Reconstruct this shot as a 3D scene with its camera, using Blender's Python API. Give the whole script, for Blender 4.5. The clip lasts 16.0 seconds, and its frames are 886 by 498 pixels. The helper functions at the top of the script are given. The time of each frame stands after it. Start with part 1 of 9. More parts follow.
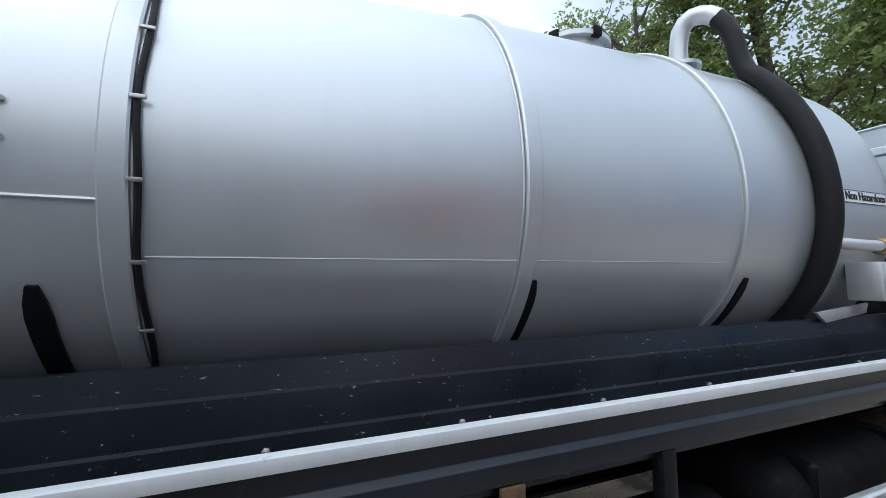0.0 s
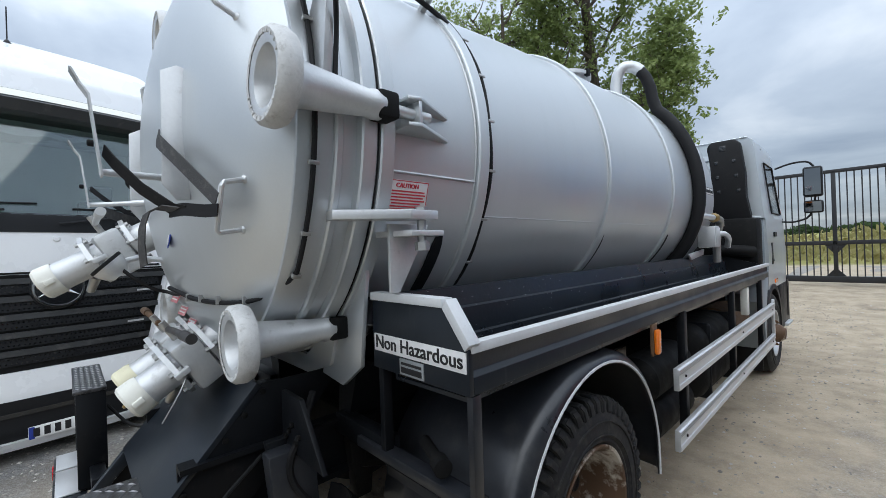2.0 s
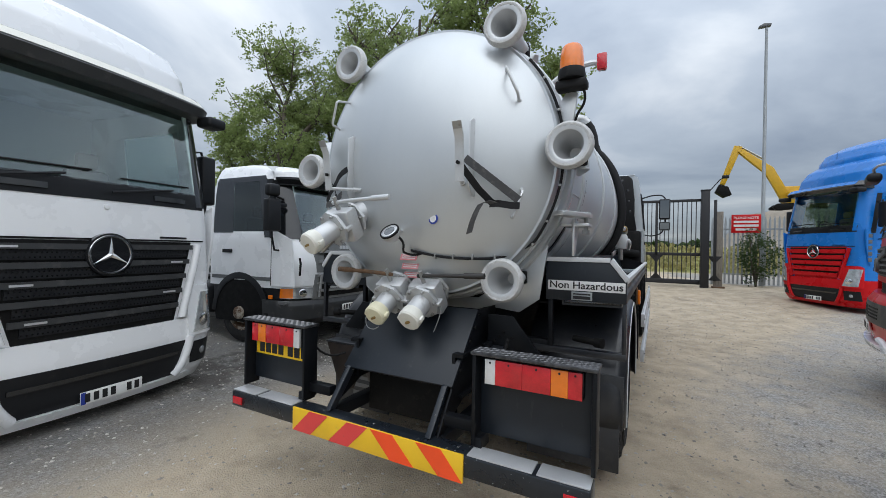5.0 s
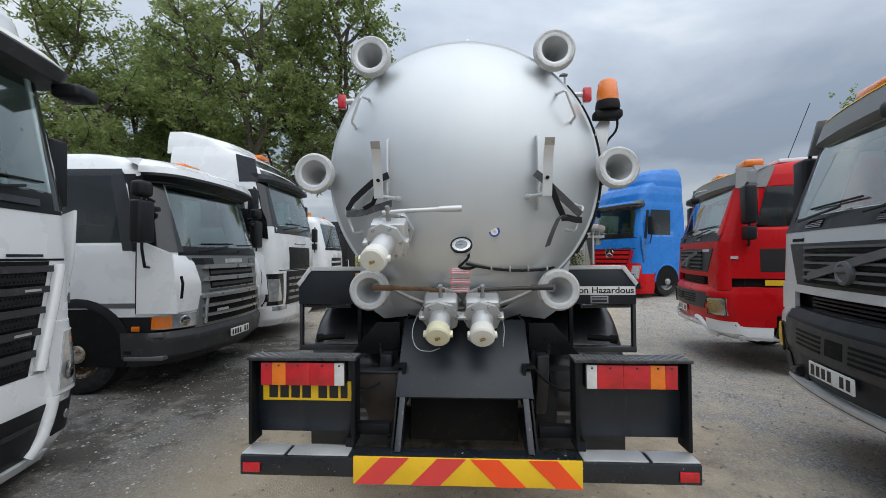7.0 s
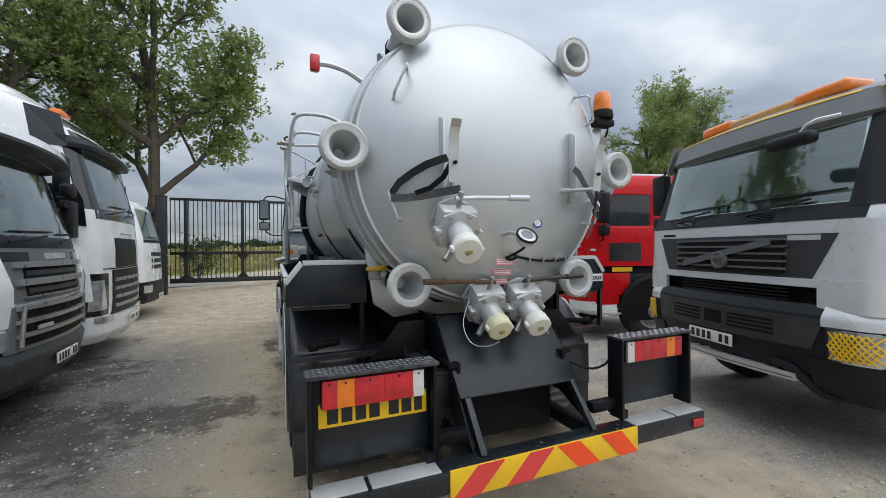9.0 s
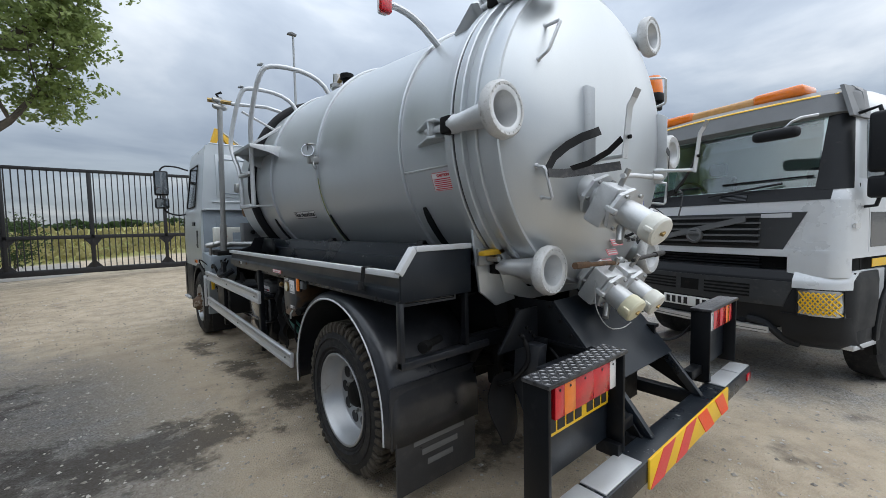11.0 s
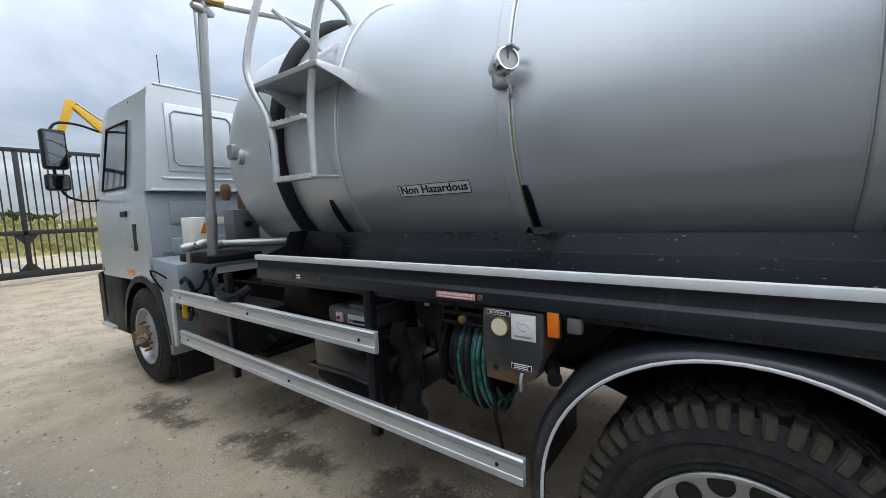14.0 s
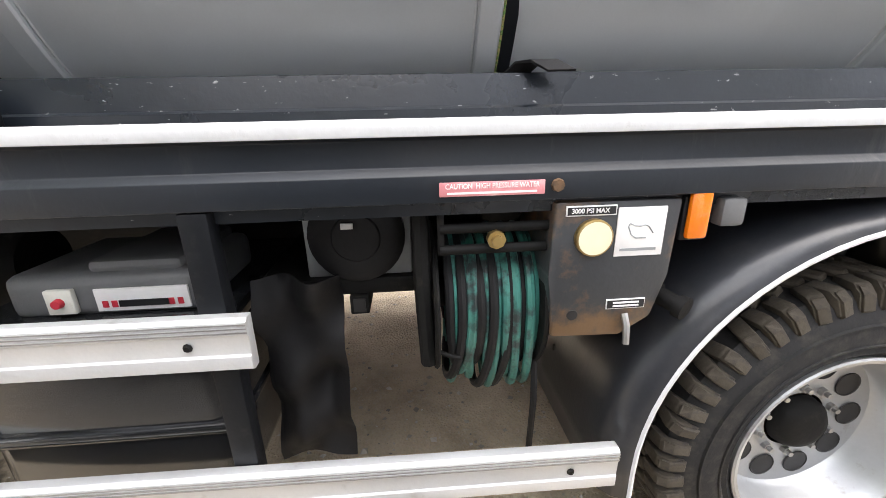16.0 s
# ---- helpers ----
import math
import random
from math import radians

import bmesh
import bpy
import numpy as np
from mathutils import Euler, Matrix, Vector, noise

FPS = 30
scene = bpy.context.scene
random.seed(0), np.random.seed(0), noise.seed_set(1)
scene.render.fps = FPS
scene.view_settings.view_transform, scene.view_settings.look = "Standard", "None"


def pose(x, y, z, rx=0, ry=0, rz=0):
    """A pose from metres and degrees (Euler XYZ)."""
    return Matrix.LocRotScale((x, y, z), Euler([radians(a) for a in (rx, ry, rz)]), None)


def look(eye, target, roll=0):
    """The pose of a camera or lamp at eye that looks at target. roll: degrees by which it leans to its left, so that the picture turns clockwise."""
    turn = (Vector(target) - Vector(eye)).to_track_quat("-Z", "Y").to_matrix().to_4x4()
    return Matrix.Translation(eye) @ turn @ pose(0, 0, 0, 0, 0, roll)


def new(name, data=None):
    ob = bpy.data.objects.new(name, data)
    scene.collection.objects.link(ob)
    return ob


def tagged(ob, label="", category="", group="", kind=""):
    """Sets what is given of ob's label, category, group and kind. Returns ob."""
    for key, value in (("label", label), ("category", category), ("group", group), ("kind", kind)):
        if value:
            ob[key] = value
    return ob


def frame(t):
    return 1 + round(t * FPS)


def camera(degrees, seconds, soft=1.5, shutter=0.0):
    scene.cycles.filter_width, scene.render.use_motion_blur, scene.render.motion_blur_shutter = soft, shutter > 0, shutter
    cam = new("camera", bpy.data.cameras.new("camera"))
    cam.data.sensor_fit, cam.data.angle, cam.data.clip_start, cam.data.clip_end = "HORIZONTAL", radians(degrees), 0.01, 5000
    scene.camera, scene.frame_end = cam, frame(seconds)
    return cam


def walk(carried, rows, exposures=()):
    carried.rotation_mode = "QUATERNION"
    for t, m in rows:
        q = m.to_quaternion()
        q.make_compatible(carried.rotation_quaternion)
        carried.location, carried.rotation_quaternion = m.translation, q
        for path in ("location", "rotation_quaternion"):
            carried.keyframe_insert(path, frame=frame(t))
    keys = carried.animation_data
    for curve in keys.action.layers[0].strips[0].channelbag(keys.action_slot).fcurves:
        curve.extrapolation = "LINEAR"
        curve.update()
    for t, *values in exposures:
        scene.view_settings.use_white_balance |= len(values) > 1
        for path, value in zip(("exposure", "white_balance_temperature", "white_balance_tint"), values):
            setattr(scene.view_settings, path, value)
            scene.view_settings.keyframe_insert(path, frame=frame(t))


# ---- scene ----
cam = camera(95.7, 16.0, 0.8)
PATH = [
    (0, (2.197, 1.863, 1.819), (0.341, 2.592, 1.977), -0.6),
    (0.5, (2.179, 1.395, 1.808), (0.522, 2.509, 1.905), -2.5),
    (1, (2.16, 0.994, 1.799), (0.619, 2.267, 1.87), -3.1),
    (1.2, (2.121, 0.811, 1.8), (0.614, 2.126, 1.842), -2.9),
    (1.5, (2.048, 0.488, 1.764), (0.58, 1.846, 1.801), -2.7),
    (2, (2.097, 0.077, 1.743), (0.64, 1.447, 1.749), -1.9),
    (2.5, (2.064, -0.313, 1.746), (0.656, 1.107, 1.721), -0.5),
    (3, (2.023, -0.766, 1.704), (0.664, 0.7, 1.666), 0.4),
    (3.2, (2.016, -0.928, 1.697), (0.679, 0.559, 1.659), 0.7),
    (5.3, (1.254, -1.886, 1.632), (0.416, -0.07, 1.641), 0.9),
    (5.5, (1.113, -1.924, 1.654), (0.351, -0.075, 1.671), 0.8),
    (6, (0.726, -2.043, 1.652), (0.162, -0.124, 1.676), 0.5),
    (6.5, (0.383, -2.15, 1.67), (0.039, -0.18, 1.701), 0.2),
    (7, (0.02, -2.122, 1.67), (-0.094, -0.126, 1.705), -0.4),
    (7.5, (-0.357, -2.119, 1.662), (-0.24, -0.123, 1.69), -0.8),
    (8, (-0.674, -2.063, 1.659), (-0.329, -0.093, 1.681), -0.9),
    (8.5, (-0.987, -1.902, 1.675), (-0.419, 0.016, 1.689), -0.7),
    (9, (-1.334, -1.742, 1.659), (-0.565, 0.105, 1.659), -0.5),
    (9.2, (-1.487, -1.686, 1.667), (-0.647, 0.129, 1.665), -0.4),
    (11.3, (-2.483, -0.536, 1.698), (-1.145, 0.946, 1.582), -0.9),
    (11.5, (-2.494, -0.384, 1.677), (-1.135, 1.079, 1.568), -0.6),
    (12, (-2.48, 0.02, 1.72), (-1.089, 1.453, 1.605), -0.6),
    (12.5, (-2.536, 0.475, 1.712), (-1.107, 1.869, 1.598), -0.6),
    (13, (-2.6, 0.894, 1.737), (-1.139, 2.252, 1.601), -1.5),
    (13.5, (-2.662, 1.368, 1.738), (-1.13, 2.645, 1.583), -1.9),
    (14, (-2.724, 1.829, 1.71), (-1.112, 2.998, 1.518), -2.4),
    (14.2, (-2.754, 1.993, 1.724), (-1.106, 3.106, 1.51), -2.7),
    (14.5, (-2.692, 2.223, 1.679), (-0.986, 3.238, 1.435), -2.9),
    (15, (-2.433, 2.596, 1.605), (-0.623, 3.354, 1.223), -3.9),
    (15.5, (-2.193, 2.845, 1.501), (-0.306, 3.162, 0.919), -2.7),
    (16, (-2.045, 2.983, 1.47), (-0.155, 2.827, 0.833), -1.2),
]
walk(cam, [(t, look(eye, target, roll)) for t, eye, target, roll in PATH],
     [(0, 0.88, 6000, 8), (0.5, 1.0, 6100, 8), (1.5, 0.97, 6150, 8), (3, 0.72, 6150, 8), (5.5, 0.65, 6400, 9), (9, 0.70, 6500, 9), (11.5, 0.86, 6350, 9), (12.5, 1.04, 6350, 9), (13.5, 1.20, 6400, 9),
      (14.5, 1.40, 6450, 10), (15, 1.85, 6950, 14), (15.5, 2.55, 7200, 15), (16, 2.88, 7300, 15)])

# ---- world and light: high overcast, with a soft sun behind the cloud ----
SUN_EL, SUN_AZ = 62.0, 138.0
world = bpy.data.worlds.new("overcast_sky")
scene.world = world
world.use_nodes = True
wn, wl = world.node_tree.nodes, world.node_tree.links
wn.clear()
w_out = wn.new("ShaderNodeOutputWorld")
w_bg = wn.new("ShaderNodeBackground")
w_sky = wn.new("ShaderNodeTexSky")
w_sky.sky_type, w_sky.sun_disc = "NISHITA", False
w_sky.sun_elevation, w_sky.sun_rotation = radians(SUN_EL), radians(SUN_AZ)
w_co = wn.new("ShaderNodeTexCoord")
w_sep = wn.new("ShaderNodeSeparateXYZ")
wl.new(w_co.outputs["Generated"], w_sep.inputs[0])


def wmath(op, a, b=None, c=None):
    n = wn.new("ShaderNodeMath")
    n.operation = op
    for i, v in enumerate((a, b, c)):
        if v is None:
            continue
        if isinstance(v, (int, float)):
            n.inputs[i].default_value = v
        else:
            wl.new(v, n.inputs[i])
    return n.outputs[0]


# cloud deck seen in perspective: direction divided by its height
w_up = wmath("ADD", wmath("MAXIMUM", w_sep.outputs[2], 0.0), 0.16)
w_flat = wn.new("ShaderNodeCombineXYZ")
wl.new(wmath("DIVIDE", w_sep.outputs[0], w_up), w_flat.inputs[0])
wl.new(wmath("DIVIDE", w_sep.outputs[1], w_up), w_flat.inputs[1])
w_n1 = wn.new("ShaderNodeTexNoise")
w_n1.inputs["Scale"].default_value, w_n1.inputs["Detail"].default_value = 0.75, 7.0
w_n1.inputs["Roughness"].default_value, w_n1.inputs["Distortion"].default_value = 0.52, 0.35
wl.new(w_flat.outputs[0], w_n1.inputs["Vector"])
w_ramp = wn.new("ShaderNodeValToRGB")
w_ramp.color_ramp.elements[0].position, w_ramp.color_ramp.elements[1].position = 0.37, 0.68
w_ramp.color_ramp.elements[0].color = (0.31, 0.36, 0.445, 1)
w_ramp.color_ramp.elements[1].color = (0.90, 0.925, 0.95, 1)
w_mid = w_ramp.color_ramp.elements.new(0.53)
w_mid.color = (0.52, 0.575, 0.65, 1)
wl.new(w_n1.outputs["Fac"], w_ramp.inputs["Fac"])
# an overcast sky is about three times brighter overhead than at the horizon
w_gain = wmath("MULTIPLY_ADD", wmath("POWER", wmath("MAXIMUM", w_sep.outputs[2], 0.0), 1.2), 1.38, 0.325)
w_mul = wn.new("ShaderNodeVectorMath")
w_mul.operation = "SCALE"
wl.new(w_ramp.outputs["Color"], w_mul.inputs[0])
wl.new(w_gain, w_mul.inputs["Scale"])
w_sc = wn.new("ShaderNodeVectorMath")
w_sc.operation = "SCALE"
w_sc.inputs["Scale"].default_value = 0.10
wl.new(w_sky.outputs["Color"], w_sc.inputs[0])
w_mix = wn.new("ShaderNodeMix")
w_mix.data_type = "RGBA"
w_mix.inputs["Factor"].default_value = 0.88
wl.new(w_sc.outputs[0], w_mix.inputs["A"])
wl.new(w_mul.outputs[0], w_mix.inputs["B"])
wl.new(w_mix.outputs["Result"], w_bg.inputs["Color"])
w_bg.inputs["Strength"].default_value = 1.0
wl.new(w_bg.outputs[0], w_out.inputs[0])

sun_data = bpy.data.lights.new("sun", "SUN")
sun_data.energy, sun_data.angle, sun_data.color = 0.85, radians(100), (1.0, 0.965, 0.91)
sun = new("sun", sun_data)
_a, _e = radians(SUN_AZ), radians(SUN_EL)
sun.matrix_world = look((0, 0, 30), (-30 * math.cos(_e) * math.sin(_a), -30 * math.cos(_e) * math.cos(_a), 30 - 30 * math.sin(_e)))


# ---- materials ----
def nodes_of(m):
    m.use_nodes = True
    nt = m.node_tree
    return nt, nt.nodes["Principled BSDF"]


def noise_tex(nt, scale, detail=4.0, rough=0.55, coord="Object"):
    co = nt.nodes.new("ShaderNodeTexCoord")
    n = nt.nodes.new("ShaderNodeTexNoise")
    n.inputs["Scale"].default_value, n.inputs["Detail"].default_value, n.inputs["Roughness"].default_value = scale, detail, rough
    nt.links.new(co.outputs[coord], n.inputs["Vector"])
    return n


def ramp(nt, source, stops):
    r = nt.nodes.new("ShaderNodeValToRGB")
    while len(r.color_ramp.elements) < len(stops):
        r.color_ramp.elements.new(0.5)
    for e, (p, c) in zip(r.color_ramp.elements, stops):
        e.position, e.color = p, (*c, 1) if len(c) == 3 else c
    nt.links.new(source, r.inputs["Fac"])
    return r.outputs["Color"]


def mixc(nt, fac, a, b, blend="MIX"):
    m = nt.nodes.new("ShaderNodeMix")
    m.data_type, m.blend_type = "RGBA", blend
    for v, s in ((fac, "Factor"), (a, "A"), (b, "B")):
        if isinstance(v, (int, float)):
            m.inputs[s].default_value = v
        elif isinstance(v, tuple):
            m.inputs[s].default_value = (*v, 1)
        else:
            nt.links.new(v, m.inputs[s])
    return m.outputs["Result"]


def bump(nt, bsdf, height, strength=0.3, dist=0.01):
    b = nt.nodes.new("ShaderNodeBump")
    b.inputs["Strength"].default_value, b.inputs["Distance"].default_value = strength, dist
    nt.links.new(height, b.inputs["Height"])
    nt.links.new(b.outputs[0], bsdf.inputs["Normal"])


def surface(name, base, rough=0.5, metal=0.0, vary=0.12, scale=3.0, grain=60.0, bumps=0.08, dirt=None, dirt_at=(0.58, 0.72), coat=0.0, spec=0.5, dscale=None, stretch=(1, 1, 1)):
    """A painted, plastic or metal surface: base colour with broad and fine variation, uneven gloss, fine relief and, if given, dirt."""
    m = bpy.data.materials.new(name)
    nt, p = nodes_of(m)
    big, fine = noise_tex(nt, scale, 5), noise_tex(nt, grain, 3)
    dark = tuple(c * (1 - vary) for c in base)
    light = tuple(min(1, c * (1 + vary * 0.6)) for c in base)
    col = ramp(nt, big.outputs["Fac"], [(0.3, dark), (0.7, light)])
    col = mixc(nt, 0.25, col, ramp(nt, fine.outputs["Fac"], [(0.3, dark), (0.7, light)]))
    if dirt:
        d = noise_tex(nt, dscale or scale * 2.3, 8, 0.65)
        if stretch != (1, 1, 1):
            mp = nt.nodes.new("ShaderNodeMapping")
            mp.inputs["Scale"].default_value = stretch
            src = d.inputs["Vector"].links[0].from_socket
            nt.links.new(src, mp.inputs[0])
            nt.links.new(mp.outputs[0], d.inputs["Vector"])
        col = mixc(nt, ramp(nt, d.outputs["Fac"], [(dirt_at[0], (0, 0, 0)), (dirt_at[1], (1, 1, 1))]), col, dirt)
    nt.links.new(col, p.inputs["Base Color"])
    r = ramp(nt, big.outputs["Fac"], [(0.3, (max(0.02, rough * 0.8),) * 3), (0.7, (min(1, rough * 1.2),) * 3)])
    nt.links.new(r, p.inputs["Roughness"])
    p.inputs["Metallic"].default_value = metal
    p.inputs["Coat Weight"].default_value = coat
    p.inputs["Coat Roughness"].default_value = 0.08
    p.inputs["Specular IOR Level"].default_value = spec
    if bumps:
        bump(nt, p, fine.outputs["Fac"], bumps, 0.004)
    return m


def glass(name, tint=(0.72, 0.80, 0.80), clear=0.78, gloss=0.06):
    """A thin pane: see-through, with a mirror gloss that grows at a slant."""
    m = bpy.data.materials.new(name)
    m.use_nodes = True
    nt = m.node_tree
    nt.nodes.clear()
    out = nt.nodes.new("ShaderNodeOutputMaterial")
    tr, gl, mx, fr = (nt.nodes.new("ShaderNode" + k) for k in ("BsdfTransparent", "BsdfGlossy", "MixShader", "LayerWeight"))
    pw, ad = nt.nodes.new("ShaderNodeMath"), nt.nodes.new("ShaderNodeMath")
    tr.inputs[0].default_value = tuple(c * clear for c in tint) + (1,)
    gl.inputs["Roughness"].default_value = 0.03
    fr.inputs["Blend"].default_value = 0.5
    pw.operation, ad.operation = "POWER", "MULTIPLY_ADD"
    pw.inputs[1].default_value = 3.0
    ad.inputs[1].default_value, ad.inputs[2].default_value = 0.75, gloss
    nt.links.new(fr.outputs["Facing"], pw.inputs[0])
    nt.links.new(pw.outputs[0], ad.inputs[0])
    nt.links.new(ad.outputs[0], mx.inputs[0])
    nt.links.new(tr.outputs[0], mx.inputs[1])
    nt.links.new(gl.outputs[0], mx.inputs[2])
    nt.links.new(mx.outputs[0], out.inputs[0])
    return m


def streaked(name, base, rough, metal, streak, amount=0.5, coat=0.0):
    """Paint with faint upright run-off streaks and mottling."""
    m = surface(name, base, rough, metal, 0.06, 1.6, 140, 0.05, coat=coat)
    nt = m.node_tree
    p = nt.nodes["Principled BSDF"]
    co, mp = nt.nodes.new("ShaderNodeTexCoord"), nt.nodes.new("ShaderNodeMapping")
    mp.inputs["Scale"].default_value = (5, 5, 0.5)
    n = nt.nodes.new("ShaderNodeTexNoise")
    n.inputs["Scale"].default_value, n.inputs["Detail"].default_value = 2.2, 6
    nt.links.new(co.outputs["Object"], mp.inputs[0])
    nt.links.new(mp.outputs[0], n.inputs["Vector"])
    f = ramp(nt, n.outputs["Fac"], [(0.50, (0, 0, 0)), (0.80, (amount,) * 3)])
    old = p.inputs["Base Color"].links[0].from_socket
    nt.links.new(mixc(nt, f, old, streak), p.inputs["Base Color"])
    return m


TANK = streaked("tank_silver_paint", (0.57, 0.595, 0.61), 0.39, 0.62, (0.48, 0.505, 0.515), 0.16)
CAST = surface("silver_painted_steel", (0.62, 0.63, 0.635), 0.42, 0.55, 0.12, 6, 90, 0.15, (0.36, 0.36, 0.35), (0.62, 0.8))
WEATHERED = surface("weathered_casting", (0.60, 0.60, 0.59), 0.6, 0.15, 0.2, 14, 120, 0.5, (0.33, 0.32, 0.30), (0.55, 0.75))
BLACK = surface("black_chassis_paint", (0.008, 0.009, 0.011), 0.42, 0.0, 0.3, 4, 70, 0.12, (0.028, 0.027, 0.026), (0.60, 0.80), spec=0.18)
CHIPPED = surface("chipped_dark_tray_paint", (0.013, 0.017, 0.023), 0.30, 0.0, 0.35, 3, 50, 0.15, (0.34, 0.34, 0.33), (0.655, 0.67), dscale=30, stretch=(2.2, 0.8, 2.2))
GUARD = surface("dusty_black_guard_plastic", (0.022, 0.024, 0.029), 0.33, 0.0, 0.3, 4, 70, 0.12, (0.045, 0.045, 0.046), (0.52, 0.78), spec=0.5, coat=0.15)
# dirty undergear black; on the wheel-arch sheets it stands in for shade
SOOTSHADE = surface("dirty_black_undergear", (0.006, 0.006, 0.006), 0.7, 0.0, 0.4, 8, 60, 0.3, (0.024, 0.021, 0.017), (0.57, 0.77), spec=0.2)
SKIRT = surface("dark_grey_skirt_paint", (0.011, 0.015, 0.021), 0.38, 0.0, 0.25, 3, 80, 0.08, (0.036, 0.038, 0.040), (0.60, 0.80), spec=0.42, stretch=(3.5, 3.5, 0.7))
TRIM = surface("white_edge_trim", (0.62, 0.63, 0.64), 0.45, 0.0, 0.1, 9, 90, 0.1, (0.34, 0.34, 0.34), (0.66, 0.8))
ALU = surface("ribbed_aluminium", (0.66, 0.67, 0.68), 0.42, 0.55, 0.08, 5, 120, 0.1, (0.45, 0.45, 0.44), (0.62, 0.78))
CHEQUER = surface("worn_chequer_plate", (0.085, 0.085, 0.09), 0.36, 0.45, 0.4, 12, 90, 0.2, (0.03, 0.03, 0.032), (0.45, 0.6))
RUBBER = surface("black_rubber", (0.010, 0.010, 0.011), 0.6, 0.0, 0.25, 8, 90, 0.15, (0.030, 0.027, 0.025), (0.6, 0.8), spec=0.25)
TYRE = surface("dusty_tyre_rubber", (0.018, 0.018, 0.019), 0.75, 0.0, 0.3, 7, 80, 0.3, (0.05, 0.046, 0.04), (0.50, 0.72), spec=0.35)
MUD = surface("muddy_tyre_tread", (0.065, 0.054, 0.040), 0.95, 0.0, 0.4, 14, 70, 0.7, (0.035, 0.031, 0.027), (0.50, 0.66))
RIM = surface("silver_wheel_paint", (0.42, 0.43, 0.44), 0.36, 0.6, 0.1, 6, 80, 0.1, (0.26, 0.23, 0.20), (0.60, 0.78))
RUSTY = surface("rusty_wheel_paint", (0.56, 0.51, 0.43), 0.65, 0.1, 0.25, 6, 60, 0.3, (0.105, 0.058, 0.030), (0.40, 0.50), dscale=5)
BROWNED = surface("browned_black_steel", (0.028, 0.020, 0.016), 0.5, 0.0, 0.4, 6, 70, 0.2, (0.012, 0.011, 0.011), (0.5, 0.7))
RUST = surface("rusty_iron", (0.15, 0.085, 0.045), 0.85, 0.0, 0.4, 12, 70, 0.5, (0.05, 0.035, 0.025), (0.5, 0.7))
CABSILVER = streaked("cab_silver_paint", (0.60, 0.64, 0.665), 0.34, 0.45, (0.46, 0.49, 0.50), 0.3, 0.4)
CABGREY = surface("cab_grey_panel", (0.27, 0.31, 0.345), 0.42, 0.1, 0.12, 4, 90, 0.06, (0.24, 0.24, 0.23), (0.62, 0.8))
PLASTIC = surface("dark_grey_plastic", (0.012, 0.013, 0.015), 0.46, 0.0, 0.2, 5, 160, 0.2, (0.030, 0.029, 0.028), (0.6, 0.8), spec=0.26)
GREYPLASTIC = surface("mid_grey_plastic", (0.125, 0.128, 0.130), 0.45, 0.0, 0.15, 5, 160, 0.15, (0.13, 0.125, 0.12), (0.6, 0.8))
VISORGREY = surface("weathered_visor_plastic", (0.20, 0.205, 0.21), 0.5, 0.0, 0.15, 4, 120, 0.12, (0.15, 0.15, 0.148), (0.6, 0.8))
GLOSSBLACK = surface("gloss_black_panel", (0.012, 0.013, 0.015), 0.16, 0.0, 0.2, 4, 80, 0.0, coat=0.5)
WHITE = surface("white_truck_paint", (0.83, 0.84, 0.85), 0.28, 0.0, 0.03, 2.5, 60, 0.0, (0.62, 0.61, 0.58), (0.66, 0.85), 0.5)
REDP = surface("red_truck_paint", (0.56, 0.008, 0.012), 0.30, 0.0, 0.1, 2.5, 60, 0.0, (0.42, 0.010, 0.014), (0.62, 0.85), 0.0, 0.22)
BLUEP = surface("blue_truck_paint", (0.012, 0.19, 0.62), 0.28, 0.0, 0.1, 2.5, 60, 0.0, (0.02, 0.15, 0.48), (0.62, 0.85), 0.2, 0.4)
SILVERP = surface("silver_truck_paint", (0.68, 0.70, 0.715), 0.32, 0.15, 0.05, 2.5, 90, 0.0, (0.38, 0.38, 0.37), (0.62, 0.82), 0.5)
CHROME = surface("bright_chrome", (0.78, 0.79, 0.80), 0.12, 1.0, 0.05, 8, 90, 0.02)
GREASED = surface("greasy_dark_steel", (0.055, 0.052, 0.05), 0.45, 0.5, 0.3, 12, 90, 0.2, (0.12, 0.09, 0.06), (0.6, 0.8))
STEEL = surface("dull_steel", (0.42, 0.42, 0.41), 0.4, 0.8, 0.15, 9, 90, 0.15, (0.17, 0.12, 0.08), (0.62, 0.8))
CAP = surface("cream_nylon_cap", (0.74, 0.73, 0.66), 0.5, 0.0, 0.08, 20, 90, 0.1, (0.50, 0.46, 0.36), (0.62, 0.8))
YELLOWCAP = surface("yellowed_nylon_cap", (0.74, 0.70, 0.50), 0.5, 0.0, 0.08, 20, 90, 0.1, (0.50, 0.44, 0.28), (0.62, 0.8))
PLATEY = surface("yellow_plate", (0.82, 0.52, 0.015), 0.35, 0.0, 0.05, 10, 60, 0.0)
PLATEW = surface("white_plate", (0.78, 0.78, 0.76), 0.3, 0.0, 0.04, 10, 60, 0.0)
INK = surface("black_lettering", (0.012, 0.012, 0.013), 0.5, 0.0, 0.1, 10, 60, 0.0)
LABELW = surface("white_label", (0.76, 0.75, 0.74), 0.45, 0.0, 0.06, 12, 90, 0.0, (0.55, 0.52, 0.48), (0.66, 0.82))
REDINK = surface("red_lettering", (0.55, 0.03, 0.05), 0.5, 0.0, 0.1, 10, 60, 0.0)
PINK = surface("faded_red_label", (0.66, 0.24, 0.26), 0.5, 0.0, 0.1, 10, 60, 0.0, (0.70, 0.45, 0.45), (0.5, 0.7))
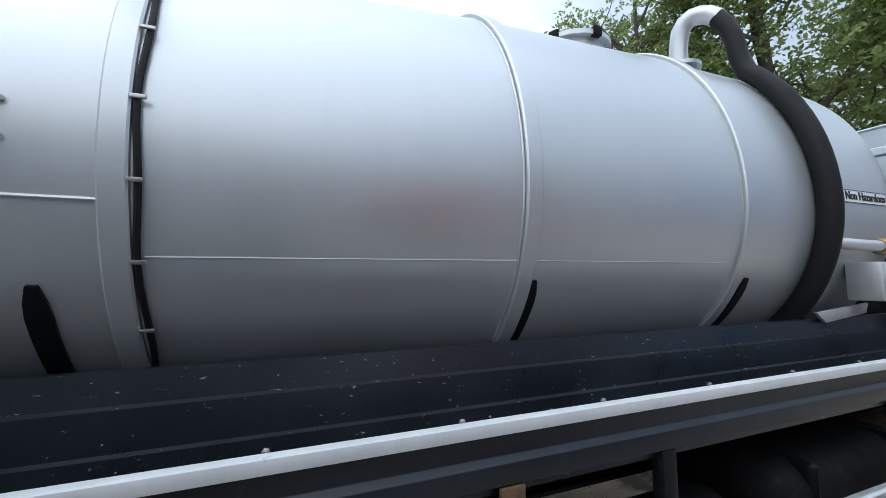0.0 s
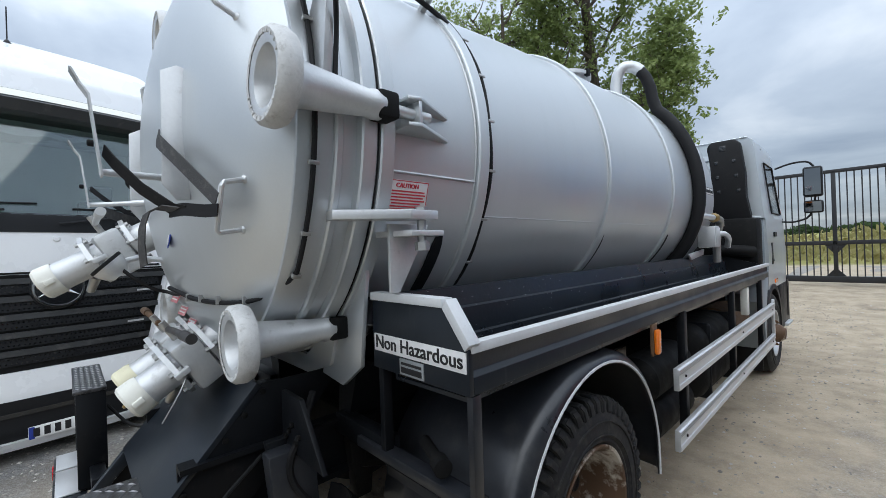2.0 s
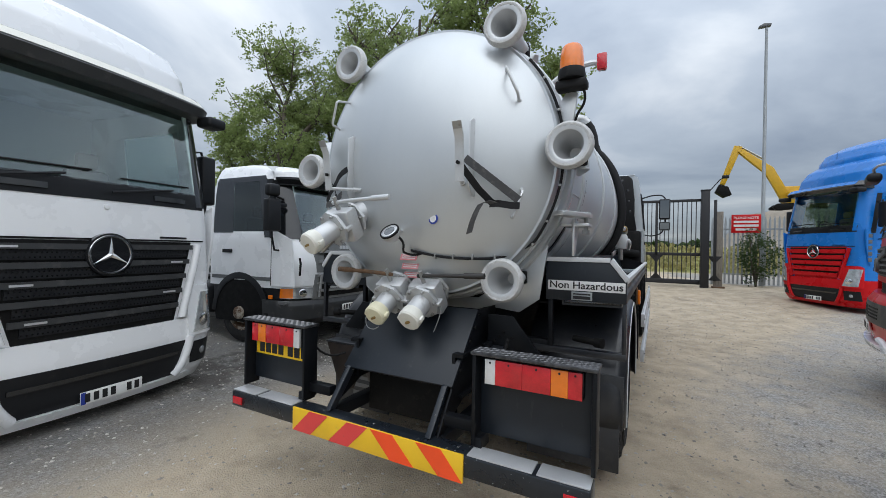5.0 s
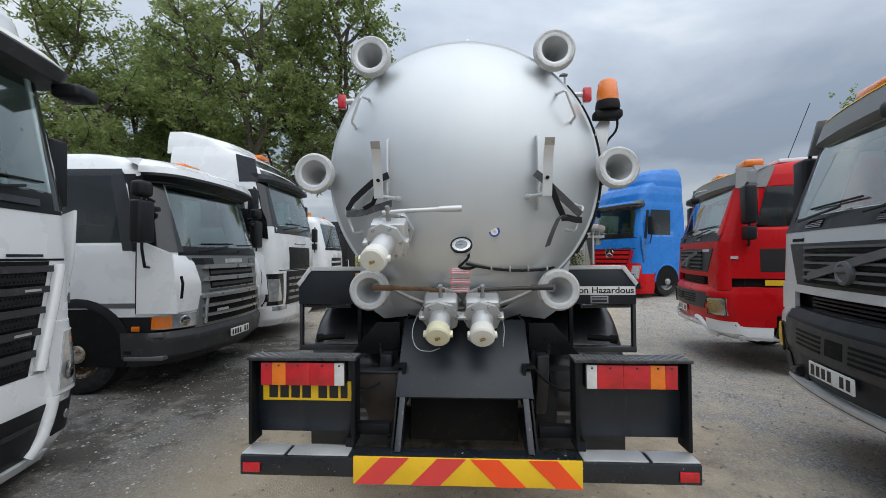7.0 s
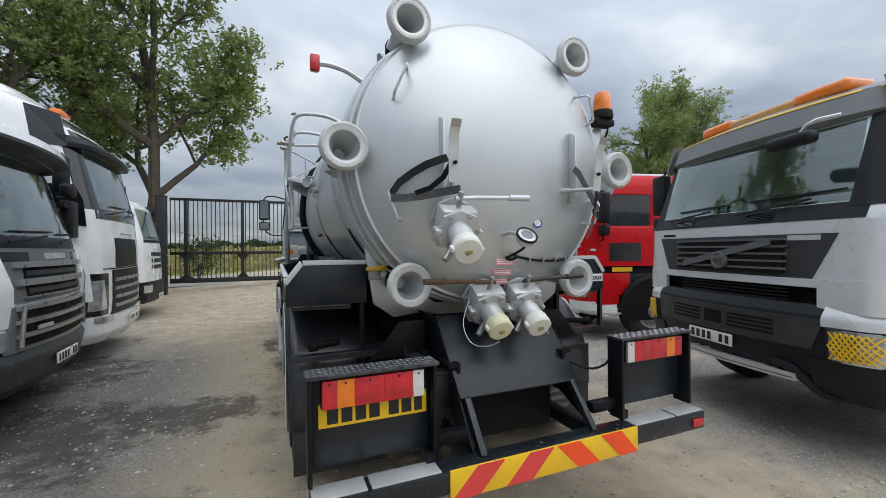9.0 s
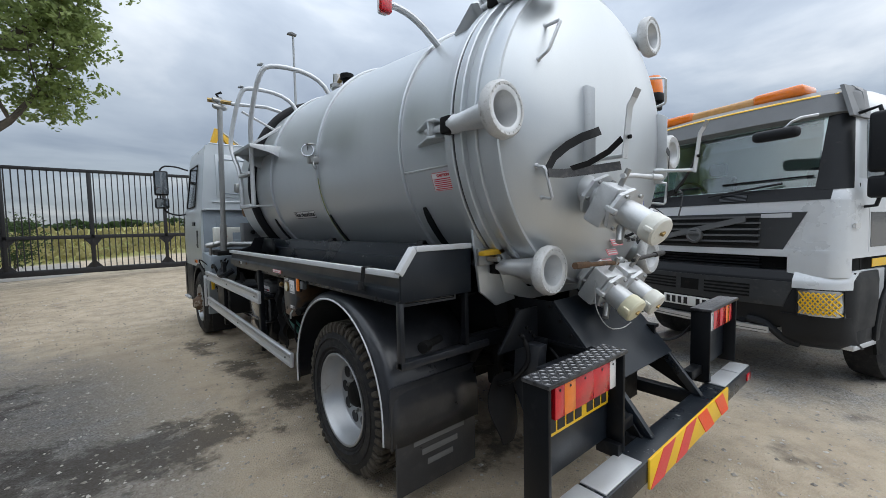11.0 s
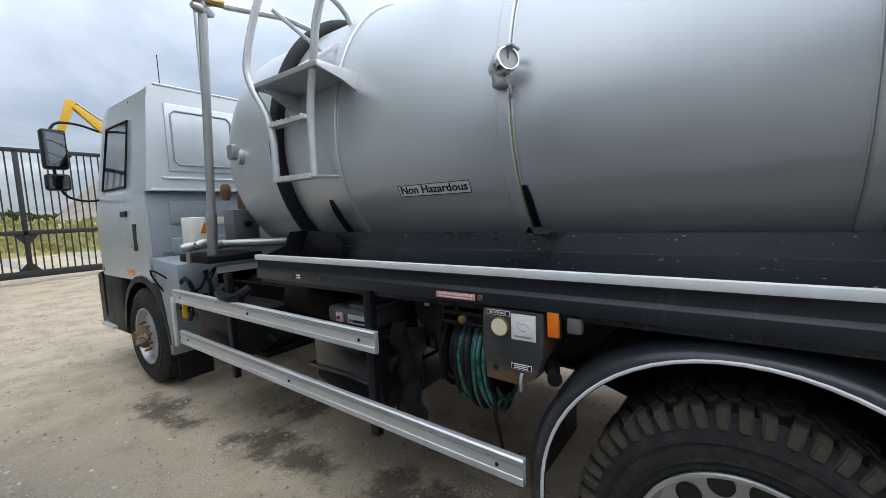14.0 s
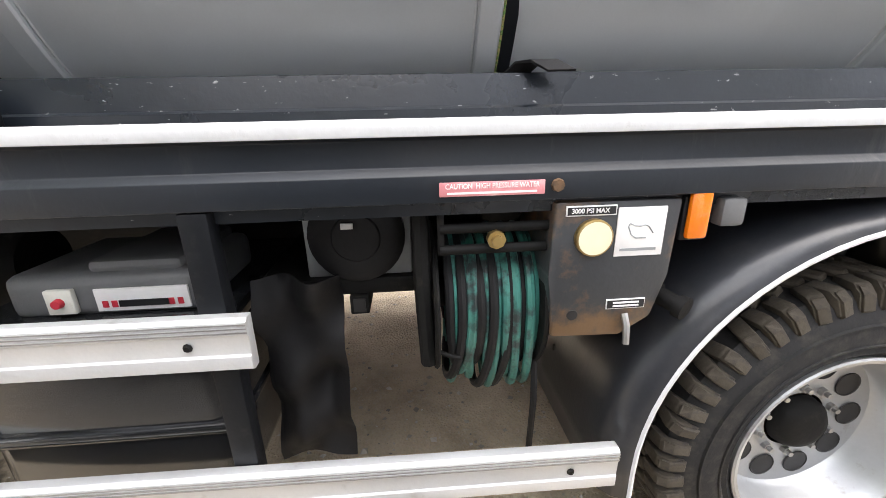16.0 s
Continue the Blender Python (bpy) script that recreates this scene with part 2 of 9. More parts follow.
BLUEINK = surface("blue_sticker", (0.02, 0.045, 0.30), 0.4, 0.0, 0.1, 10, 60, 0.0)
CHEVR = surface("red_reflective_stripe", (0.93, 0.085, 0.016), 0.4, 0.0, 0.08, 8, 300, 0.15, (0.55, 0.09, 0.04), (0.62, 0.8))
CHEVF = surface("faded_red_reflective_stripe", (0.72, 0.058, 0.055), 0.4, 0.0, 0.08, 8, 300, 0.15, (0.50, 0.10, 0.08), (0.62, 0.8))
STRAP = surface("grey_webbing", (0.060, 0.060, 0.062), 0.8, 0.0, 0.3, 12, 200, 0.4, (0.12, 0.115, 0.11), (0.5, 0.7))
CHEVY = surface("yellow_reflective_stripe", (0.85, 0.52, 0.02), 0.4, 0.0, 0.08, 8, 300, 0.15, (0.62, 0.42, 0.06), (0.62, 0.8))
LENSR = surface("red_lamp_lens", (0.60, 0.010, 0.020), 0.10, 0.0, 0.45, 9, 200, 0.2, coat=0.6)
LENSO = surface("amber_lamp_lens", (0.85, 0.20, 0.01), 0.12, 0.0, 0.1, 30, 200, 0.2, coat=0.6)
FADEDAMBER = surface("faded_amber_lens", (0.62, 0.33, 0.12), 0.2, 0.0, 0.15, 20, 90, 0.1, coat=0.4)
LENSW = surface("clear_lamp_lens", (0.68, 0.68, 0.68), 0.1, 0.1, 0.1, 30, 200, 0.2, coat=0.8)
DULLLENS = surface("dull_lamp_glass", (0.15, 0.16, 0.17), 0.12, 0.2, 0.3, 30, 90, 0.1, coat=0.6)
LAMP = surface("headlamp_glass", (0.56, 0.59, 0.61), 0.10, 0.55, 0.45, 9, 40, 0.3, coat=1.0)
YELLOWP = surface("yellow_plant_paint", (0.62, 0.36, 0.015), 0.45, 0.0, 0.15, 3, 60, 0.1, (0.30, 0.20, 0.06), (0.6, 0.8))
HOSEG = surface("green_jetting_hose", (0.035, 0.18, 0.15), 0.42, 0.0, 0.35, 6, 90, 0.1, (0.016, 0.024, 0.026), (0.50, 0.62))
BRASS = surface("brass_fitting", (0.36, 0.25, 0.10), 0.4, 0.8, 0.2, 10, 90, 0.2)
GATEBLACK = surface("black_gate_paint", (0.016, 0.016, 0.018), 0.5, 0.0, 0.2, 3, 80, 0.1)
GALV = surface("galvanised_steel", (0.36, 0.38, 0.39), 0.55, 0.5, 0.2, 6, 90, 0.15)
BARK = surface("grey_brown_bark", (0.105, 0.088, 0.068), 0.95, 0.0, 0.4, 4, 30, 0.9)
SEAT = surface("dark_cab_trim", (0.15, 0.155, 0.165), 0.8, 0.0, 0.2, 5, 90, 0.2)
DASH = surface("grey_dashboard_plastic", (0.38, 0.385, 0.39), 0.65, 0.0, 0.15, 5, 120, 0.15)
BLIND = surface("pale_cab_lining", (0.62, 0.62, 0.60), 0.9, 0.0, 0.1, 4, 90, 0.1)
GLASS = glass("windscreen_glass", (0.88, 0.975, 0.955), 1.0, 0.12)
WORNCHECK = surface("bright_worn_steel", (0.24, 0.24, 0.245), 0.38, 0.7, 0.2, 12, 90, 0.1)
DARKGLASS = glass("tinted_side_glass", (0.36, 0.43, 0.42), 1.0, 0.05)
RIBGREY = surface("grey_grille_paint", (0.20, 0.205, 0.205), 0.34, 0.35, 0.1, 5, 120, 0.1, (0.13, 0.13, 0.128), (0.6, 0.8))
SATIN = surface("satin_grille_bar", (0.33, 0.335, 0.335), 0.30, 0.5, 0.1, 5, 120, 0.05)
BUMPERGREY = surface("weathered_grey_bumper", (0.036, 0.038, 0.040), 0.5, 0.0, 0.2, 4, 120, 0.2, (0.085, 0.083, 0.08), (0.55, 0.75))
MIRROR = surface("mirror_glass", (0.24, 0.25, 0.26), 0.03, 1.0, 0.02, 3, 30, 0.0)


# ---- mesh building ----
class Shape:
    """A mesh in the making."""

    def __init__(self):
        self.bm = bmesh.new()

    def add(self, verts, faces):
        vs = [self.bm.verts.new(v) for v in verts]
        out = []
        for f in faces:
            try:
                out.append(self.bm.faces.new([vs[i] for i in f]))
            except ValueError:
                pass
        return vs, out

    def bevel(self, faces, width, segs=2):
        if width > 0:
            edges = list({e for f in faces for e in f.edges})
            bmesh.ops.bevel(self.bm, geom=edges, offset=width, segments=segs, affect="EDGES", profile=0.5, clamp_overlap=True)
        return self

    def box(self, x0, x1, y0, y1, z0, z1, bev=0.0, m=None, segs=2):
        v = [(x, y, z) for x in (x0, x1) for y in (y0, y1) for z in (z0, z1)]
        if m is not None:
            v = [m @ Vector(p) for p in v]
        _, f = self.add(v, [(0, 1, 3, 2), (4, 6, 7, 5), (0, 4, 5, 1), (2, 3, 7, 6), (0, 2, 6, 4), (1, 5, 7, 3)])
        return self.bevel(f, bev, segs)

    def prism(self, pts, axis, a, b, bev=0.0):
        """A polygon in the plane across axis (x: y,z; y: x,z; z: x,y), carried from a to b along it."""
        def put(p, h):
            return {"x": (h, p[0], p[1]), "y": (p[0], h, p[1]), "z": (p[0], p[1], h)}[axis]
        n = len(pts)
        v = [put(p, a) for p in pts] + [put(p, b) for p in pts]
        f = [tuple(range(n)), tuple(range(2 * n - 1, n - 1, -1))] + [(i, n + i, n + (i + 1) % n, (i + 1) % n) for i in range(n)]
        _, fs = self.add(v, f)
        return self.bevel(fs, bev)

    def lathe(self, profile, at, way, n=32, close=True):
        """Rings of (distance along way, radius) round the line from at along way."""
        w = Vector(way).normalized()
        u = w.orthogonal().normalized()
        k = w.cross(u)
        at = Vector(at)
        rows = []
        for s, r in profile:
            if r < 1e-6:
                rows.append([self.bm.verts.new(at + w * s)])
            else:
                rows.append([self.bm.verts.new(at + w * s + (u * math.cos(2 * math.pi * i / n) + k * math.sin(2 * math.pi * i / n)) * r) for i in range(n)])
        for a, b in zip(rows, rows[1:]):
            for i in range(n):
                j = (i + 1) % n
                q = [a[i % len(a)], a[j % len(a)], b[j % len(b)], b[i % len(b)]]
                q = list(dict.fromkeys(q))
                if len(q) > 2:
                    self.bm.faces.new(q)
        if close:
            for row in (rows[0], rows[-1]):
                if len(row) > 2:
                    self.bm.faces.new(row)
        return self

    def cyl(self, p0, p1, r0, r1=None, n=16):
        d = Vector(p1) - Vector(p0)
        return self.lathe([(0, r0), (d.length, r0 if r1 is None else r1)], p0, d, n)

    def ball(self, c, r, n=12):
        return self.lathe([(-r * math.cos(math.pi * i / n), r * math.sin(math.pi * i / n)) for i in range(n + 1)], c, (0, 0, 1), 2 * n, False)

    def tube(self, pts, r, n=8, smooth=0, taper=None):
        pts = [Vector(p) for p in pts]
        for _ in range(smooth):
            q = [pts[0]]
            for a, b in zip(pts, pts[1:]):
                q += [a * 0.75 + b * 0.25, a * 0.25 + b * 0.75]
            pts = q + [pts[-1]]
        rows, u = [], None
        for i, p in enumerate(pts):
            w = (pts[min(i + 1, len(pts) - 1)] - pts[max(i - 1, 0)]).normalized()
            u = w.orthogonal().normalized() if u is None else (u - w * u.dot(w)).normalized()
            k = w.cross(u)
            rr = r if taper is None else r + (taper - r) * i / (len(pts) - 1)
            rows.append([self.bm.verts.new(p + (u * math.cos(2 * math.pi * j / n) + k * math.sin(2 * math.pi * j / n)) * rr) for j in range(n)])
        for a, b in zip(rows, rows[1:]):
            for j in range(n):
                self.bm.faces.new((a[j], a[(j + 1) % n], b[(j + 1) % n], b[j]))
        self.bm.faces.new(rows[0][::-1])
        self.bm.faces.new(rows[-1])
        return self

    def ribbon(self, pts, side, width, thick):
        """A flat strap along pts, its width along side."""
        s = Vector(side).normalized() * width / 2
        pts = [Vector(p) for p in pts]
        v, f = [], []
        for i, p in enumerate(pts):
            w = (pts[min(i + 1, len(pts) - 1)] - pts[max(i - 1, 0)]).normalized()
            nrm = w.cross(s).normalized() * thick / 2
            v += [p - s - nrm, p + s - nrm, p + s + nrm, p - s + nrm]
        for i in range(len(pts) - 1):
            a = 4 * i
            f += [(a + j, a + (j + 1) % 4, a + 4 + (j + 1) % 4, a + 4 + j) for j in range(4)]
        f += [(3, 2, 1, 0), tuple(4 * (len(pts) - 1) + j for j in range(4))]
        self.add(v, f)
        return self

    def sheet(self, fn, us, vs, thick=0.0, inward=(0, 0, 0)):
        """A grid of points fn(u, v); thick pushes a second skin along inward."""
        g = [[Vector(fn(u, v)) for v in vs] for u in us]
        nu, nv = len(us), len(vs)
        verts = [p for row in g for p in row]
        faces = [(i * nv + j, (i + 1) * nv + j, (i + 1) * nv + j + 1, i * nv + j + 1) for i in range(nu - 1) for j in range(nv - 1)]
        if thick:
            off, k = Vector(inward) * thick, nu * nv
            verts += [p + off for p in verts]
            faces += [tuple(k + i for i in reversed(f)) for f in faces]
            edge = [i * nv for i in range(nu)] + [(nu - 1) * nv + j for j in range(1, nv)] + [i * nv + nv - 1 for i in range(nu - 2, -1, -1)] + [j for j in range(nv - 2, 0, -1)]
            faces += [(a, b, b + k, a + k) for a, b in zip(edge, edge[1:] + edge[:1])]
        self.add(verts, faces)
        return self

    def warp(self, fn):
        for v in self.bm.verts:
            v.co = fn(v.co)
        return self

    def turn(self, m):
        bmesh.ops.transform(self.bm, matrix=m, verts=self.bm.verts)
        return self


def mesh_of(shape, name, material, angle=38):
    me = bpy.data.meshes.new(name)
    bmesh.ops.recalc_face_normals(shape.bm, faces=shape.bm.faces)
    shape.bm.to_mesh(me)
    shape.bm.free()
    me.materials.append(material)
    me.shade_smooth()
    me.set_sharp_from_angle(angle=radians(angle))
    return me


def part(name, shape, material, parent, label="", angle=38):
    """Links a shape as one mesh object under a thing or under a part."""
    ob = new(name, mesh_of(shape, name, material, angle))
    ob.parent = parent
    if label:
        ob["label"] = label
    return ob


def twin(ob, m, parent=None):
    """A second object on the same mesh, moved by m."""
    c = new(ob.name.split(".")[0], ob.data)
    c.parent = parent or ob.parent
    c.matrix_basis = m @ ob.matrix_basis
    if "label" in ob:
        c["label"] = ob["label"]
    return c


def thing(name, at, label, category, group="", kind=""):
    ob = new(name)
    ob.empty_display_size = 0.3
    ob.matrix_basis = at
    return tagged(ob, label, category, group, kind)


def letters(text, size, m, name, material, parent, label="", width=None, deep=0.0015):
    """Raised lettering, centred, in the plane that m carries (x along the line, y up it)."""
    cu = bpy.data.curves.new(name, "FONT")
    cu.body, cu.size, cu.extrude, cu.align_x, cu.align_y, cu.offset = text, size, deep, "CENTER", "CENTER", size * 0.012
    tmp = bpy.data.objects.new(name, cu)
    scene.collection.objects.link(tmp)
    bpy.context.view_layer.update()
    me = bpy.data.meshes.new_from_object(tmp.evaluated_get(bpy.context.evaluated_depsgraph_get()))
    bpy.data.objects.remove(tmp)
    if width:
        have = max(v.co.x for v in me.vertices) - min(v.co.x for v in me.vertices)
        me.transform(Matrix.Diagonal((width / have, 1, 1, 1)))
    me.transform(m)
    me.materials.clear()
    me.materials.append(material)
    ob = tagged(new(name, me), kind="stuff")
    ob.parent = parent
    if label:
        ob["label"] = label
    return ob


def facing(at, right, up):
    """A plane at a point: x along right, y along up."""
    r, u = Vector(right).normalized(), Vector(up).normalized()
    u = (u - r * u.dot(r)).normalized()
    n = r.cross(u)
    return Matrix(((r.x, u.x, n.x, at[0]), (r.y, u.y, n.y, at[1]), (r.z, u.z, n.z, at[2]), (0, 0, 0, 1)))


# ---- ground: one sheet of compacted dirt and gravel, rising a little to the gate, with a bank beyond ----
def smooth(a, b, v):
    t = min(1.0, max(0.0, (v - a) / (b - a)))
    return t * t * (3 - 2 * t)


def ground_z(x, y):
    rise = 0.30 * smooth(8, 15.5, y) * smooth(-7, 1, x)
    bank = 1.9 * smooth(30, 44, y) * (1 - 0.5 * smooth(60, 200, y))
    near = 1 - smooth(14, 40, math.hypot(x, y))
    return rise + bank + near * 0.012 * (noise.noise((x * 0.8, y * 0.8, 0)) - 0.3)


def ground_material():
    m = bpy.data.materials.new("compacted_gravel_yard")
    nt, p = nodes_of(m)
    co = nt.nodes.new("ShaderNodeTexCoord")
    sep = nt.nodes.new("ShaderNodeSeparateXYZ")
    nt.links.new(co.outputs["Object"], sep.inputs[0])

    def mth(op, a, b=None, c=None):
        n = nt.nodes.new("ShaderNodeMath")
        n.operation = op
        for i, v in enumerate((a, b, c)):
            if v is None:
                continue
            if isinstance(v, (int, float)):
                n.inputs[i].default_value = v
            else:
                nt.links.new(v, n.inputs[i])
        return n.outputs[0]

    big, mid, fine = noise_tex(nt, 0.45, 5), noise_tex(nt, 2.6, 6, 0.65), noise_tex(nt, 95, 4, 0.75)
    vor = nt.nodes.new("ShaderNodeTexVoronoi")
    vor.inputs["Scale"].default_value = 70
    nt.links.new(co.outputs["Object"], vor.inputs["Vector"])
    dirt = ramp(nt, mid.outputs["Fac"], [(0.25, (0.29, 0.23, 0.16)), (0.5, (0.47, 0.385, 0.275)), (0.78, (0.60, 0.515, 0.395))])
    stone = ramp(nt, vor.outputs["Color"], [(0.1, (0.13, 0.127, 0.12)), (0.5, (0.34, 0.335, 0.32)), (0.9, (0.62, 0.61, 0.59))])
    gravel = mixc(nt, 0.45, stone, ramp(nt, fine.outputs["Fac"], [(0.3, (0.13, 0.125, 0.115)), (0.7, (0.52, 0.50, 0.47))]))
    gravel = mixc(nt, ramp(nt, mid.outputs["Fac"], [(0.38, (0, 0, 0)), (0.7, (0.65, 0.65, 0.65))]), gravel, dirt)
    # the driven lane beside the tanker and towards the gate is bare and sandy; the strips under the parked trucks are gravel
    away = mth("ABSOLUTE", sep.outputs[0])
    lane = mth("SUBTRACT", mth("MULTIPLY_ADD", big.outputs["Fac"], 2.4, 1.55), away)
    lane = mth("ADD", lane, mth("MULTIPLY", mth("MAXIMUM", mth("SUBTRACT", sep.outputs[1], 5.0), 0.0), 0.45))
    lane = mth("MINIMUM", mth("MAXIMUM", mth("MULTIPLY_ADD", lane, 0.9, mth("MULTIPLY_ADD", mid.outputs["Fac"], 0.9, -0.35)), 0.0), 1.0)
    sandy = mixc(nt, ramp(nt, fine.outputs["Fac"], [(0.42, (0, 0, 0)), (0.75, (0.55, 0.55, 0.55))]), dirt, gravel)
    col = mixc(nt, lane, gravel, sandy)
    # the strip in front of the white trucks is damp, dark grey chippings
    damp = mth("SUBTRACT", mth("MULTIPLY_ADD", mid.outputs["Fac"], 1.6, -2.35), sep.outputs[0])
    damp = mth("MULTIPLY", mth("MINIMUM", mth("MAXIMUM", mth("MULTIPLY", damp, 0.9), 0.0), 1.0), mth("MINIMUM", mth("MAXIMUM", mth("MULTIPLY_ADD", sep.outputs[1], -0.35, 2.6), 0.0), 0.72))
    col = mixc(nt, damp, col, mixc(nt, 0.5, (0.085, 0.082, 0.078), mixc(nt, 0.65, stone, (0.06, 0.058, 0.055))))
    # oil and damp patches
    spot = noise_tex(nt, 1.15, 6, 0.62)
    col = mixc(nt, ramp(nt, spot.outputs["Fac"], [(0.62, (0, 0, 0)), (0.74, (0.75, 0.75, 0.75))]), col, (0.055, 0.05, 0.046))
    # damp spots that dripped off the tanker's nearside, and a dark wet patch beside it
    wob = noise_tex(nt, 3.2, 6, 0.7)
    wet = None
    for cx, cy, rx, ry, power in ((-2.2, 3.0, 1.2, 0.7, 1.0), (-3.4, 2.9, 1.5, 1.5, 0.95), (-3.7, 1.2, 1.2, 1.2, 0.9), (-3.9, 5.2, 1.3, 1.4, 0.9), (-1.2, 4.6, 0.32, 0.9, 0.85), (-1.4, 6.0, 0.28, 0.7, 0.9), (-1.05, 3.3, 0.30, 0.7, 0.9), (-3.3, 3.0, 0.7, 0.5, 0.7), (-0.2, 1.4, 0.5, 0.5, 0.8), (-0.7, 4.9, 0.4, 0.5, 0.8)):
        dx = mth("DIVIDE", mth("SUBTRACT", sep.outputs[0], cx), rx)
        dy = mth("DIVIDE", mth("SUBTRACT", sep.outputs[1], cy), ry)
        d2 = mth("ADD", mth("MULTIPLY", dx, dx), mth("MULTIPLY", dy, dy))
        one = mth("MULTIPLY", mth("MAXIMUM", mth("SUBTRACT", 1.0, d2), 0.0), power)
        wet = one if wet is None else mth("MAXIMUM", wet, one)
    wet = mth("MULTIPLY", mth("MINIMUM", mth("MAXIMUM", mth("MULTIPLY", mth("SUBTRACT", mth("ADD", mth("MULTIPLY", wet, 0.34), wob.outputs["Fac"]), 0.64), 7.0), 0.0), 1.0), mth("MINIMUM", mth("MULTIPLY", wet, 6.0), 0.75))
    col = mixc(nt, wet, col, (0.050, 0.043, 0.036))
    # tall grass beyond the road
    far = mth("MINIMUM", mth("MAXIMUM", mth("MULTIPLY", mth("SUBTRACT", sep.outputs[1], 28.5), 0.5), 0.0), 1.0)
    gr = ramp(nt, noise_tex(nt, 0.25, 6).outputs["Fac"], [(0.3, (0.17, 0.19, 0.055)), (0.6, (0.30, 0.29, 0.10)), (0.8, (0.42, 0.36, 0.17))])
    col = mixc(nt, far, col, gr)
    nt.links.new(col, p.inputs["Base Color"])
    p.inputs["Roughness"].default_value = 0.9
    p.inputs["Specular IOR Level"].default_value = 0.25
    h = mth("ADD", mth("MULTIPLY", fine.outputs["Fac"], 0.6), mth("MULTIPLY", vor.outputs["Distance"], 0.5))
    bump(nt, p, h, 0.9, 0.016)
    return m


GROUND = ground_material()
steps = [-400, -200, -100, -60, -40, -28] + [-20 + 0.5 * i for i in range(81)] + [26, 33, 45, 60, 100, 200, 400]
gs = Shape()
gs.sheet(lambda x, y: (x, y, ground_z(x, y)), steps, [v if v < 20.5 else v + 4 for v in steps] + [600])
tagged(part("ground", gs, GROUND, None), "compacted sandy dirt and grey gravel yard ground", "ground", kind="structure")


def scatter(name, label, category, count, place, size, material, seed, flat=0.6):
    """Loose stones, one mesh."""
    rng = np.random.default_rng(seed)
    base = np.array([(1, 0, 0), (-1, 0, 0), (0, 1, 0), (0, -1, 0), (0, 0, 1), (0, 0, -1)], float)
    tri = np.array([(0, 2, 4), (2, 1, 4), (1, 3, 4), (3, 0, 4), (2, 0, 5), (1, 2, 5), (3, 1, 5), (0, 3, 5)])
    verts, faces = [], []
    for i in range(count):
        x, y = place(rng)
        s = size[0] + (size[1] - size[0]) * rng.random() ** 3
        v = base * (s * (0.6 + 0.8 * rng.random((6, 1)))) * (1, 1, flat)
        a = rng.random() * 6.28
        c, d = math.cos(a), math.sin(a)
        v = np.c_[v[:, 0] * c - v[:, 1] * d + x, v[:, 0] * d + v[:, 1] * c + y, v[:, 2] + ground_z(x, y) + s * flat * 0.25]
        faces += (tri + len(verts)).tolist()
        verts += v.tolist()
    me = bpy.data.meshes.new(name)
    me.from_pydata(verts, [], faces)
    me.materials.append(material)
    return tagged(new(name, me), label, category, kind="stuff")


def stone_material():
    m = bpy.data.materials.new("loose_stone")
    nt, p = nodes_of(m)
    g = nt.nodes.new("ShaderNodeNewGeometry")
    nt.links.new(ramp(nt, g.outputs["Random Per Island"], [(0, (0.20, 0.185, 0.165)), (0.5, (0.35, 0.32, 0.275)), (1, (0.56, 0.53, 0.48))]), p.inputs["Base Color"])
    p.inputs["Roughness"].default_value = 0.9
    return m


STONE = stone_material()
scatter("gravel", "loose grey and tan stones lying on the yard", "gravel", 42000, lambda r: (r.uniform(-6.5, 6.5), r.uniform(-4, 13)), (0.003, 0.019), STONE, 5)

# ---- trees ----
def leaf_material(name, dark, mid, light):
    m = bpy.data.materials.new(name)
    m.use_nodes = True
    nt = m.node_tree
    p = nt.nodes["Principled BSDF"]
    g = nt.nodes.new("ShaderNodeNewGeometry")
    col = ramp(nt, g.outputs["Random Per Island"], [(0, dark), (0.5, mid), (1, light)])
    big = noise_tex(nt, 0.6, 3)
    col = mixc(nt, ramp(nt, big.outputs["Fac"], [(0.35, (0, 0, 0)), (0.7, (0.5, 0.5, 0.5))]), col, dark)
    nt.links.new(col, p.inputs["Base Color"])
    p.inputs["Roughness"].default_value = 0.55
    tr = nt.nodes.new("ShaderNodeBsdfTranslucent")
    nt.links.new(mixc(nt, 0.5, col, light), tr.inputs["Color"])
    mx = nt.nodes.new("ShaderNodeMixShader")
    mx.inputs[0].default_value = 0.6
    nt.links.new(p.outputs[0], mx.inputs[1])
    nt.links.new(tr.outputs[0], mx.inputs[2])
    nt.links.new(mx.outputs[0], nt.nodes["Material Output"].inputs[0])
    return m


LEAF = leaf_material("ash_leaf", (0.12, 0.165, 0.048), (0.235, 0.305, 0.095), (0.37, 0.44, 0.175))
HEDGE = leaf_material("hedge_leaf", (0.022, 0.045, 0.016), (0.045, 0.082, 0.026), (0.085, 0.125, 0.045))
STRAW = leaf_material("dry_grass_blade", (0.20, 0.19, 0.065), (0.33, 0.30, 0.11), (0.46, 0.40, 0.19))


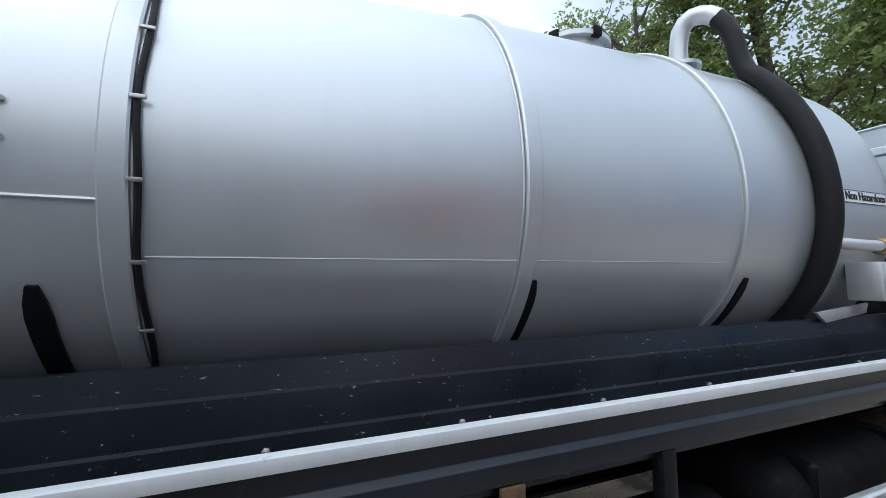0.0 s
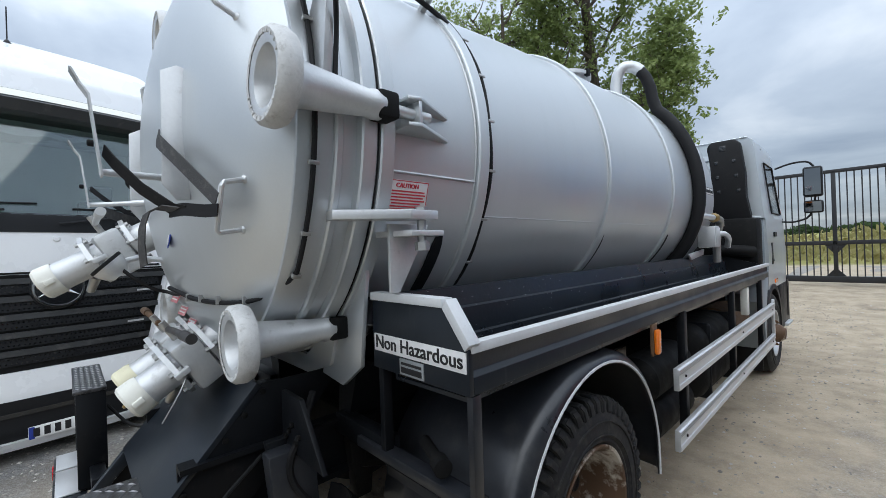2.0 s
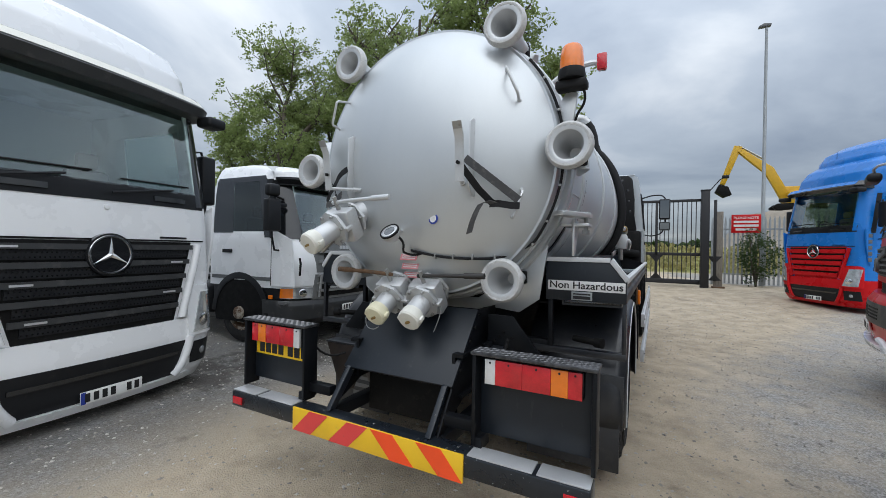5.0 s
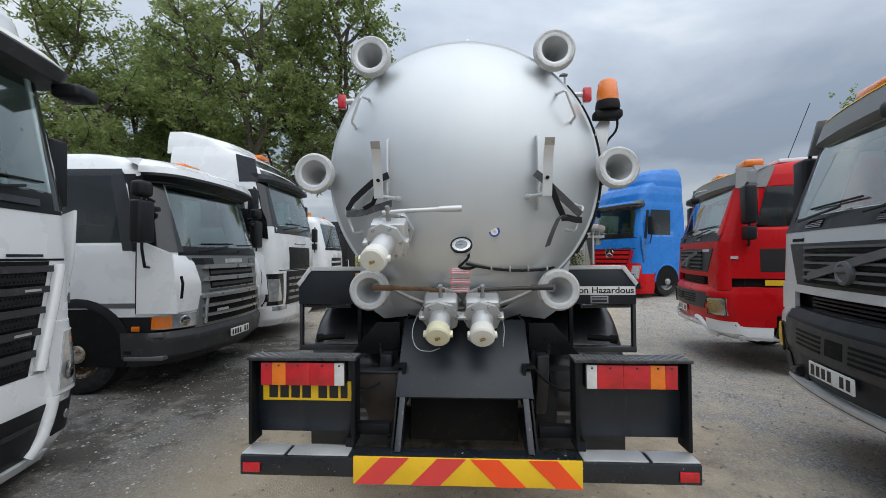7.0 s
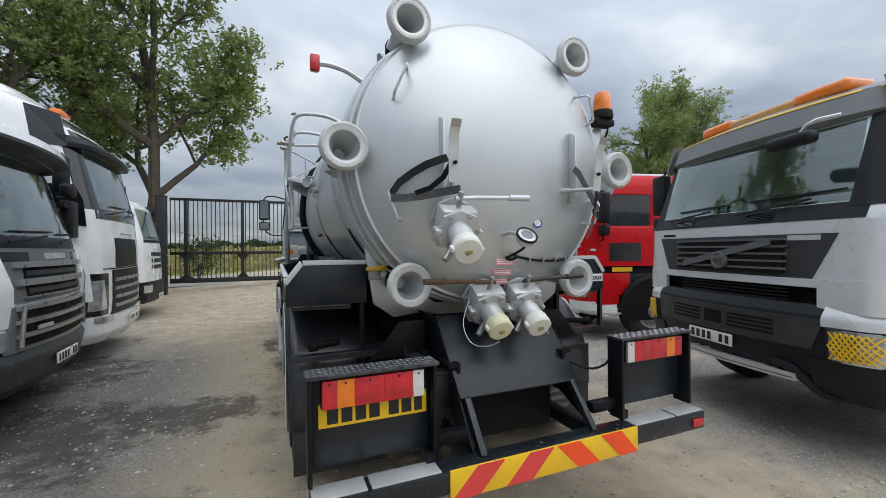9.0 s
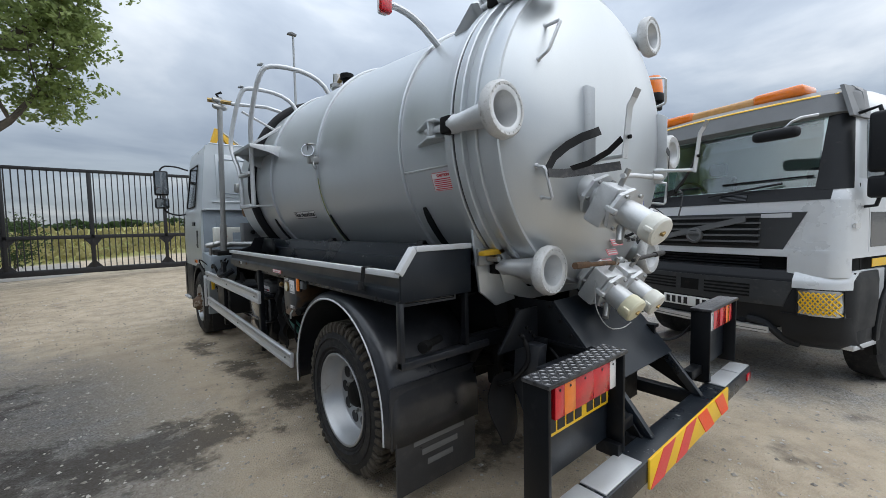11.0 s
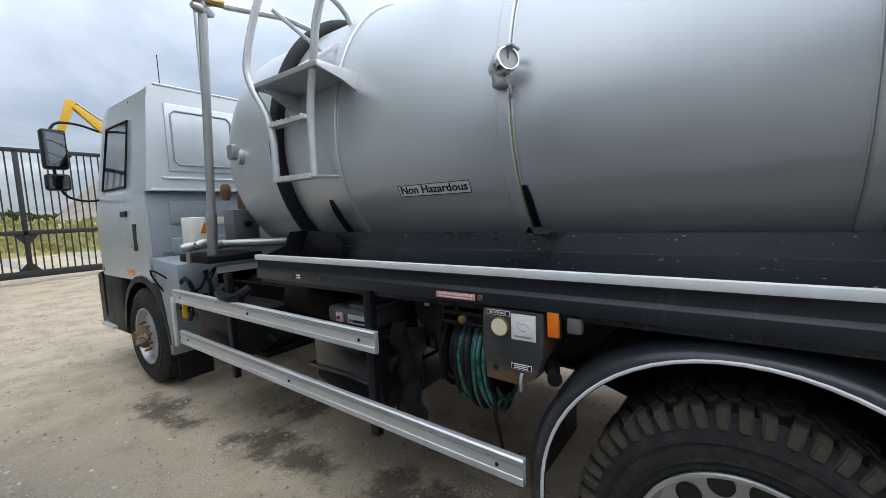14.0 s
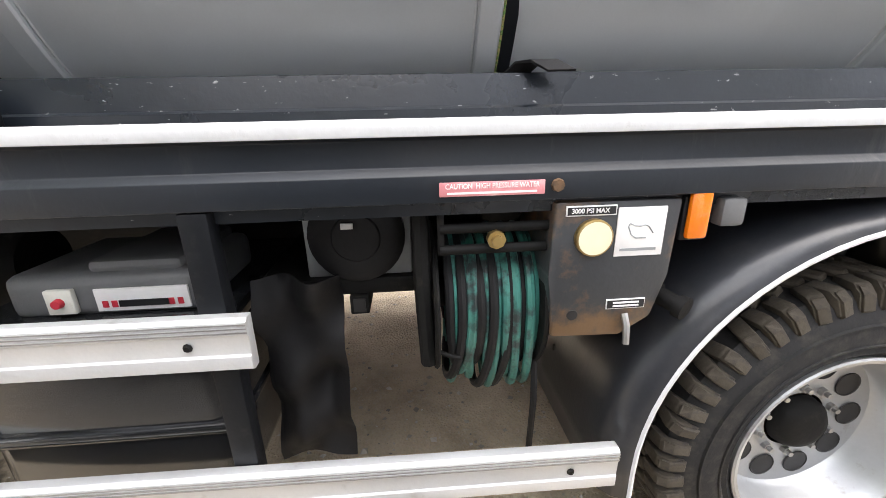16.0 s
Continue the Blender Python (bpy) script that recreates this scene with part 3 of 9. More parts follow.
def leaf_mesh(name, centres, sizes, rng, material, droop=0.35):
    """Many small pointed leaves, each a folded kite, round the given centres."""
    n = len(centres)
    a = rng.normal(size=(n, 3))
    a[:, 2] = a[:, 2] * 0.6 - droop
    a /= np.linalg.norm(a, axis=1)[:, None]
    b = np.cross(a, rng.normal(size=(n, 3)))
    b /= np.linalg.norm(b, axis=1)[:, None]
    s = sizes[:, None]
    v = np.stack([centres - a * s * 0.5, centres + b * s * 0.24, centres + a * s * 0.5, centres - b * s * 0.24], 1).reshape(-1, 3)
    me = bpy.data.meshes.new(name)
    me.from_pydata(v.tolist(), [], np.arange(4 * n).reshape(-1, 4).tolist())
    me.materials.append(material)
    return me


def tree_meshes(seed, height, spread, bare, reach, leaves, leaf_size):
    """Tapered trunk with forking limbs, and a crown of small leaves in clumps at the twig ends."""
    rng = np.random.default_rng(seed)
    wood, tips = Shape(), []

    def limb(p, d, length, r, depth):
        pts, q, w = [p], Vector(p), Vector(d).normalized()
        k = 5
        for i in range(k):
            w = (w + Vector(rng.normal(size=3)) * 0.13 + Vector((0, 0, 0.05))).normalized()
            q = q + w * (length / k)
            pts.append(q.copy())
        wood.tube(pts, r, 7 if depth < 2 else 5, 0, r * 0.5)
        if depth >= 3:
            tips.extend(pts[2:])
            return
        if depth >= 2:
            tips.extend(pts[3:])
        forks = (7, 5, 4)[depth]
        for i in range(forks):
            at = pts[2 + int((k - 2) * (i + rng.random()) / forks)] if depth else pts[min(k, 2 + i // 2)]
            out = Vector((rng.normal(), rng.normal(), 0)).normalized()
            nd = (w * 0.55 + out * (0.9 if depth == 0 else 0.8) + Vector((0, 0, 0.25 - 0.2 * depth))).normalized()
            limb(at, nd, length * (spread if depth == 0 else 0.62) * rng.uniform(0.75, 1.1), r * 0.5, depth + 1)

    limb((0, 0, -0.05), (rng.normal() * 0.04, rng.normal() * 0.04, 1), height * bare, 0.015 * height + 0.03, 0)
    tips = np.array([tuple(t) for t in tips])
    lift = height * 0.97 / tips[:, 2].max()

    def settle(p):
        """Keeps the limbs inside a rounded, slightly lobed crown."""
        z = p[2] * lift
        h = min(1.0, max(0.0, z / height))
        lim = reach * float(np.interp(h, (0.22, 0.36, 0.5, 0.65, 0.83, 1.0), (0.42, 0.66, 0.87, 1.02, 1.16, 0.72))) * (1 + 0.14 * math.sin(3 * math.atan2(p[1], p[0]) + 9 * h))
        r = math.hypot(p[0], p[1])
        k = 1.0 if r < 1e-6 else lim * math.tanh(r / lim) / r
        return (p[0] * k, p[1] * k, z)

    tips = np.array([settle(t) for t in tips])
    for v in wood.bm.verts:
        v.co = settle(v.co)
    # long drooping sprays of leaflets, a few dozen to each twig
    sprays = leaves // 14
    start = tips[rng.integers(0, len(tips), sprays)] + rng.normal(size=(sprays, 3)) * (0.30, 0.30, 0.22)
    way = rng.normal(size=(sprays, 3)) * (1, 1, 0.5) - (0, 0, 0.45)
    way /= np.linalg.norm(way, axis=1)[:, None]
    along = rng.random((sprays, 14, 1)) * 0.42
    cents = (start[:, None, :] + way[:, None, :] * along + rng.normal(size=(sprays, 14, 3)) * 0.065).reshape(-1, 3)
    return wood, leaf_mesh("crown", cents, rng.uniform(0.7, 1.3, len(cents)) * leaf_size, rng, LEAF)


TREES = []
for seed, height, spread, bare, reach, leaves, leaf_size in ((3, 13.5, 0.60, 0.50, 4.0, 36000, 0.155), (8, 14.0, 0.52, 0.58, 3.9, 17000, 0.16), (14, 12.5, 0.58, 0.50, 4.2, 19000, 0.16)):
    wood, crown = tree_meshes(seed, height, spread, bare, reach, leaves, leaf_size)
    TREES.append((mesh_of(wood, "trunk", BARK), crown))


def tree(x, y, which, scale=1.0, turn=0.0, label="tall ash tree with loose green crown behind the parked trucks"):
    t = thing("tree", pose(x, y, ground_z(x, y), 0, 0, turn), label, "tree", "trees round the yard")
    for nm, me in zip(("trunk", "crown"), TREES[which]):
        ob = new(nm, me)
        ob.parent = t
        ob.scale = (scale,) * 3
    return t


for x, y, which, scale, turn in ((-6.3, 17.6, 0, 1.24, 20), (-9.4, 15.6, 1, 1.05, 80), (-11.8, 13.0, 2, 1.05, 150), (-13.4, 10.6, 0, 0.9, 230),
                                 (-12.4, 19.5, 1, 1.0, 10), (-15.5, 15.0, 0, 0.95, 130)):
    tree(x, y, which, scale, turn)
tree(21.6, 18.5, 0, 0.96, 40, "broad green tree beyond the yard")
tree(26.4, 18.8, 0, 1.06, 165, "broad green tree beyond the yard")
tree(31.0, 18.2, 0, 1.05, 200, "broad green tree beyond the yard")


def bush(name, x, y, r, h, count, seed, label, material=HEDGE, size=0.12):
    rng = np.random.default_rng(seed)
    d = rng.normal(size=(count, 3))
    d /= np.linalg.norm(d, axis=1)[:, None]
    lump = 0.75 + 0.35 * np.sin(d[:, 0] * 5 + seed) * np.cos(d[:, 1] * 4) + 0.15 * rng.random(count)
    c = d * lump[:, None] * rng.uniform(0.55, 1, (count, 1)) * (r, r, h / 2)
    c[:, 2] = np.abs(c[:, 2] + h * 0.48)
    ob = thing(name, pose(x, y, ground_z(x, y)), label, "bush")
    cr = new("crown", leaf_mesh("crown", c, rng.uniform(0.7, 1.3, count) * size, rng, material))
    cr.parent = ob
    st = Shape()
    for k in range(5):
        st.tube([(0, 0, -0.05), (rng.normal() * 0.15 * r, rng.normal() * 0.15 * r, h * 0.4), (rng.normal() * 0.35 * r, rng.normal() * 0.35 * r, h * 0.8)], 0.03, 5, 1, 0.01)
    part("stem", st, BARK, ob)


bush("bush", -5.3, 24.0, 1.3, 2.9, 2600, 4, "round green bush beyond the gate")
bush("bush", 5.0, 18.6, 0.9, 2.6, 1800, 9, "ivy-green bush growing by the palisade fence")


def strip(name, label, category, x0, x1, y0, y1, hgt, count, seed, material, size, droop):
    """Far hedge or tall grass, one mesh."""
    rng = np.random.default_rng(seed)
    x, y = rng.uniform(x0, x1, count), rng.uniform(y0, y1, count)
    top = hgt * (0.7 + 0.3 * np.sin(x * 0.21 + seed) * np.sin(x * 0.053) + 0.2 * np.sin(x * 0.9))
    z = np.array([ground_z(a, b) for a, b in zip(x, y)]) + top * rng.random(count) ** 0.7
    me = leaf_mesh(name, np.c_[x, y, z], rng.uniform(0.6, 1.4, count) * size, rng, material, droop)
    return tagged(new(name, me), label, category, kind="stuff")


strip("grass", "tall yellow-green grass on the bank beyond the road", "grass", -60, 60, 30, 40, 0.7, 16000, 2, STRAW, 0.5, -1.6)
strip("hedge", "dark distant hedge line along the field", "hedge", -120, 120, 88, 94, 2.0, 9000, 6, HEDGE, 1.3, 0.0)

# ---- road beyond the gate ----
ASPHALT = surface("pale_worn_road", (0.30, 0.28, 0.25), 0.9, 0.0, 0.2, 0.6, 30, 0.4, (0.22, 0.20, 0.18), (0.5, 0.7))
rd = Shape()
rd.sheet(lambda x, y: (x, y, ground_z(x, y) + 0.006), [-80 + 4 * i for i in range(41)], [19.5, 21, 23, 25, 27, 28.5])
tagged(part("road", rd, ASPHALT, None), "pale worn road running past the gate", "road", kind="structure")

# ---- sliding gate, gate posts, palisade fence ----
GY = 16.8


def gate():
    g = thing("sliding_gate", pose(-0.9, GY, 0), "tall black steel sliding gate with upright bars, closed", "gate")
    x0, x1 = -4.25, 3.85
    for nm, z0, z1, d in (("bottom_rail", 0.40, 0.58, 0.07), ("middle_rail", 1.52, 1.64, 0.05), ("top_rail", 3.66, 3.76, 0.05)):
        part(nm, Shape().box(x0, x1, -d, d, z0, z1, 0.006), GATEBLACK, g)
    stile = None
    for i in range(5):
        x = -3.70 + 2.0 * i
        if stile is None:
            stile = part("stile", Shape().box(x - 0.05, x + 0.05, -0.05, 0.05, 0.56, 3.70, 0.006), GATEBLACK, g)
            gus = part("gusset", Shape().prism([(x - 0.24, 1.52), (x + 0.24, 1.52), (x + 0.05, 1.28), (x - 0.05, 1.28)], "y", -0.02, 0.02), GATEBLACK, g)
            foot = part("gusset", Shape().prism([(x - 0.22, 0.58), (x + 0.22, 0.58), (x + 0.05, 0.78), (x - 0.05, 0.78)], "y", -0.02, 0.02), GATEBLACK, g)
        else:
            for o in (stile, gus, foot):
                twin(o, Matrix.Translation((2.0 * i, 0, 0)))
    bar = part("bar", Shape().box(x0, x0 + 0.03, -0.015, 0.015, 0.5, 3.7), GATEBLACK, g)
    n = int((x1 - x0) / 0.155)
    for i in range(1, n + 1):
        twin(bar, Matrix.Translation((0.155 * i, 0, 0)))


gate()
for x, y, top, w, lab in ((-5.25, 16.0, 3.70, 0.16, "thick black steel gate post"), (3.06, 16.7, 4.06, 0.14, "black steel gate post with a camera arm")):
    p = thing("gate_post", pose(x, y, ground_z(x, y)), lab, "post", "gate posts")
    part("post", Shape().box(-w, w, -w, w, -0.1, top - ground_z(x, y), 0.012), GATEBLACK, p)
    part("cap", Shape().box(-w - 0.02, w + 0.02, -w - 0.02, w + 0.02, top - ground_z(x, y), top - ground_z(x, y) + 0.03, 0.006), GATEBLACK, p)
    if x > 0:
        part("arm", Shape().tube([(0.1, 0, top - 0.35), (0.45, 0, top + 0.1), (0.62, 0, top + 0.22)], 0.02), GATEBLACK, p)
        part("camera_head", Shape().box(0.52, 0.74, -0.05, 0.05, top + 0.14, top + 0.26, 0.02), PLASTIC, p)


TIMBER = surface("weathered_grey_timber", (0.23, 0.205, 0.17), 0.9, 0.0, 0.25, 3, 60, 0.5, (0.11, 0.10, 0.085), (0.5, 0.7), stretch=(4, 4, 0.5))
tp = thing("timber_post", pose(3.52, 16.9, ground_z(3.52, 16.9)), "square weathered grey timber post beside the gate post", "post", "gate posts")
part("post", Shape().box(-0.14, 0.14, -0.11, 0.11, -0.1, 2.95, 0.012), TIMBER, tp)
part("foot_plate", Shape().box(-0.20, 0.22, -0.16, 0.16, -0.05, 0.06, 0.01), RUST, tp)


def dark_panel():
    g = thing("steel_fence_panel", pose(-6.9, 16.2, 0), "black sheet steel fence panel with a diagonal brace", "fence")
    part("sheet", Shape().box(-1.5, 1.5, -0.02, 0.02, 0.1, 3.3, 0.006), GATEBLACK, g)
    part("brace", Shape().tube([(-1.4, -0.05, 0.3), (1.4, -0.05, 3.1)], 0.03), GATEBLACK, g)
    part("leg", Shape().box(-1.5, -1.4, -0.05, 0.05, -0.1, 3.35, 0.006), GATEBLACK, g)
    part("leg", Shape().box(1.4, 1.5, -0.05, 0.05, -0.1, 3.35, 0.006), GATEBLACK, g)


dark_panel()


def palisade():
    f = thing("palisade_fence", pose(3.5, 18.9, ground_z(6, 18.9)), "grey galvanised palisade fence with pointed pales", "fence")
    for z in (0.45, 2.35):
        part("rail", Shape().box(0, 22, 0.02, 0.07, z, z + 0.06, 0.005), GALV, f)
    pale = part("pale", Shape().prism([(0, 0.08), (0.07, 0.08), (0.07, 2.75), (0.035, 2.92), (0, 2.75)], "y", -0.012, 0.012), GALV, f)
    for i in range(1, 146):
        twin(pale, Matrix.Translation((0.15 * i, 0, 0)))
    for i in range(9):
        part("post", Shape().box(2.7 * i, 2.7 * i + 0.1, 0.07, 0.16, -0.1, 2.75, 0.006), GALV, f)


palisade()


def red_sign():
    s = thing("warning_sign", pose(4.68, 18.86, 2.60 + ground_z(6, 18.9)), "red notice board with white lettering fixed to the palisade fence", "sign")
    part("board", Shape().box(-0.5, 0.5, -0.012, 0.0, -0.38, 0.38, 0.004), REDP, s)
    for i, (w, h) in enumerate(((0.62, 0.13), (0.84, 0.09), (0.84, 0.09), (0.7, 0.09))):
        z = 0.24 - 0.16 * i
        if i == 0:
            letters("PLEASE NOTE", 0.14, facing((0, -0.013, z), (1, 0, 0), (0, 0, 1)), "lettering", PLATEW, s, "", 0.84)
        else:
            part("lettering_bar", Shape().box(-w / 2, w / 2, -0.015, -0.012, z - h / 2, z + h / 2), PLATEW, s)


red_sign()


def street_lamp():
    s = thing("street_lamp", pose(5.34, 19.4, ground_z(5, 19.4)), "tall grey steel lamp post with a small lantern", "lamp post")
    part("column", Shape().lathe([(-0.1, 0.11), (1.4, 0.11), (1.5, 0.075), (10.9, 0.05)], (0, 0, 0), (0, 0, 1), 12), GALV, s)
    part("lantern", Shape().prism([(-0.28, 0), (0.14, 0), (0.16, 0.09), (-0.10, 0.15), (-0.28, 0.06)], "y", -0.10, 0.10, 0.02).turn(Matrix.Translation((0.0, 0, 10.9))), GREYPLASTIC, s)


street_lamp()


def excavator():
    e = thing("excavator", pose(15.5, 58, ground_z(15, 58) + 4.4), "yellow excavator with its boom raised, on a spoil heap", "excavator")
    part("boom", Shape().prism([(-0.3, 1.2), (-2.2, 5.2), (-5.2, 7.7), (-5.7, 7.4), (-2.9, 4.6), (-1.3, 1.0)], "y", -0.3, 0.3, 0.05), YELLOWP, e)
    part("dipper", Shape().prism([(-5.2, 8.0), (-6.0, 8.2), (-7.4, 3.6), (-6.9, 3.4), (-5.8, 6.4)], "y", -0.22, 0.22, 0.04), YELLOWP, e)
    part("ram", Shape().cyl((-3.2, 0, 6.4), (-5.6, 0, 8.2), 0.12), STEEL, e)
    part("bucket", Shape().prism([(-7.5, 3.5), (-6.6, 3.2), (-6.2, 2.2), (-7.0, 1.9), (-7.9, 2.6)], "y", -0.6, 0.6, 0.05), SOOTSHADE, e)
    part("cab_body", Shape().box(-1.0, 3.4, -1.3, 1.3, 0.9, 2.3, 0.12), YELLOWP, e)
    part("cab", Shape().box(-1.2, 0.6, 0.2, 1.3, 1.1, 3.0, 0.1), YELLOWP, e)
    for y in (-1.2, 0.7):
        part("track", Shape().prism([(-2.0, 0.1), (2.2, 0.1), (2.6, 0.5), (2.2, 0.9), (-2.0, 0.9), (-2.4, 0.5)], "y", y, y + 0.6, 0.08), SOOTSHADE, e)


SPOIL = surface("dry_spoil", (0.30, 0.26, 0.21), 0.95, 0.0, 0.3, 1.5, 20, 0.8)
heap = Shape()
def heap_z(x, y):
    inside = 1 - math.hypot((x - 15.5) / 9, (y - 58) / 10)
    return ground_z(x, y) - 0.25 + 4.6 * smooth(0, 0.6, inside) + 0.25 * noise.noise((x * 0.5, y * 0.5, 0)) * smooth(0, 0.3, inside)


heap.sheet(lambda x, y: (x, y, heap_z(x, y)), [0.5 + 1.0 * i for i in range(31)], [46 + 1.0 * i for i in range(25)])
tagged(part("spoil_heap", heap, SPOIL, None), "low heap of dry spoil behind the fence", "heap", kind="structure")
excavator()


def lozenges(x0, x1, y0, y1, z, step=0.024):
    """Raised lozenges of chequer plate, alternating in direction."""
    s = Shape()
    nx, ny = int((x1 - x0) / step), int((y1 - y0) / step)
    for i in range(nx):
        for j in range(ny):
            cx, cy = x0 + (i + 0.5) * (x1 - x0) / nx, y0 + (j + 0.5) * (y1 - y0) / ny
            a = radians(45 if (i + j) % 2 else -45)
            u, v = Vector((math.cos(a), math.sin(a), 0)), Vector((-math.sin(a), math.cos(a), 0))
            c = Vector((cx, cy, z))
            s.add([c - u * 0.0145, c - v * 0.003, c + u * 0.0145, c + v * 0.003, c + Vector((0, 0, 0.004))], [(0, 1, 4), (1, 2, 4), (2, 3, 4), (3, 0, 4)])
    return s


# ---- the vacuum tanker: rear bumper on y = 0, cab towards +y ----
tanker = thing("vacuum_tanker", pose(0, 0, 0), "silver vacuum tanker truck with black chassis and round rear door", "truck")
ZC, R = 2.225, 0.925


def rise(p):
    """The barrel's crown climbs towards the front, strake by strake."""
    up = float(np.interp(p[1], (1.30, 2.735, 3.985, 5.7), (0.0, 0.13, 0.175, 0.175)))
    return Vector((p[0], p[1], p[2] + up * max(0.0, (p[2] - ZC) / R)))


def on_tank(y, deg, off=0.0, r=R):
    """A point on the barrel: deg from +x, counter-clockwise as seen from behind with z up."""
    a = radians(deg)
    return rise((math.cos(a) * (r + off), y, ZC + math.sin(a) * (r + off)))


def ring(y0, y1, r0, r1, n=96, soft=0.006):
    return Shape().lathe([(y0, r0), (y0, r1 - soft), (y0 + soft, r1), (y1 - soft, r1), (y1, r1 - soft), (y1, r0)], (0, 0, ZC), (0, 1, 0), n, False).warp(rise)


# barrel, with a dished front end
prof = [(0.90, 0.0), (0.90, R - 0.02), (0.905, R)] + [(0.905 + 0.25 * i, R + 0.0015 * math.sin(i * 1.7)) for i in range(1, 18)]
prof += [(5.30 + 0.30 * math.sin(radians(a)), R * (0.66 + 0.34 * math.cos(radians(a)))) for a in range(0, 91, 10)] + [(5.66, R * 0.42), (5.70, 0.0)]
tank = part("tank_barrel", Shape().lathe(prof, (0, 0, ZC), (0, 1, 0), 128, False).warp(rise), TANK, tanker, "brushed silver painted steel barrel")
for y in (1.438, 2.735, 3.985):
    part("stiffening_band", ring(y - 0.035, y + 0.035, R - 0.01, R + 0.022), TANK, tank)
    for s in (-1, 1):
        part("weld_bead", ring(y + 0.04 * s - 0.004, y + 0.04 * s + 0.004, R - 0.01, R + 0.005), CAST, tank)
for side in (1, -1):
    a = 168.5 if side < 0 else 11.5
    part("weld_bead", Shape().tube([on_tank(0.95 + 0.045 * i, -a, 0.002) for i in range(11)], 0.006, 6), CAST, tank)
    if side > 0:
        part("weld_bead", Shape().tube([on_tank(1.5 + 0.1 * i, -21, 0.0) for i in range(25)], 0.0025, 5), TANK, tank)
    # dark cradle straps that rise out of the tray
    for y in ((1.25, 2.785, 4.08) if side > 0 else (1.29, 2.683, 4.175)):
        pts = []
        for k in range(13):
            w = 0.030 if k < 11 else (0.025 if k == 11 else 0.013)
            ang = -62 + (-26 + 62) * k / 12
            pts.append((ang, w))
        v, f = [], []
        for k, (ang, w) in enumerate(pts):
            d = ang if side > 0 else 180 - ang
            for yy in (y - w, y + w):
                v += [on_tank(yy, d, -0.004), on_tank(yy, d, 0.010)]
        for k in range(12):
            b = 4 * k
            f += [(b, b + 4, b + 5, b + 1), (b + 2, b + 3, b + 7, b + 6), (b + 1, b + 5, b + 7, b + 3)]
        f += [(48, 49, 51, 50)]
        sh = Shape()
        sh.add(v, f)
        part("cradle_strap", sh, BLACK, tank, "black rubber-faced cradle strap")

# rear door: dish, rim and seal
dish = [(0.327, 0.0)]
for i in range(1, 15):
    r = 0.90 * i / 14
    dish.append((0.327 + 0.46 * (1 - math.sqrt(max(0, 1 - (r / 0.985) ** 2))), r))
dish += [(0.60, 0.915), (0.63, 0.925), (0.72, 0.927), (0.86, 0.927), (0.86, 0.88)]
door = part("rear_door", Shape().lathe(dish, (0, 0, ZC), (0, 1, 0), 128, False), TANK, tanker, "domed silver rear door, shut")
part("door_rim", ring(0.715, 0.745, 0.90, 0.945), TANK, door)
part("door_rim", ring(0.80, 0.862, 0.90, 0.965), TANK, door)
part("seal", ring(0.860, 0.876, 0.90, 0.957), RUBBER, door, "black rubber door seal")
part("rim_flange", ring(0.874, 0.935, 0.90, 0.968), TANK, tank)

# six trumpet-shaped clamp covers round the door
CLAMPS = [(0.995, 2.228), (0.612, 1.447), (0.603, 3.0), (-0.985, 2.228), (-0.615, 1.447), (-0.603, 3.0)]
trumpet = [(0.36, 0.034), (0.345, 0.047), (0.31, 0.050), (0.30, 0.044), (0.07, 0.066), (0.040, 0.080), (0.030, 0.112), (0.012, 0.127), (-0.012, 0.128), (-0.026, 0.118), (-0.030, 0.104), (-0.024, 0.084), (0.02, 0.070), (0.09, 0.050), (0.22, 0.036), (0.22, 0.0)]
for x, z in CLAMPS:
    s = 1 if x > 0 else -1
    c = part("clamp_trumpet", Shape().lathe(trumpet, (x, 0.50, z), (0, 1, 0), 40, False), CAST, door, "weathered cast trumpet-shaped clamp nut")
    part("rim", Shape().lathe([(-0.031, 0.108), (-0.033, 0.120), (-0.020, 0.132), (0.010, 0.135), (0.030, 0.126), (0.034, 0.112)], (x, 0.50, z), (0, 1, 0), 40, False), WEATHERED, c, "worn rim with illegible raised lettering")
    for k in range(22):
        a = 2 * math.pi * k / 22
        if k % 11 in (0, 10):
            continue
        part("raised_bar", Shape().box(-0.004, 0.004, -0.0025, 0.0025, -0.006, 0.006, 0.001, pose(x + 0.112 * math.cos(a), 0.4685, z + 0.112 * math.sin(a), 0, -math.degrees(a) + 90, 0), 1), WEATHERED, c)
    part("stud", Shape().cyl((x, 0.80, z), (x, 1.06, z), 0.020), CAST, door)
    part("hinge_block", Shape().box(x - 0.045, x + 0.045, 0.82, 0.90, z - 0.045, z + 0.045, 0.012), SOOTSHADE, door, "greasy black clamp block")
    # lug plates on the barrel that hold the stud
    a = math.degrees(math.atan2(z - ZC, x))
    m = Matrix.Translation((0, 0, ZC)) @ Euler((0, -radians(a), 0)).to_matrix().to_4x4()
    for k in (-0.052, 0.040):
        part("lug_plate", Shape().prism([(R - 0.01, 0.945), (1.025, 0.945), (1.04, 0.995), (R + 0.014, 1.215), (R - 0.01, 1.215)], "z", k, k + 0.014, 0.003).turn(m), TANK, tank)
    part("lug_cross_plate", Shape().box(R - 0.01, 1.035, 0.985, 1.0, -0.052, 0.054, 0.003, m), TANK, tank)

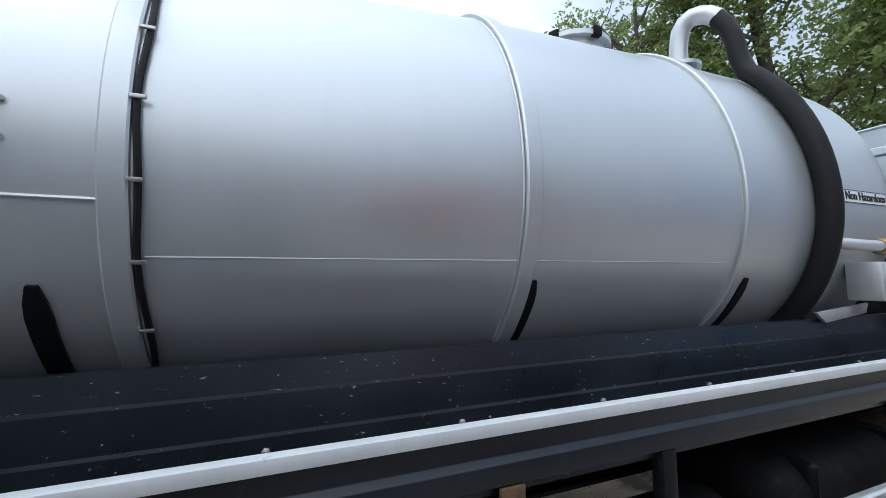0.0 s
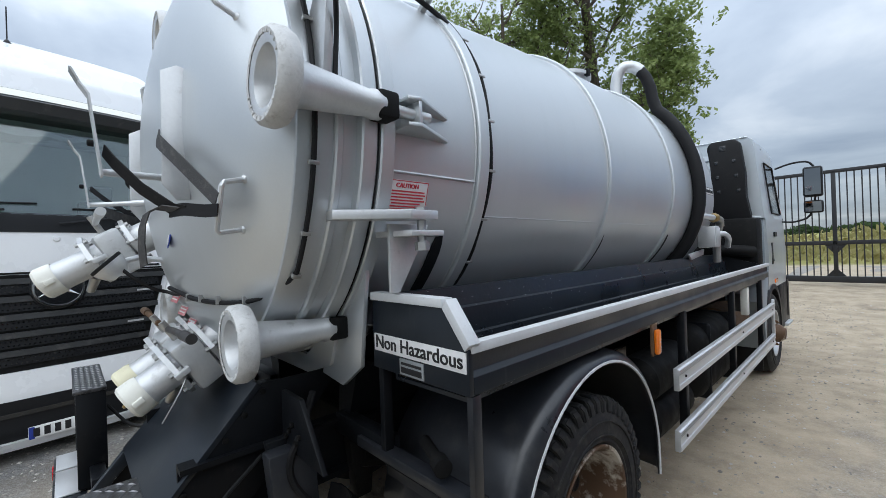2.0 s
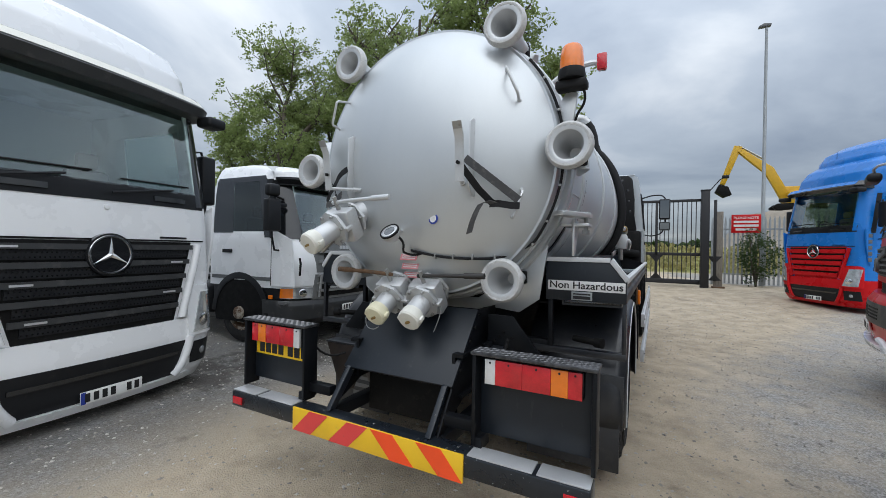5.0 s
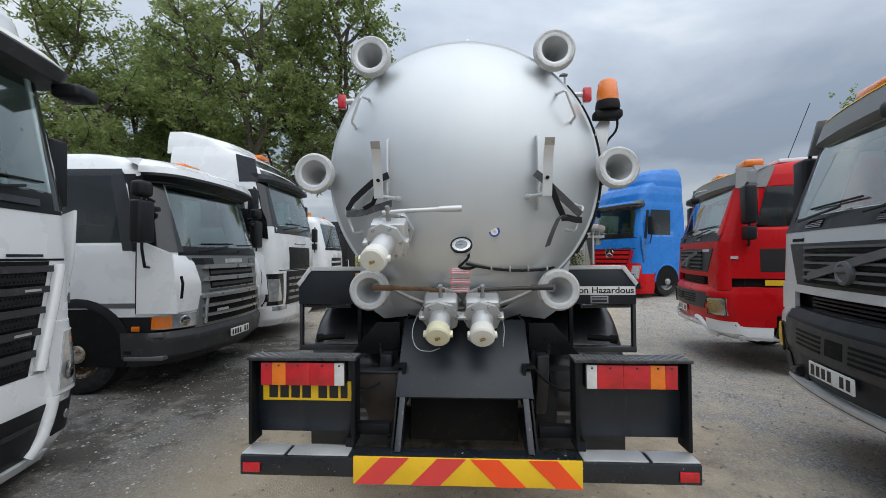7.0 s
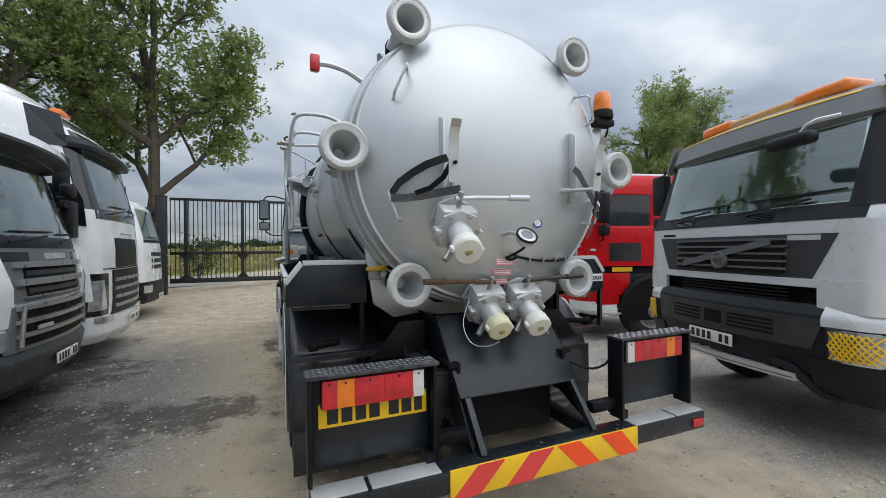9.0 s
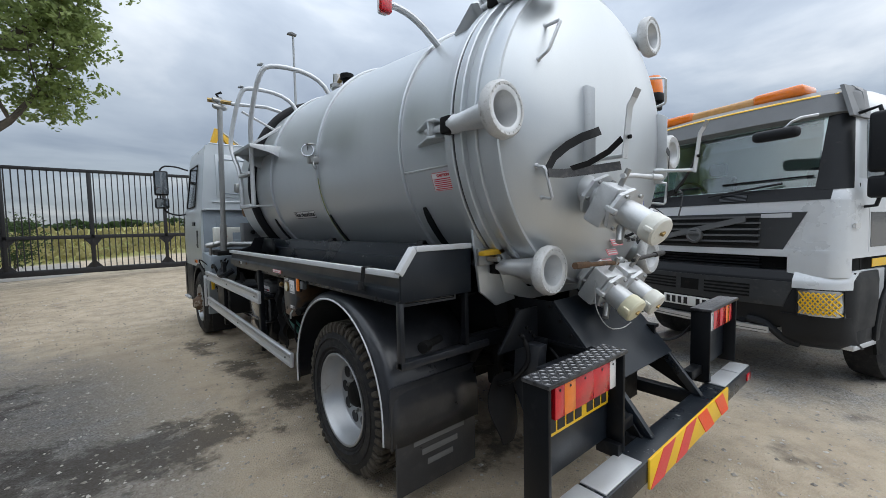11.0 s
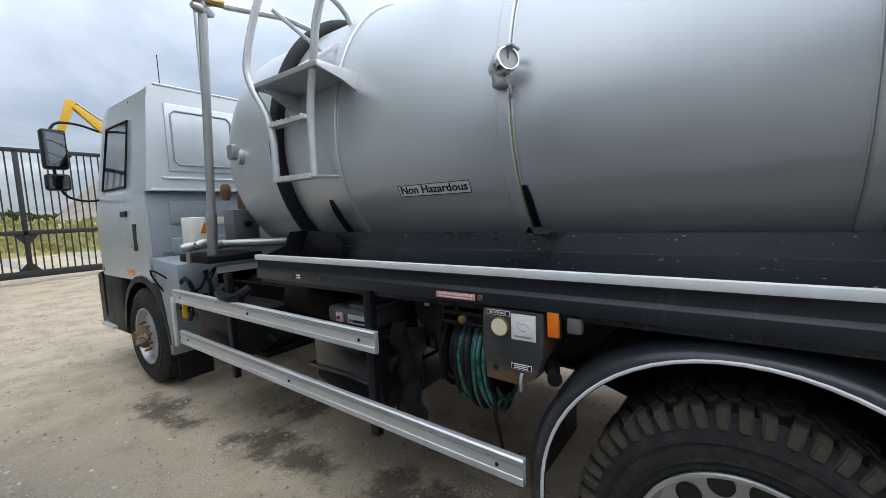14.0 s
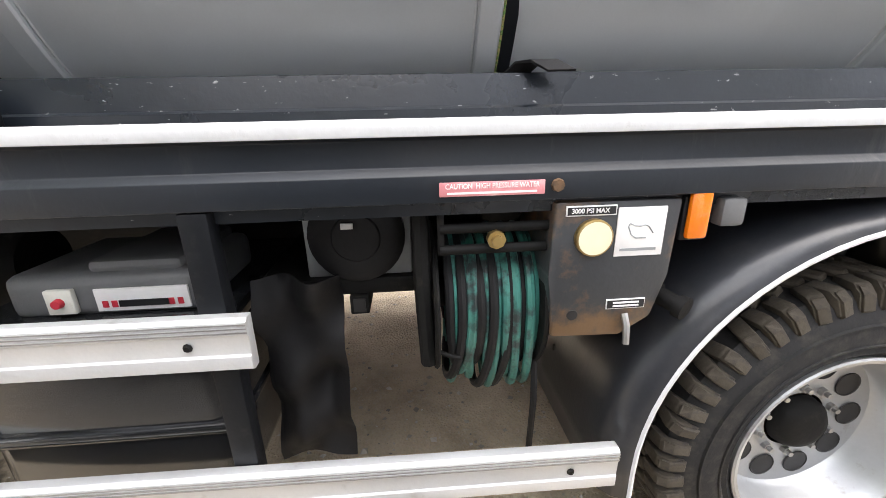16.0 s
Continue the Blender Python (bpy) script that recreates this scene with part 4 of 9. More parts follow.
# hinge arms of the door at both sides, below the middle
for side in (1,):
    hx = 0.90 * side
    part("hinge_arm", Shape().prism([(0.845 * side, 0.715), (0.93 * side, 0.695), (1.055 * side, 0.92), (1.055 * side, 1.04), (1.0 * side, 1.05), (0.93 * side, 0.90)], "z", 1.852, 1.884, 0.004), CAST, door, "flat silver hinge arm")
    part("hinge_bracket", Shape().prism([(0.89, 1.84), (1.07, 1.84), (1.05, 1.80), (0.93, 1.60), (0.89, 1.60)], "x", hx + 0.05 * side, hx + 0.065 * side, 0.003), CAST, tank)
    part("hinge_plate", Shape().prism([(0.88 * side, 0.89), (1.05 * side, 0.92), (1.05 * side, 1.07), (0.88 * side, 1.09)], "z", 1.795, 1.815, 0.003), CAST, tank)
    part("hinge_bolt", Shape().lathe([(0, 0.026), (0.03, 0.026), (0.03, 0.016), (0.13, 0.016), (0.13, 0.026), (0.15, 0.026)], (1.02 * side, 0.99, 1.745), (0, 0, 1), 6), STEEL, tank, "steel hinge bolt")
# apron plate below the door ring
part("apron_plate", Shape().prism([(-0.62, 1.50), (-0.30, 1.28), (0.30, 1.28), (0.62, 1.50), (0.52, 1.27), (0.30, 1.20), (-0.30, 1.20), (-0.52, 1.27)], "y", 0.88, 0.90, 0.003), TANK, tank)
for side in (1, -1):
    part("side_cheek", Shape().prism([(0.66 * side, 1.62), (0.80 * side, 1.70), (0.74 * side, 1.30), (0.60 * side, 1.20), (0.42 * side, 1.22), (0.52 * side, 1.42)], "y", 0.895, 0.915, 0.003), TANK, tank)

# grab handles, hose hooks and sticker on the dish
def dish_y(x, z):
    r = math.hypot(x, z - ZC)
    return 0.327 + 0.46 * (1 - math.sqrt(max(0, 1 - (r / 0.985) ** 2)))


def handle(foot_a, bend_a, bend_b, foot_b):
    """A bent rod; each foot is (x, z) on the dish."""
    a, b = (Vector((x, dish_y(x, z) + 0.008, z)) for x, z in (foot_a, foot_b))
    p, q = Vector(bend_a), Vector(bend_b)
    part("grab_handle", Shape().tube([a, a.lerp(p, 0.85), p.lerp(a, 0.06) + (q - p) * 0.06, q.lerp(b, 0.06) - (q - p) * 0.06, b.lerp(q, 0.85), b], 0.0085, 8), CAST, door, "bent silver rod grab handle")
    for c, d in ((a, p), (b, q)):
        part("foot", Shape().lathe([(-0.012, 0.019), (0.006, 0.015), (0.012, 0.010)], c, d - c, 10), CAST, door)


for s in (1, -1):
    handle((0.725 * s, 1.992), (0.757 * s, 0.422, 1.971), (0.703 * s, 0.415, 1.818), (0.668 * s, 1.834))
    handle((0.615 * s, 2.72), (0.650 * s, 0.395, 2.70), (0.716 * s, 0.425, 2.545), (0.700 * s, 2.525))
    # hook: an edge-on plate welded to the dish, a round bar through it and a flat upright with a kicked-out tip
    yd = dish_y(0.46, 2.2)
    part("hook_plate", Shape().prism([(yd - 0.010, 2.415), (yd - 0.058, 2.385), (yd - 0.062, 2.0), (yd - 0.02, 1.945), (yd + 0.02, 1.95), (yd + 0.02, 2.41)], "x", 0.457 * s, 0.467 * s, 0.002), CAST, door, "upright silver hose hook plate")
    part("hook_arm", Shape().cyl((0.398 * s, yd - 0.004, 2.031), (0.482 * s, 0.160, 2.018), 0.0115, None, 12), CAST, door)
    part("hook_boss", Shape().cyl((0.398 * s, yd - 0.004, 2.031), (0.418 * s, yd - 0.055, 2.028), 0.017, None, 12), CAST, door)
    part("hook_flat", Shape().sheet(lambda u, v: (s * (0.479 + 0.027 * u + 0.007 * v), 0.160 - 0.030 * v - (0.018 * (v - 0.88) / 0.12 if v > 0.88 else 0.0), 2.005 + 0.275 * v), [-1, 1], [0, 0.3, 0.6, 0.88, 1.0], 0.006, (0, 1, 0)), CAST, door, "flat silver upright with a kicked-out tip")
    part("hook_tip", Shape().sheet(lambda u, v: (s * (0.486 + 0.027 * u), 0.112 - 0.018 * v, 2.281 + 0.036 * v), [-1, 1], [0, 1.0], 0.006, (0, 1, 0)), STEEL, door)
    part("hook_bolt", Shape().lathe([(-0.006, 0.010), (0.008, 0.010), (0.010, 0.006)], (0.478 * s, 0.140, 2.105), (0, -1, 0), 12), SOOTSHADE, door)
# worn straps slung between the hooks and the grab handles
WEB = (0.6, 0.12, 0.79)
part("strap", Shape().ribbon([(0.440, 0.315, 2.168), (0.475, 0.310, 2.140), (0.60, 0.362, 2.035), (0.736, 0.416, 1.921)], WEB, 0.046, 0.004), STRAP, door, "grey webbing strap slung from the hook")
part("strap", Shape().ribbon([(0.490, 0.168, 2.085), (0.515, 0.190, 2.045), (0.560, 0.250, 1.965), (0.608, 0.322, 1.900), (0.640, 0.348, 1.892)], WEB, 0.040, 0.004), RUBBER, door, "dark webbing strap slung from the hook")
part("strap", Shape().ribbon([(0.596, 0.318, 1.893), (0.64, 0.345, 1.897), (0.70, 0.392, 1.888), (0.742, 0.416, 1.888)], (0.0, 0.1, 1), 0.040, 0.005), RUBBER, door, "dark webbing strap knotted round the handle")
part("strap", Shape().ribbon([(0.620, 0.330, 1.897), (0.590, 0.290, 1.905), (0.565, 0.262, 1.888), (0.544, 0.252, 1.846), (0.520, 0.252, 1.790), (0.498, 0.259, 1.723)], (0.8, 0.35, 0.30), 0.036, 0.004), STRAP, door, "frayed webbing strap end")
part("strap", Shape().ribbon([(-0.450, 0.305, 2.168), (-0.50, 0.312, 2.150), (-0.56, 0.340, 2.128), (-0.629, 0.382, 2.085), (-0.700, 0.408, 2.030), (-0.745, 0.418, 1.962)], (-0.35, 0.2, 0.9), 0.044, 0.004), RUBBER, door, "dark webbing strap slung from the hook")
part("strap", Shape().ribbon([(-0.745, 0.415, 1.945), (-0.66, 0.385, 1.945), (-0.60, 0.355, 1.952), (-0.50, 0.270, 1.968), (-0.414, 0.213, 1.982)], (-0.05, 0.15, 1), 0.044, 0.004), STRAP, door, "brown-grey webbing strap slung from the handle")
part("strap", Shape().ribbon([(-0.492, 0.170, 2.10), (-0.505, 0.230, 2.045), (-0.55, 0.310, 1.995), (-0.62, 0.365, 1.970)], (-0.6, 0.2, 0.75), 0.030, 0.004), RUBBER, door, "dark webbing strap slung from the hook")
part("lifting_eye", Shape().prism([(0.02, 3.14), (0.06, 3.14), (0.048, 3.20), (0.032, 3.20)], "y", 0.68, 0.70, 0.002), CAST, door)
st = part("round_sticker", Shape().lathe([(0, 0.034), (0.003, 0.034)], (0.197, dish_y(0.197, 1.82) - 0.004, 1.82), (0.08, 1, -0.15), 24), BLUEINK, door, "round blue mandatory-action sticker")
part("sticker_mark", Shape().lathe([(0, 0.023), (0.002, 0.023), (0.002, 0.012), (0, 0.012)], (0.197, dish_y(0.197, 1.82) - 0.0065, 1.82), (0.08, 1, -0.15), 20), LABELW, st)
# cable clipped round the right half of the dish
cab_pts = [on_tank(0.645, a, 0.012, 0.927) for a in range(40, -37, -4)] + [Vector((0.62, 0.60, 1.60))] + [Vector((x, dish_y(x, z) - 0.010, z)) for x, z in ((0.55, 1.578), (0.42, 1.572), (0.25, 1.577), (0.10, 1.60))] + [Vector((0.02, 0.40, 1.62))]
part("cable", Shape().tube(cab_pts, 0.009, 8, 1), RUBBER, door, "black lamp cable clipped round the door")
for a in (30, 16, 2, -12, -26, -36):
    part("clip", Shape().box(-0.007, 0.007, -0.016, 0.016, -0.006, 0.010, 0.002, Matrix.Translation(on_tank(0.645, a, 0.012, 0.927)) @ Euler((0, radians(90 - a), 0)).to_matrix().to_4x4()), STEEL, door)
for x in (0.55, 0.42, 0.30, 0.18):
    part("clip", Shape().box(x - 0.006, x + 0.006, dish_y(x, 1.575) - 0.022, dish_y(x, 1.575) + 0.004, 1.568, 1.60, 0.002), STEEL, door)
wl_at = Vector((-0.005, 0.205, 1.722))
lamp = part("work_lamp", Shape().lathe([(-0.05, 0.03), (-0.03, 0.05), (0.0, 0.062), (0.015, 0.062), (0.02, 0.055)], wl_at, (-0.05, -0.62, 0.62), 24), CAST, door, "small round work lamp")
part("lens", Shape().lathe([(0.014, 0.054), (0.022, 0.03), (0.024, 0.0)], wl_at, (-0.05, -0.62, 0.62), 24, False), DULLLENS, lamp)
part("lens_rim", Shape().lathe([(0.010, 0.064), (0.022, 0.064), (0.024, 0.056), (0.016, 0.052)], wl_at, (-0.05, -0.62, 0.62), 24, False), RUBBER, lamp)
part("bracket", Shape().tube([(-0.055, 0.395, 1.74), (-0.05, 0.30, 1.755), (-0.01, 0.235, 1.735)], 0.012), CAST, door)
part("cable", Shape().tube([(0.02, 0.235, 1.715), (0.045, 0.28, 1.665), (-0.01, 0.35, 1.615), (-0.03, 0.40, 1.60), (0.03, 0.425, 1.585), (0.08, 0.435, 1.60)], 0.008, 6, 2), RUBBER, door)
# three warning labels, one above the other
for k in range(3):
    z = 1.578 - 0.060 * k
    y = dish_y(0.05, z) - 0.010
    lb = part("warning_label", Shape().box(-0.065, 0.065, -0.002, 0.002, -0.028, 0.028, 0.001, pose(-0.015 - 0.004 * k, y, z, -26, 0, 0)), PINK, door, "faded red warning label")
    for q in (-0.014, 0.0, 0.014):
        part("lettering_bar", Shape().box(-0.052, 0.052, -0.0035, -0.002, q - 0.003, q + 0.003, 0, pose(-0.015 - 0.004 * k, y, z, -26, 0, 0)), LABELW, lb)


# hose couplings with knife-gate valves
def coupling(at, tip, capmat, lever, barmat):
    a, b = Vector(at), Vector(tip)
    d = (b - a).normalized()
    ln = (b - a).length
    v = part("outlet_valve", Shape().lathe([(-0.05, 0.075), (ln * 0.45, 0.075), (ln * 0.5, 0.066), (ln - 0.06, 0.066), (ln - 0.06, 0.05)], a, d, 28), CAST, door, "silver painted outlet valve")
    for s in (0.16, 0.52):
        part("flange", Shape().lathe([(ln * s, 0.06), (ln * s, 0.122), (ln * s + 0.02, 0.122), (ln * s + 0.02, 0.06)], a, d, 8), CAST, v)
        u = d.orthogonal().normalized()
        k = d.cross(u)
        for i in range(6):
            an = math.pi * i / 3 + 0.3
            q = a + d * (ln * s - 0.014) + (u * math.cos(an) + k * math.sin(an)) * 0.10
            part("bolt", Shape().cyl(q, q + d * 0.05, 0.011, None, 6), STEEL, v)
    bm_ = facing(a + d * (ln * 0.36), (1, 0, 0), Vector((1, 0, 0)).cross(d))
    part("valve_body", Shape().box(-0.105, 0.105, -0.10, 0.12, -0.055, 0.055, 0.02, bm_), CAST, v)
    cp = part("end_cap", Shape().lathe([(ln - 0.075, 0.070), (ln - 0.06, 0.074), (ln - 0.01, 0.074), (ln, 0.066), (ln + 0.004, 0.03), (ln + 0.001, 0.0)], a, d, 28, False), capmat, v, "cream plastic end cap")
    for i in (0, 1):
        q = a + d * (ln - 0.035) + Vector((0.07 if i else -0.07, 0, 0))
        part("ear", Shape().box(-0.018, 0.018, -0.02, 0.02, -0.012, 0.012, 0.005, facing(q, (1, 0, 0), d)), capmat, cp)
    part("plug", Shape().box(-0.016, 0.016, -0.012, 0.012, -0.006, 0.008, 0.003, facing(a + d * (ln + 0.003), (1, 0, 0.4), d)), BRASS, cp)
    for i in (-1, 1):
        part("clamp_ear", Shape().box(-0.016, 0.016, -0.030, 0.030, -0.012, 0.012, 0.004, facing(a + d * (ln * 0.52) + Vector((0.118 * i, 0, 0)), (1, 0, 0), d)), CAST, v)
    part("spindle", Shape().cyl(a + d * ln * 0.36 + bm_.to_3x3() @ Vector((0, -0.10, 0)), a + d * ln * 0.36 + bm_.to_3x3() @ Vector((0, -0.19, 0)), 0.014), STEEL, v)
    p0 = a + d * ln * 0.36 + bm_.to_3x3() @ Vector((0, -0.15, 0))
    part("lever", Shape().tube([p0 - Vector((0.03 * lever, 0, 0)), p0 + Vector((0.12 * lever, 0, 0.01)), p0 + Vector((0.42 * lever, 0, 0.02))], 0.013, 10), barmat, v, "round bar valve lever")
    part("grip", Shape().cyl(p0 + Vector((0.30 * lever, 0, 0.0165)), p0 + Vector((0.43 * lever, 0, 0.02)), 0.018), barmat, v)
    dr = a + d * ln * 0.62 + bm_.to_3x3() @ Vector((-0.02, 0.07, 0))
    part("drain_cock", Shape().cyl(dr, dr + Vector((-0.06, -0.02, -0.07)), 0.022, 0.018, 10), STEEL, v)
    return v


coupling((-0.405, 0.405, 1.878), (-0.479, -0.010, 1.643), CAP, 1, CAST)
coupling((-0.135, 0.58, 1.41), (-0.151, 0.242, 1.187), YELLOWCAP, -1, RUST)
coupling((0.125, 0.58, 1.41), (0.112, 0.236, 1.186), CAP, 1, GREASED)
part("lock_wire", Shape().tube([(-0.25, 0.44, 1.36), (-0.33, 0.40, 1.22), (-0.30, 0.34, 1.10), (-0.20, 0.30, 1.09), (-0.14, 0.28, 1.12)], 0.003, 5, 2), STEEL, door)
part("lock_wire", Shape().tube([(0.20, 0.44, 1.34), (0.26, 0.40, 1.25), (0.24, 0.33, 1.12)], 0.003, 5, 2), STEEL, door)
for x in (-0.12, 0.12):
    part("vent_rod", Shape().tube([(x, 0.50, 1.50), (x, 0.46, 1.60), (x + 0.01, 0.45, 1.62)], 0.007), STEEL, door)

# beacon on its bracket, and marker lamps on stalks
part("beacon_arm", Shape().prism([(0.90, 2.30), (0.97, 2.30), (1.01, 2.58), (0.95, 2.60), (0.88, 2.50)], "y", 0.66, 0.69, 0.004), CAST, tank)
bc = part("beacon_base", Shape().lathe([(0, 0.075), (0.02, 0.08), (0.06, 0.074), (0.065, 0.06)], (0.98, 0.62, 2.64), (0, 0, 1), 24), RUBBER, tank, "black beacon base")
part("beacon_lens", Shape().lathe([(0.06, 0.070), (0.10, 0.070), (0.18, 0.062), (0.20, 0.05), (0.205, 0.0)], (0.98, 0.62, 2.64), (0, 0, 1), 24, False), LENSO, bc, "amber flashing beacon lens")
part("beacon_clamp", Shape().box(0.89, 1.07, 0.58, 0.68, 2.585, 2.64, 0.015), RUBBER, tank)
part("cable", Shape().tube([(1.04, 0.62, 2.62), (1.06, 0.66, 2.52), (0.99, 0.70, 2.45), (0.97, 0.70, 2.3)], 0.008, 6, 2), RUBBER, tank)
for s in (1, -1):
    stalk = part("marker_stalk", Shape().tube([(0.62 * s, 1.36, 2.90), (0.80 * s, 1.36, 3.02), (0.96 * s, 1.35, 3.05), (1.08 * s, 1.35, 3.035)], 0.022, 8, 2), CAST, tank, "bent rubber marker lamp stalk")
    ml = part("marker_lamp", Shape().box(1.06 * s - 0.035, 1.06 * s + 0.035, 1.31, 1.36, 2.975, 3.095, 0.012), LENSR, tank, "small red marker lamp")
    part("lens", Shape().box(1.06 * s - 0.03, 1.06 * s + 0.03, 1.36, 1.385, 2.98, 3.09, 0.01), LENSW, ml)

# caution labels on both flanks
for side in (1, -1):
    def flank(y, z, off):
        rr = math.sqrt(max(0, R * R - (z - ZC) ** 2))
        n = Vector((rr * side, 0, z - ZC)).normalized()
        return Vector((rr * side, y, z)) + n * off
    lb = Shape()
    lb.sheet(lambda y, z: flank(y, z, 0.003), [0.93, 1.135], [1.905 + 0.0215 * i for i in range(6)])
    cl = part("caution_label", lb, LABELW, tank, "white caution label with red lettering")
    up = flank(1.05, 1.96, 0) - flank(1.05, 1.94, 0)
    rt = Vector((0, side, 0))
    letters("CAUTION", 0.024, facing(flank(1.03, 1.992, 0.005), rt, up), "lettering", REDINK, cl)
    for k in range(6):
        z = 1.972 - 0.0110 * k
        w = (0.085, 0.09, 0.08, 0.088, 0.07, 0.085)[k]
        part("lettering_bar", Shape().box(-w, w, -0.0028, 0.0028, -0.0005, 0.0005, 0, facing(flank(1.033, z, 0.004), rt, up)), REDINK, cl)
    for (ya, yb, za, zb) in ((0.934, 1.131, 2.008, 2.011), (0.934, 1.131, 1.907, 1.910)):
        part("border", Shape().sheet(lambda y, z: flank(y, z, 0.0045), [ya, yb], [za, zb]), REDINK, cl)
    for ya in (0.932, 1.130):
        part("border", Shape().sheet(lambda y, z: flank(y, z, 0.0045), [ya, ya + 0.003], [1.907, 1.93, 1.96, 1.985, 2.011]), REDINK, cl)


def hazard_sign(y0, y1, z0, z1, side):
    def flank(y, z, off):
        rr = math.sqrt(max(0, R * R - (z - ZC) ** 2))
        n = Vector((rr * side, 0, z - ZC)).normalized()
        return Vector((rr * side, y, z)) + n * off
    up = flank(0, z1, 0) - flank(0, z0, 0)
    sg = part("hazard_sign", Shape().sheet(lambda y, z: flank(y, z, 0.003), [y0, y1], [z0 + (z1 - z0) * i / 4 for i in range(5)]), LABELW, tank, "white sign reading Non Hazardous")
    for a, b, c, d in ((y0, y1, z0, z0 + 0.004), (y0, y1, z1 - 0.004, z1), (y0, y0 + 0.005, z0, z1), (y1 - 0.005, y1, z0, z1)):
        part("border", Shape().sheet(lambda y, z: flank(y, z, 0.0045), [a, b], [c, d]), INK, sg)
    letters("Non Hazardous", 0.068, facing(flank((y0 + y1) / 2, (z0 + z1) / 2 + 0.002, 0.005), (0, side, 0), up), "lettering", INK, sg, "", (y1 - y0) * 0.92)


hazard_sign(2.990, 3.510, 1.803, 1.871, -1)
hazard_sign(4.83, 5.29, 2.245, 2.322, 1)

# big black suction hose over the front of the barrel, with its white elbow
elbow = part("elbow", Shape().tube([(0.26, 4.44, 3.22), (0.27, 4.44, 3.54), (0.33, 4.46, 3.635), (0.42, 4.51, 3.63), (0.49, 4.54, 3.56)], 0.060, 16, 1), CAST, tank, "white painted pipe elbow")
part("elbow_flange", Shape().lathe([(0, 0.14), (0.025, 0.14)], (0.26, 4.44, 3.28), (0, 0, 1), 20), CAST, tank)
hose = [Vector((0.46, 4.53, 3.60)), Vector((0.56, 4.55, 3.44))] + [on_tank(4.56 + 0.02 * i / 12, 52 - 8.2 * i, 0.056) for i in range(13)] + [Vector((0.66, 4.58, 1.50))]
part("suction_hose", Shape().tube(hose, 0.056, 16, 1), RUBBER, tank, "thick black rubber suction hose")
part("hose_stripe", Shape().tube([p + (p - Vector((0, p.y, ZC))).normalized() * 0.02 + Vector((0, 0.05, 0)) for p in hose[2:-1]], 0.006, 5, 1), CHEVY, tank)
lh = [on_tank(4.60, 96 + 5 * i, 0.03) for i in range(30)]
part("return_hose", Shape().tube(lh, 0.055, 14), RUBBER, tank, "black hose strapped round the barrel")
# fittings on the roof of the barrel
part("hatch", Shape().lathe([(-0.08, 0.22), (0.06, 0.22), (0.06, 0.26), (0.09, 0.26), (0.10, 0.22), (0.13, 0.0)], (0.10, 3.62, ZC + R + 0.11), (0, 0, 1), 32, False), CAST, tank, "round silver hatch with dark clamps")
for i in range(6):
    a = math.pi * i / 3
    part("clamp", Shape().box(-0.02, 0.02, -0.03, 0.03, 0, 0.06, 0.006, pose(0.10 + 0.25 * math.cos(a), 3.62 + 0.25 * math.sin(a), ZC + R + 0.16, 0, 0, math.degrees(a))), SOOTSHADE, tank)
part("relief_valve", Shape().lathe([(-0.05, 0.06), (0.1, 0.06), (0.1, 0.085), (0.14, 0.085), (0.16, 0.05), (0.26, 0.045), (0.28, 0.0)], (-0.20, 3.72, ZC + R + 0.09), (0, 0, 1), 16, False), STEEL, tank)
part("relief_valve", Shape().lathe([(-0.05, 0.05), (0.12, 0.05), (0.12, 0.075), (0.17, 0.075), (0.20, 0.0)], (-0.24, 3.40, ZC + R + 0.08), (0, 0, 1), 16, False), SOOTSHADE, tank)
part("pipe", Shape().tube([(-0.20, 3.72, 3.38), (-0.22, 3.56, 3.42), (-0.24, 3.40, 3.40)], 0.025, 8, 1), BRASS, tank)

# pressure gauge and its wires on the nearside
GA, GD = Vector((-1.0, 2.70, 2.365)), Vector((-0.55, -0.80, 0.12)).normalized()
gauge = part("pressure_gauge", Shape().lathe([(-0.075, 0.02), (-0.07, 0.040), (-0.02, 0.044), (-0.015, 0.054), (0.0, 0.057), (0.055, 0.057), (0.060, 0.053), (0.060, 0.048), (0.050, 0.046)], GA, GD, 28, False), CHROME, tank, "round chrome pressure gauge")
part("dial", Shape().lathe([(0.051, 0.047), (0.052, 0.0)], GA, GD, 28, False), GALV, gauge, "clouded grey dial")
part("needle", Shape().tube([GA + GD * 0.055 + Vector((0.0, 0.0, 0.034)), GA + GD * 0.055], 0.0025, 5), INK, gauge)
part("bezel_clip", Shape().box(-1.04, -0.96, 2.63, 2.70, 2.418, 2.430, 0.004), STEEL, gauge)
part("bracket", Shape().box(-1.0, -0.88, 2.68, 2.76, 2.27, 2.33, 0.01), STEEL, tank)
part("chain", Shape().tube([(-0.97, 2.69, 2.30), (-0.98, 2.67, 2.24), (-0.95, 2.68, 2.21), (-0.94, 2.69, 2.25)], 0.006, 6, 1), STEEL, tank)
part("earth_wire", Shape().tube([on_tank(2.695, 185 + 2.6 * i, 0.010) for i in range(20)], 0.004, 6), surface("yellow_green_wire", (0.36, 0.31, 0.12), 0.5, 0, 0.2, 40, 90, 0, (0.10, 0.22, 0.05), (0.5, 0.55)), tank, "yellow and green earth wire")
part("cable", Shape().tube([on_tank(1.488 + 0.005 * math.sin(i), 55 - 4.5 * i, 0.010) for i in range(26)], 0.0095, 8), RUBBER, tank, "black cable along the stiffening band")
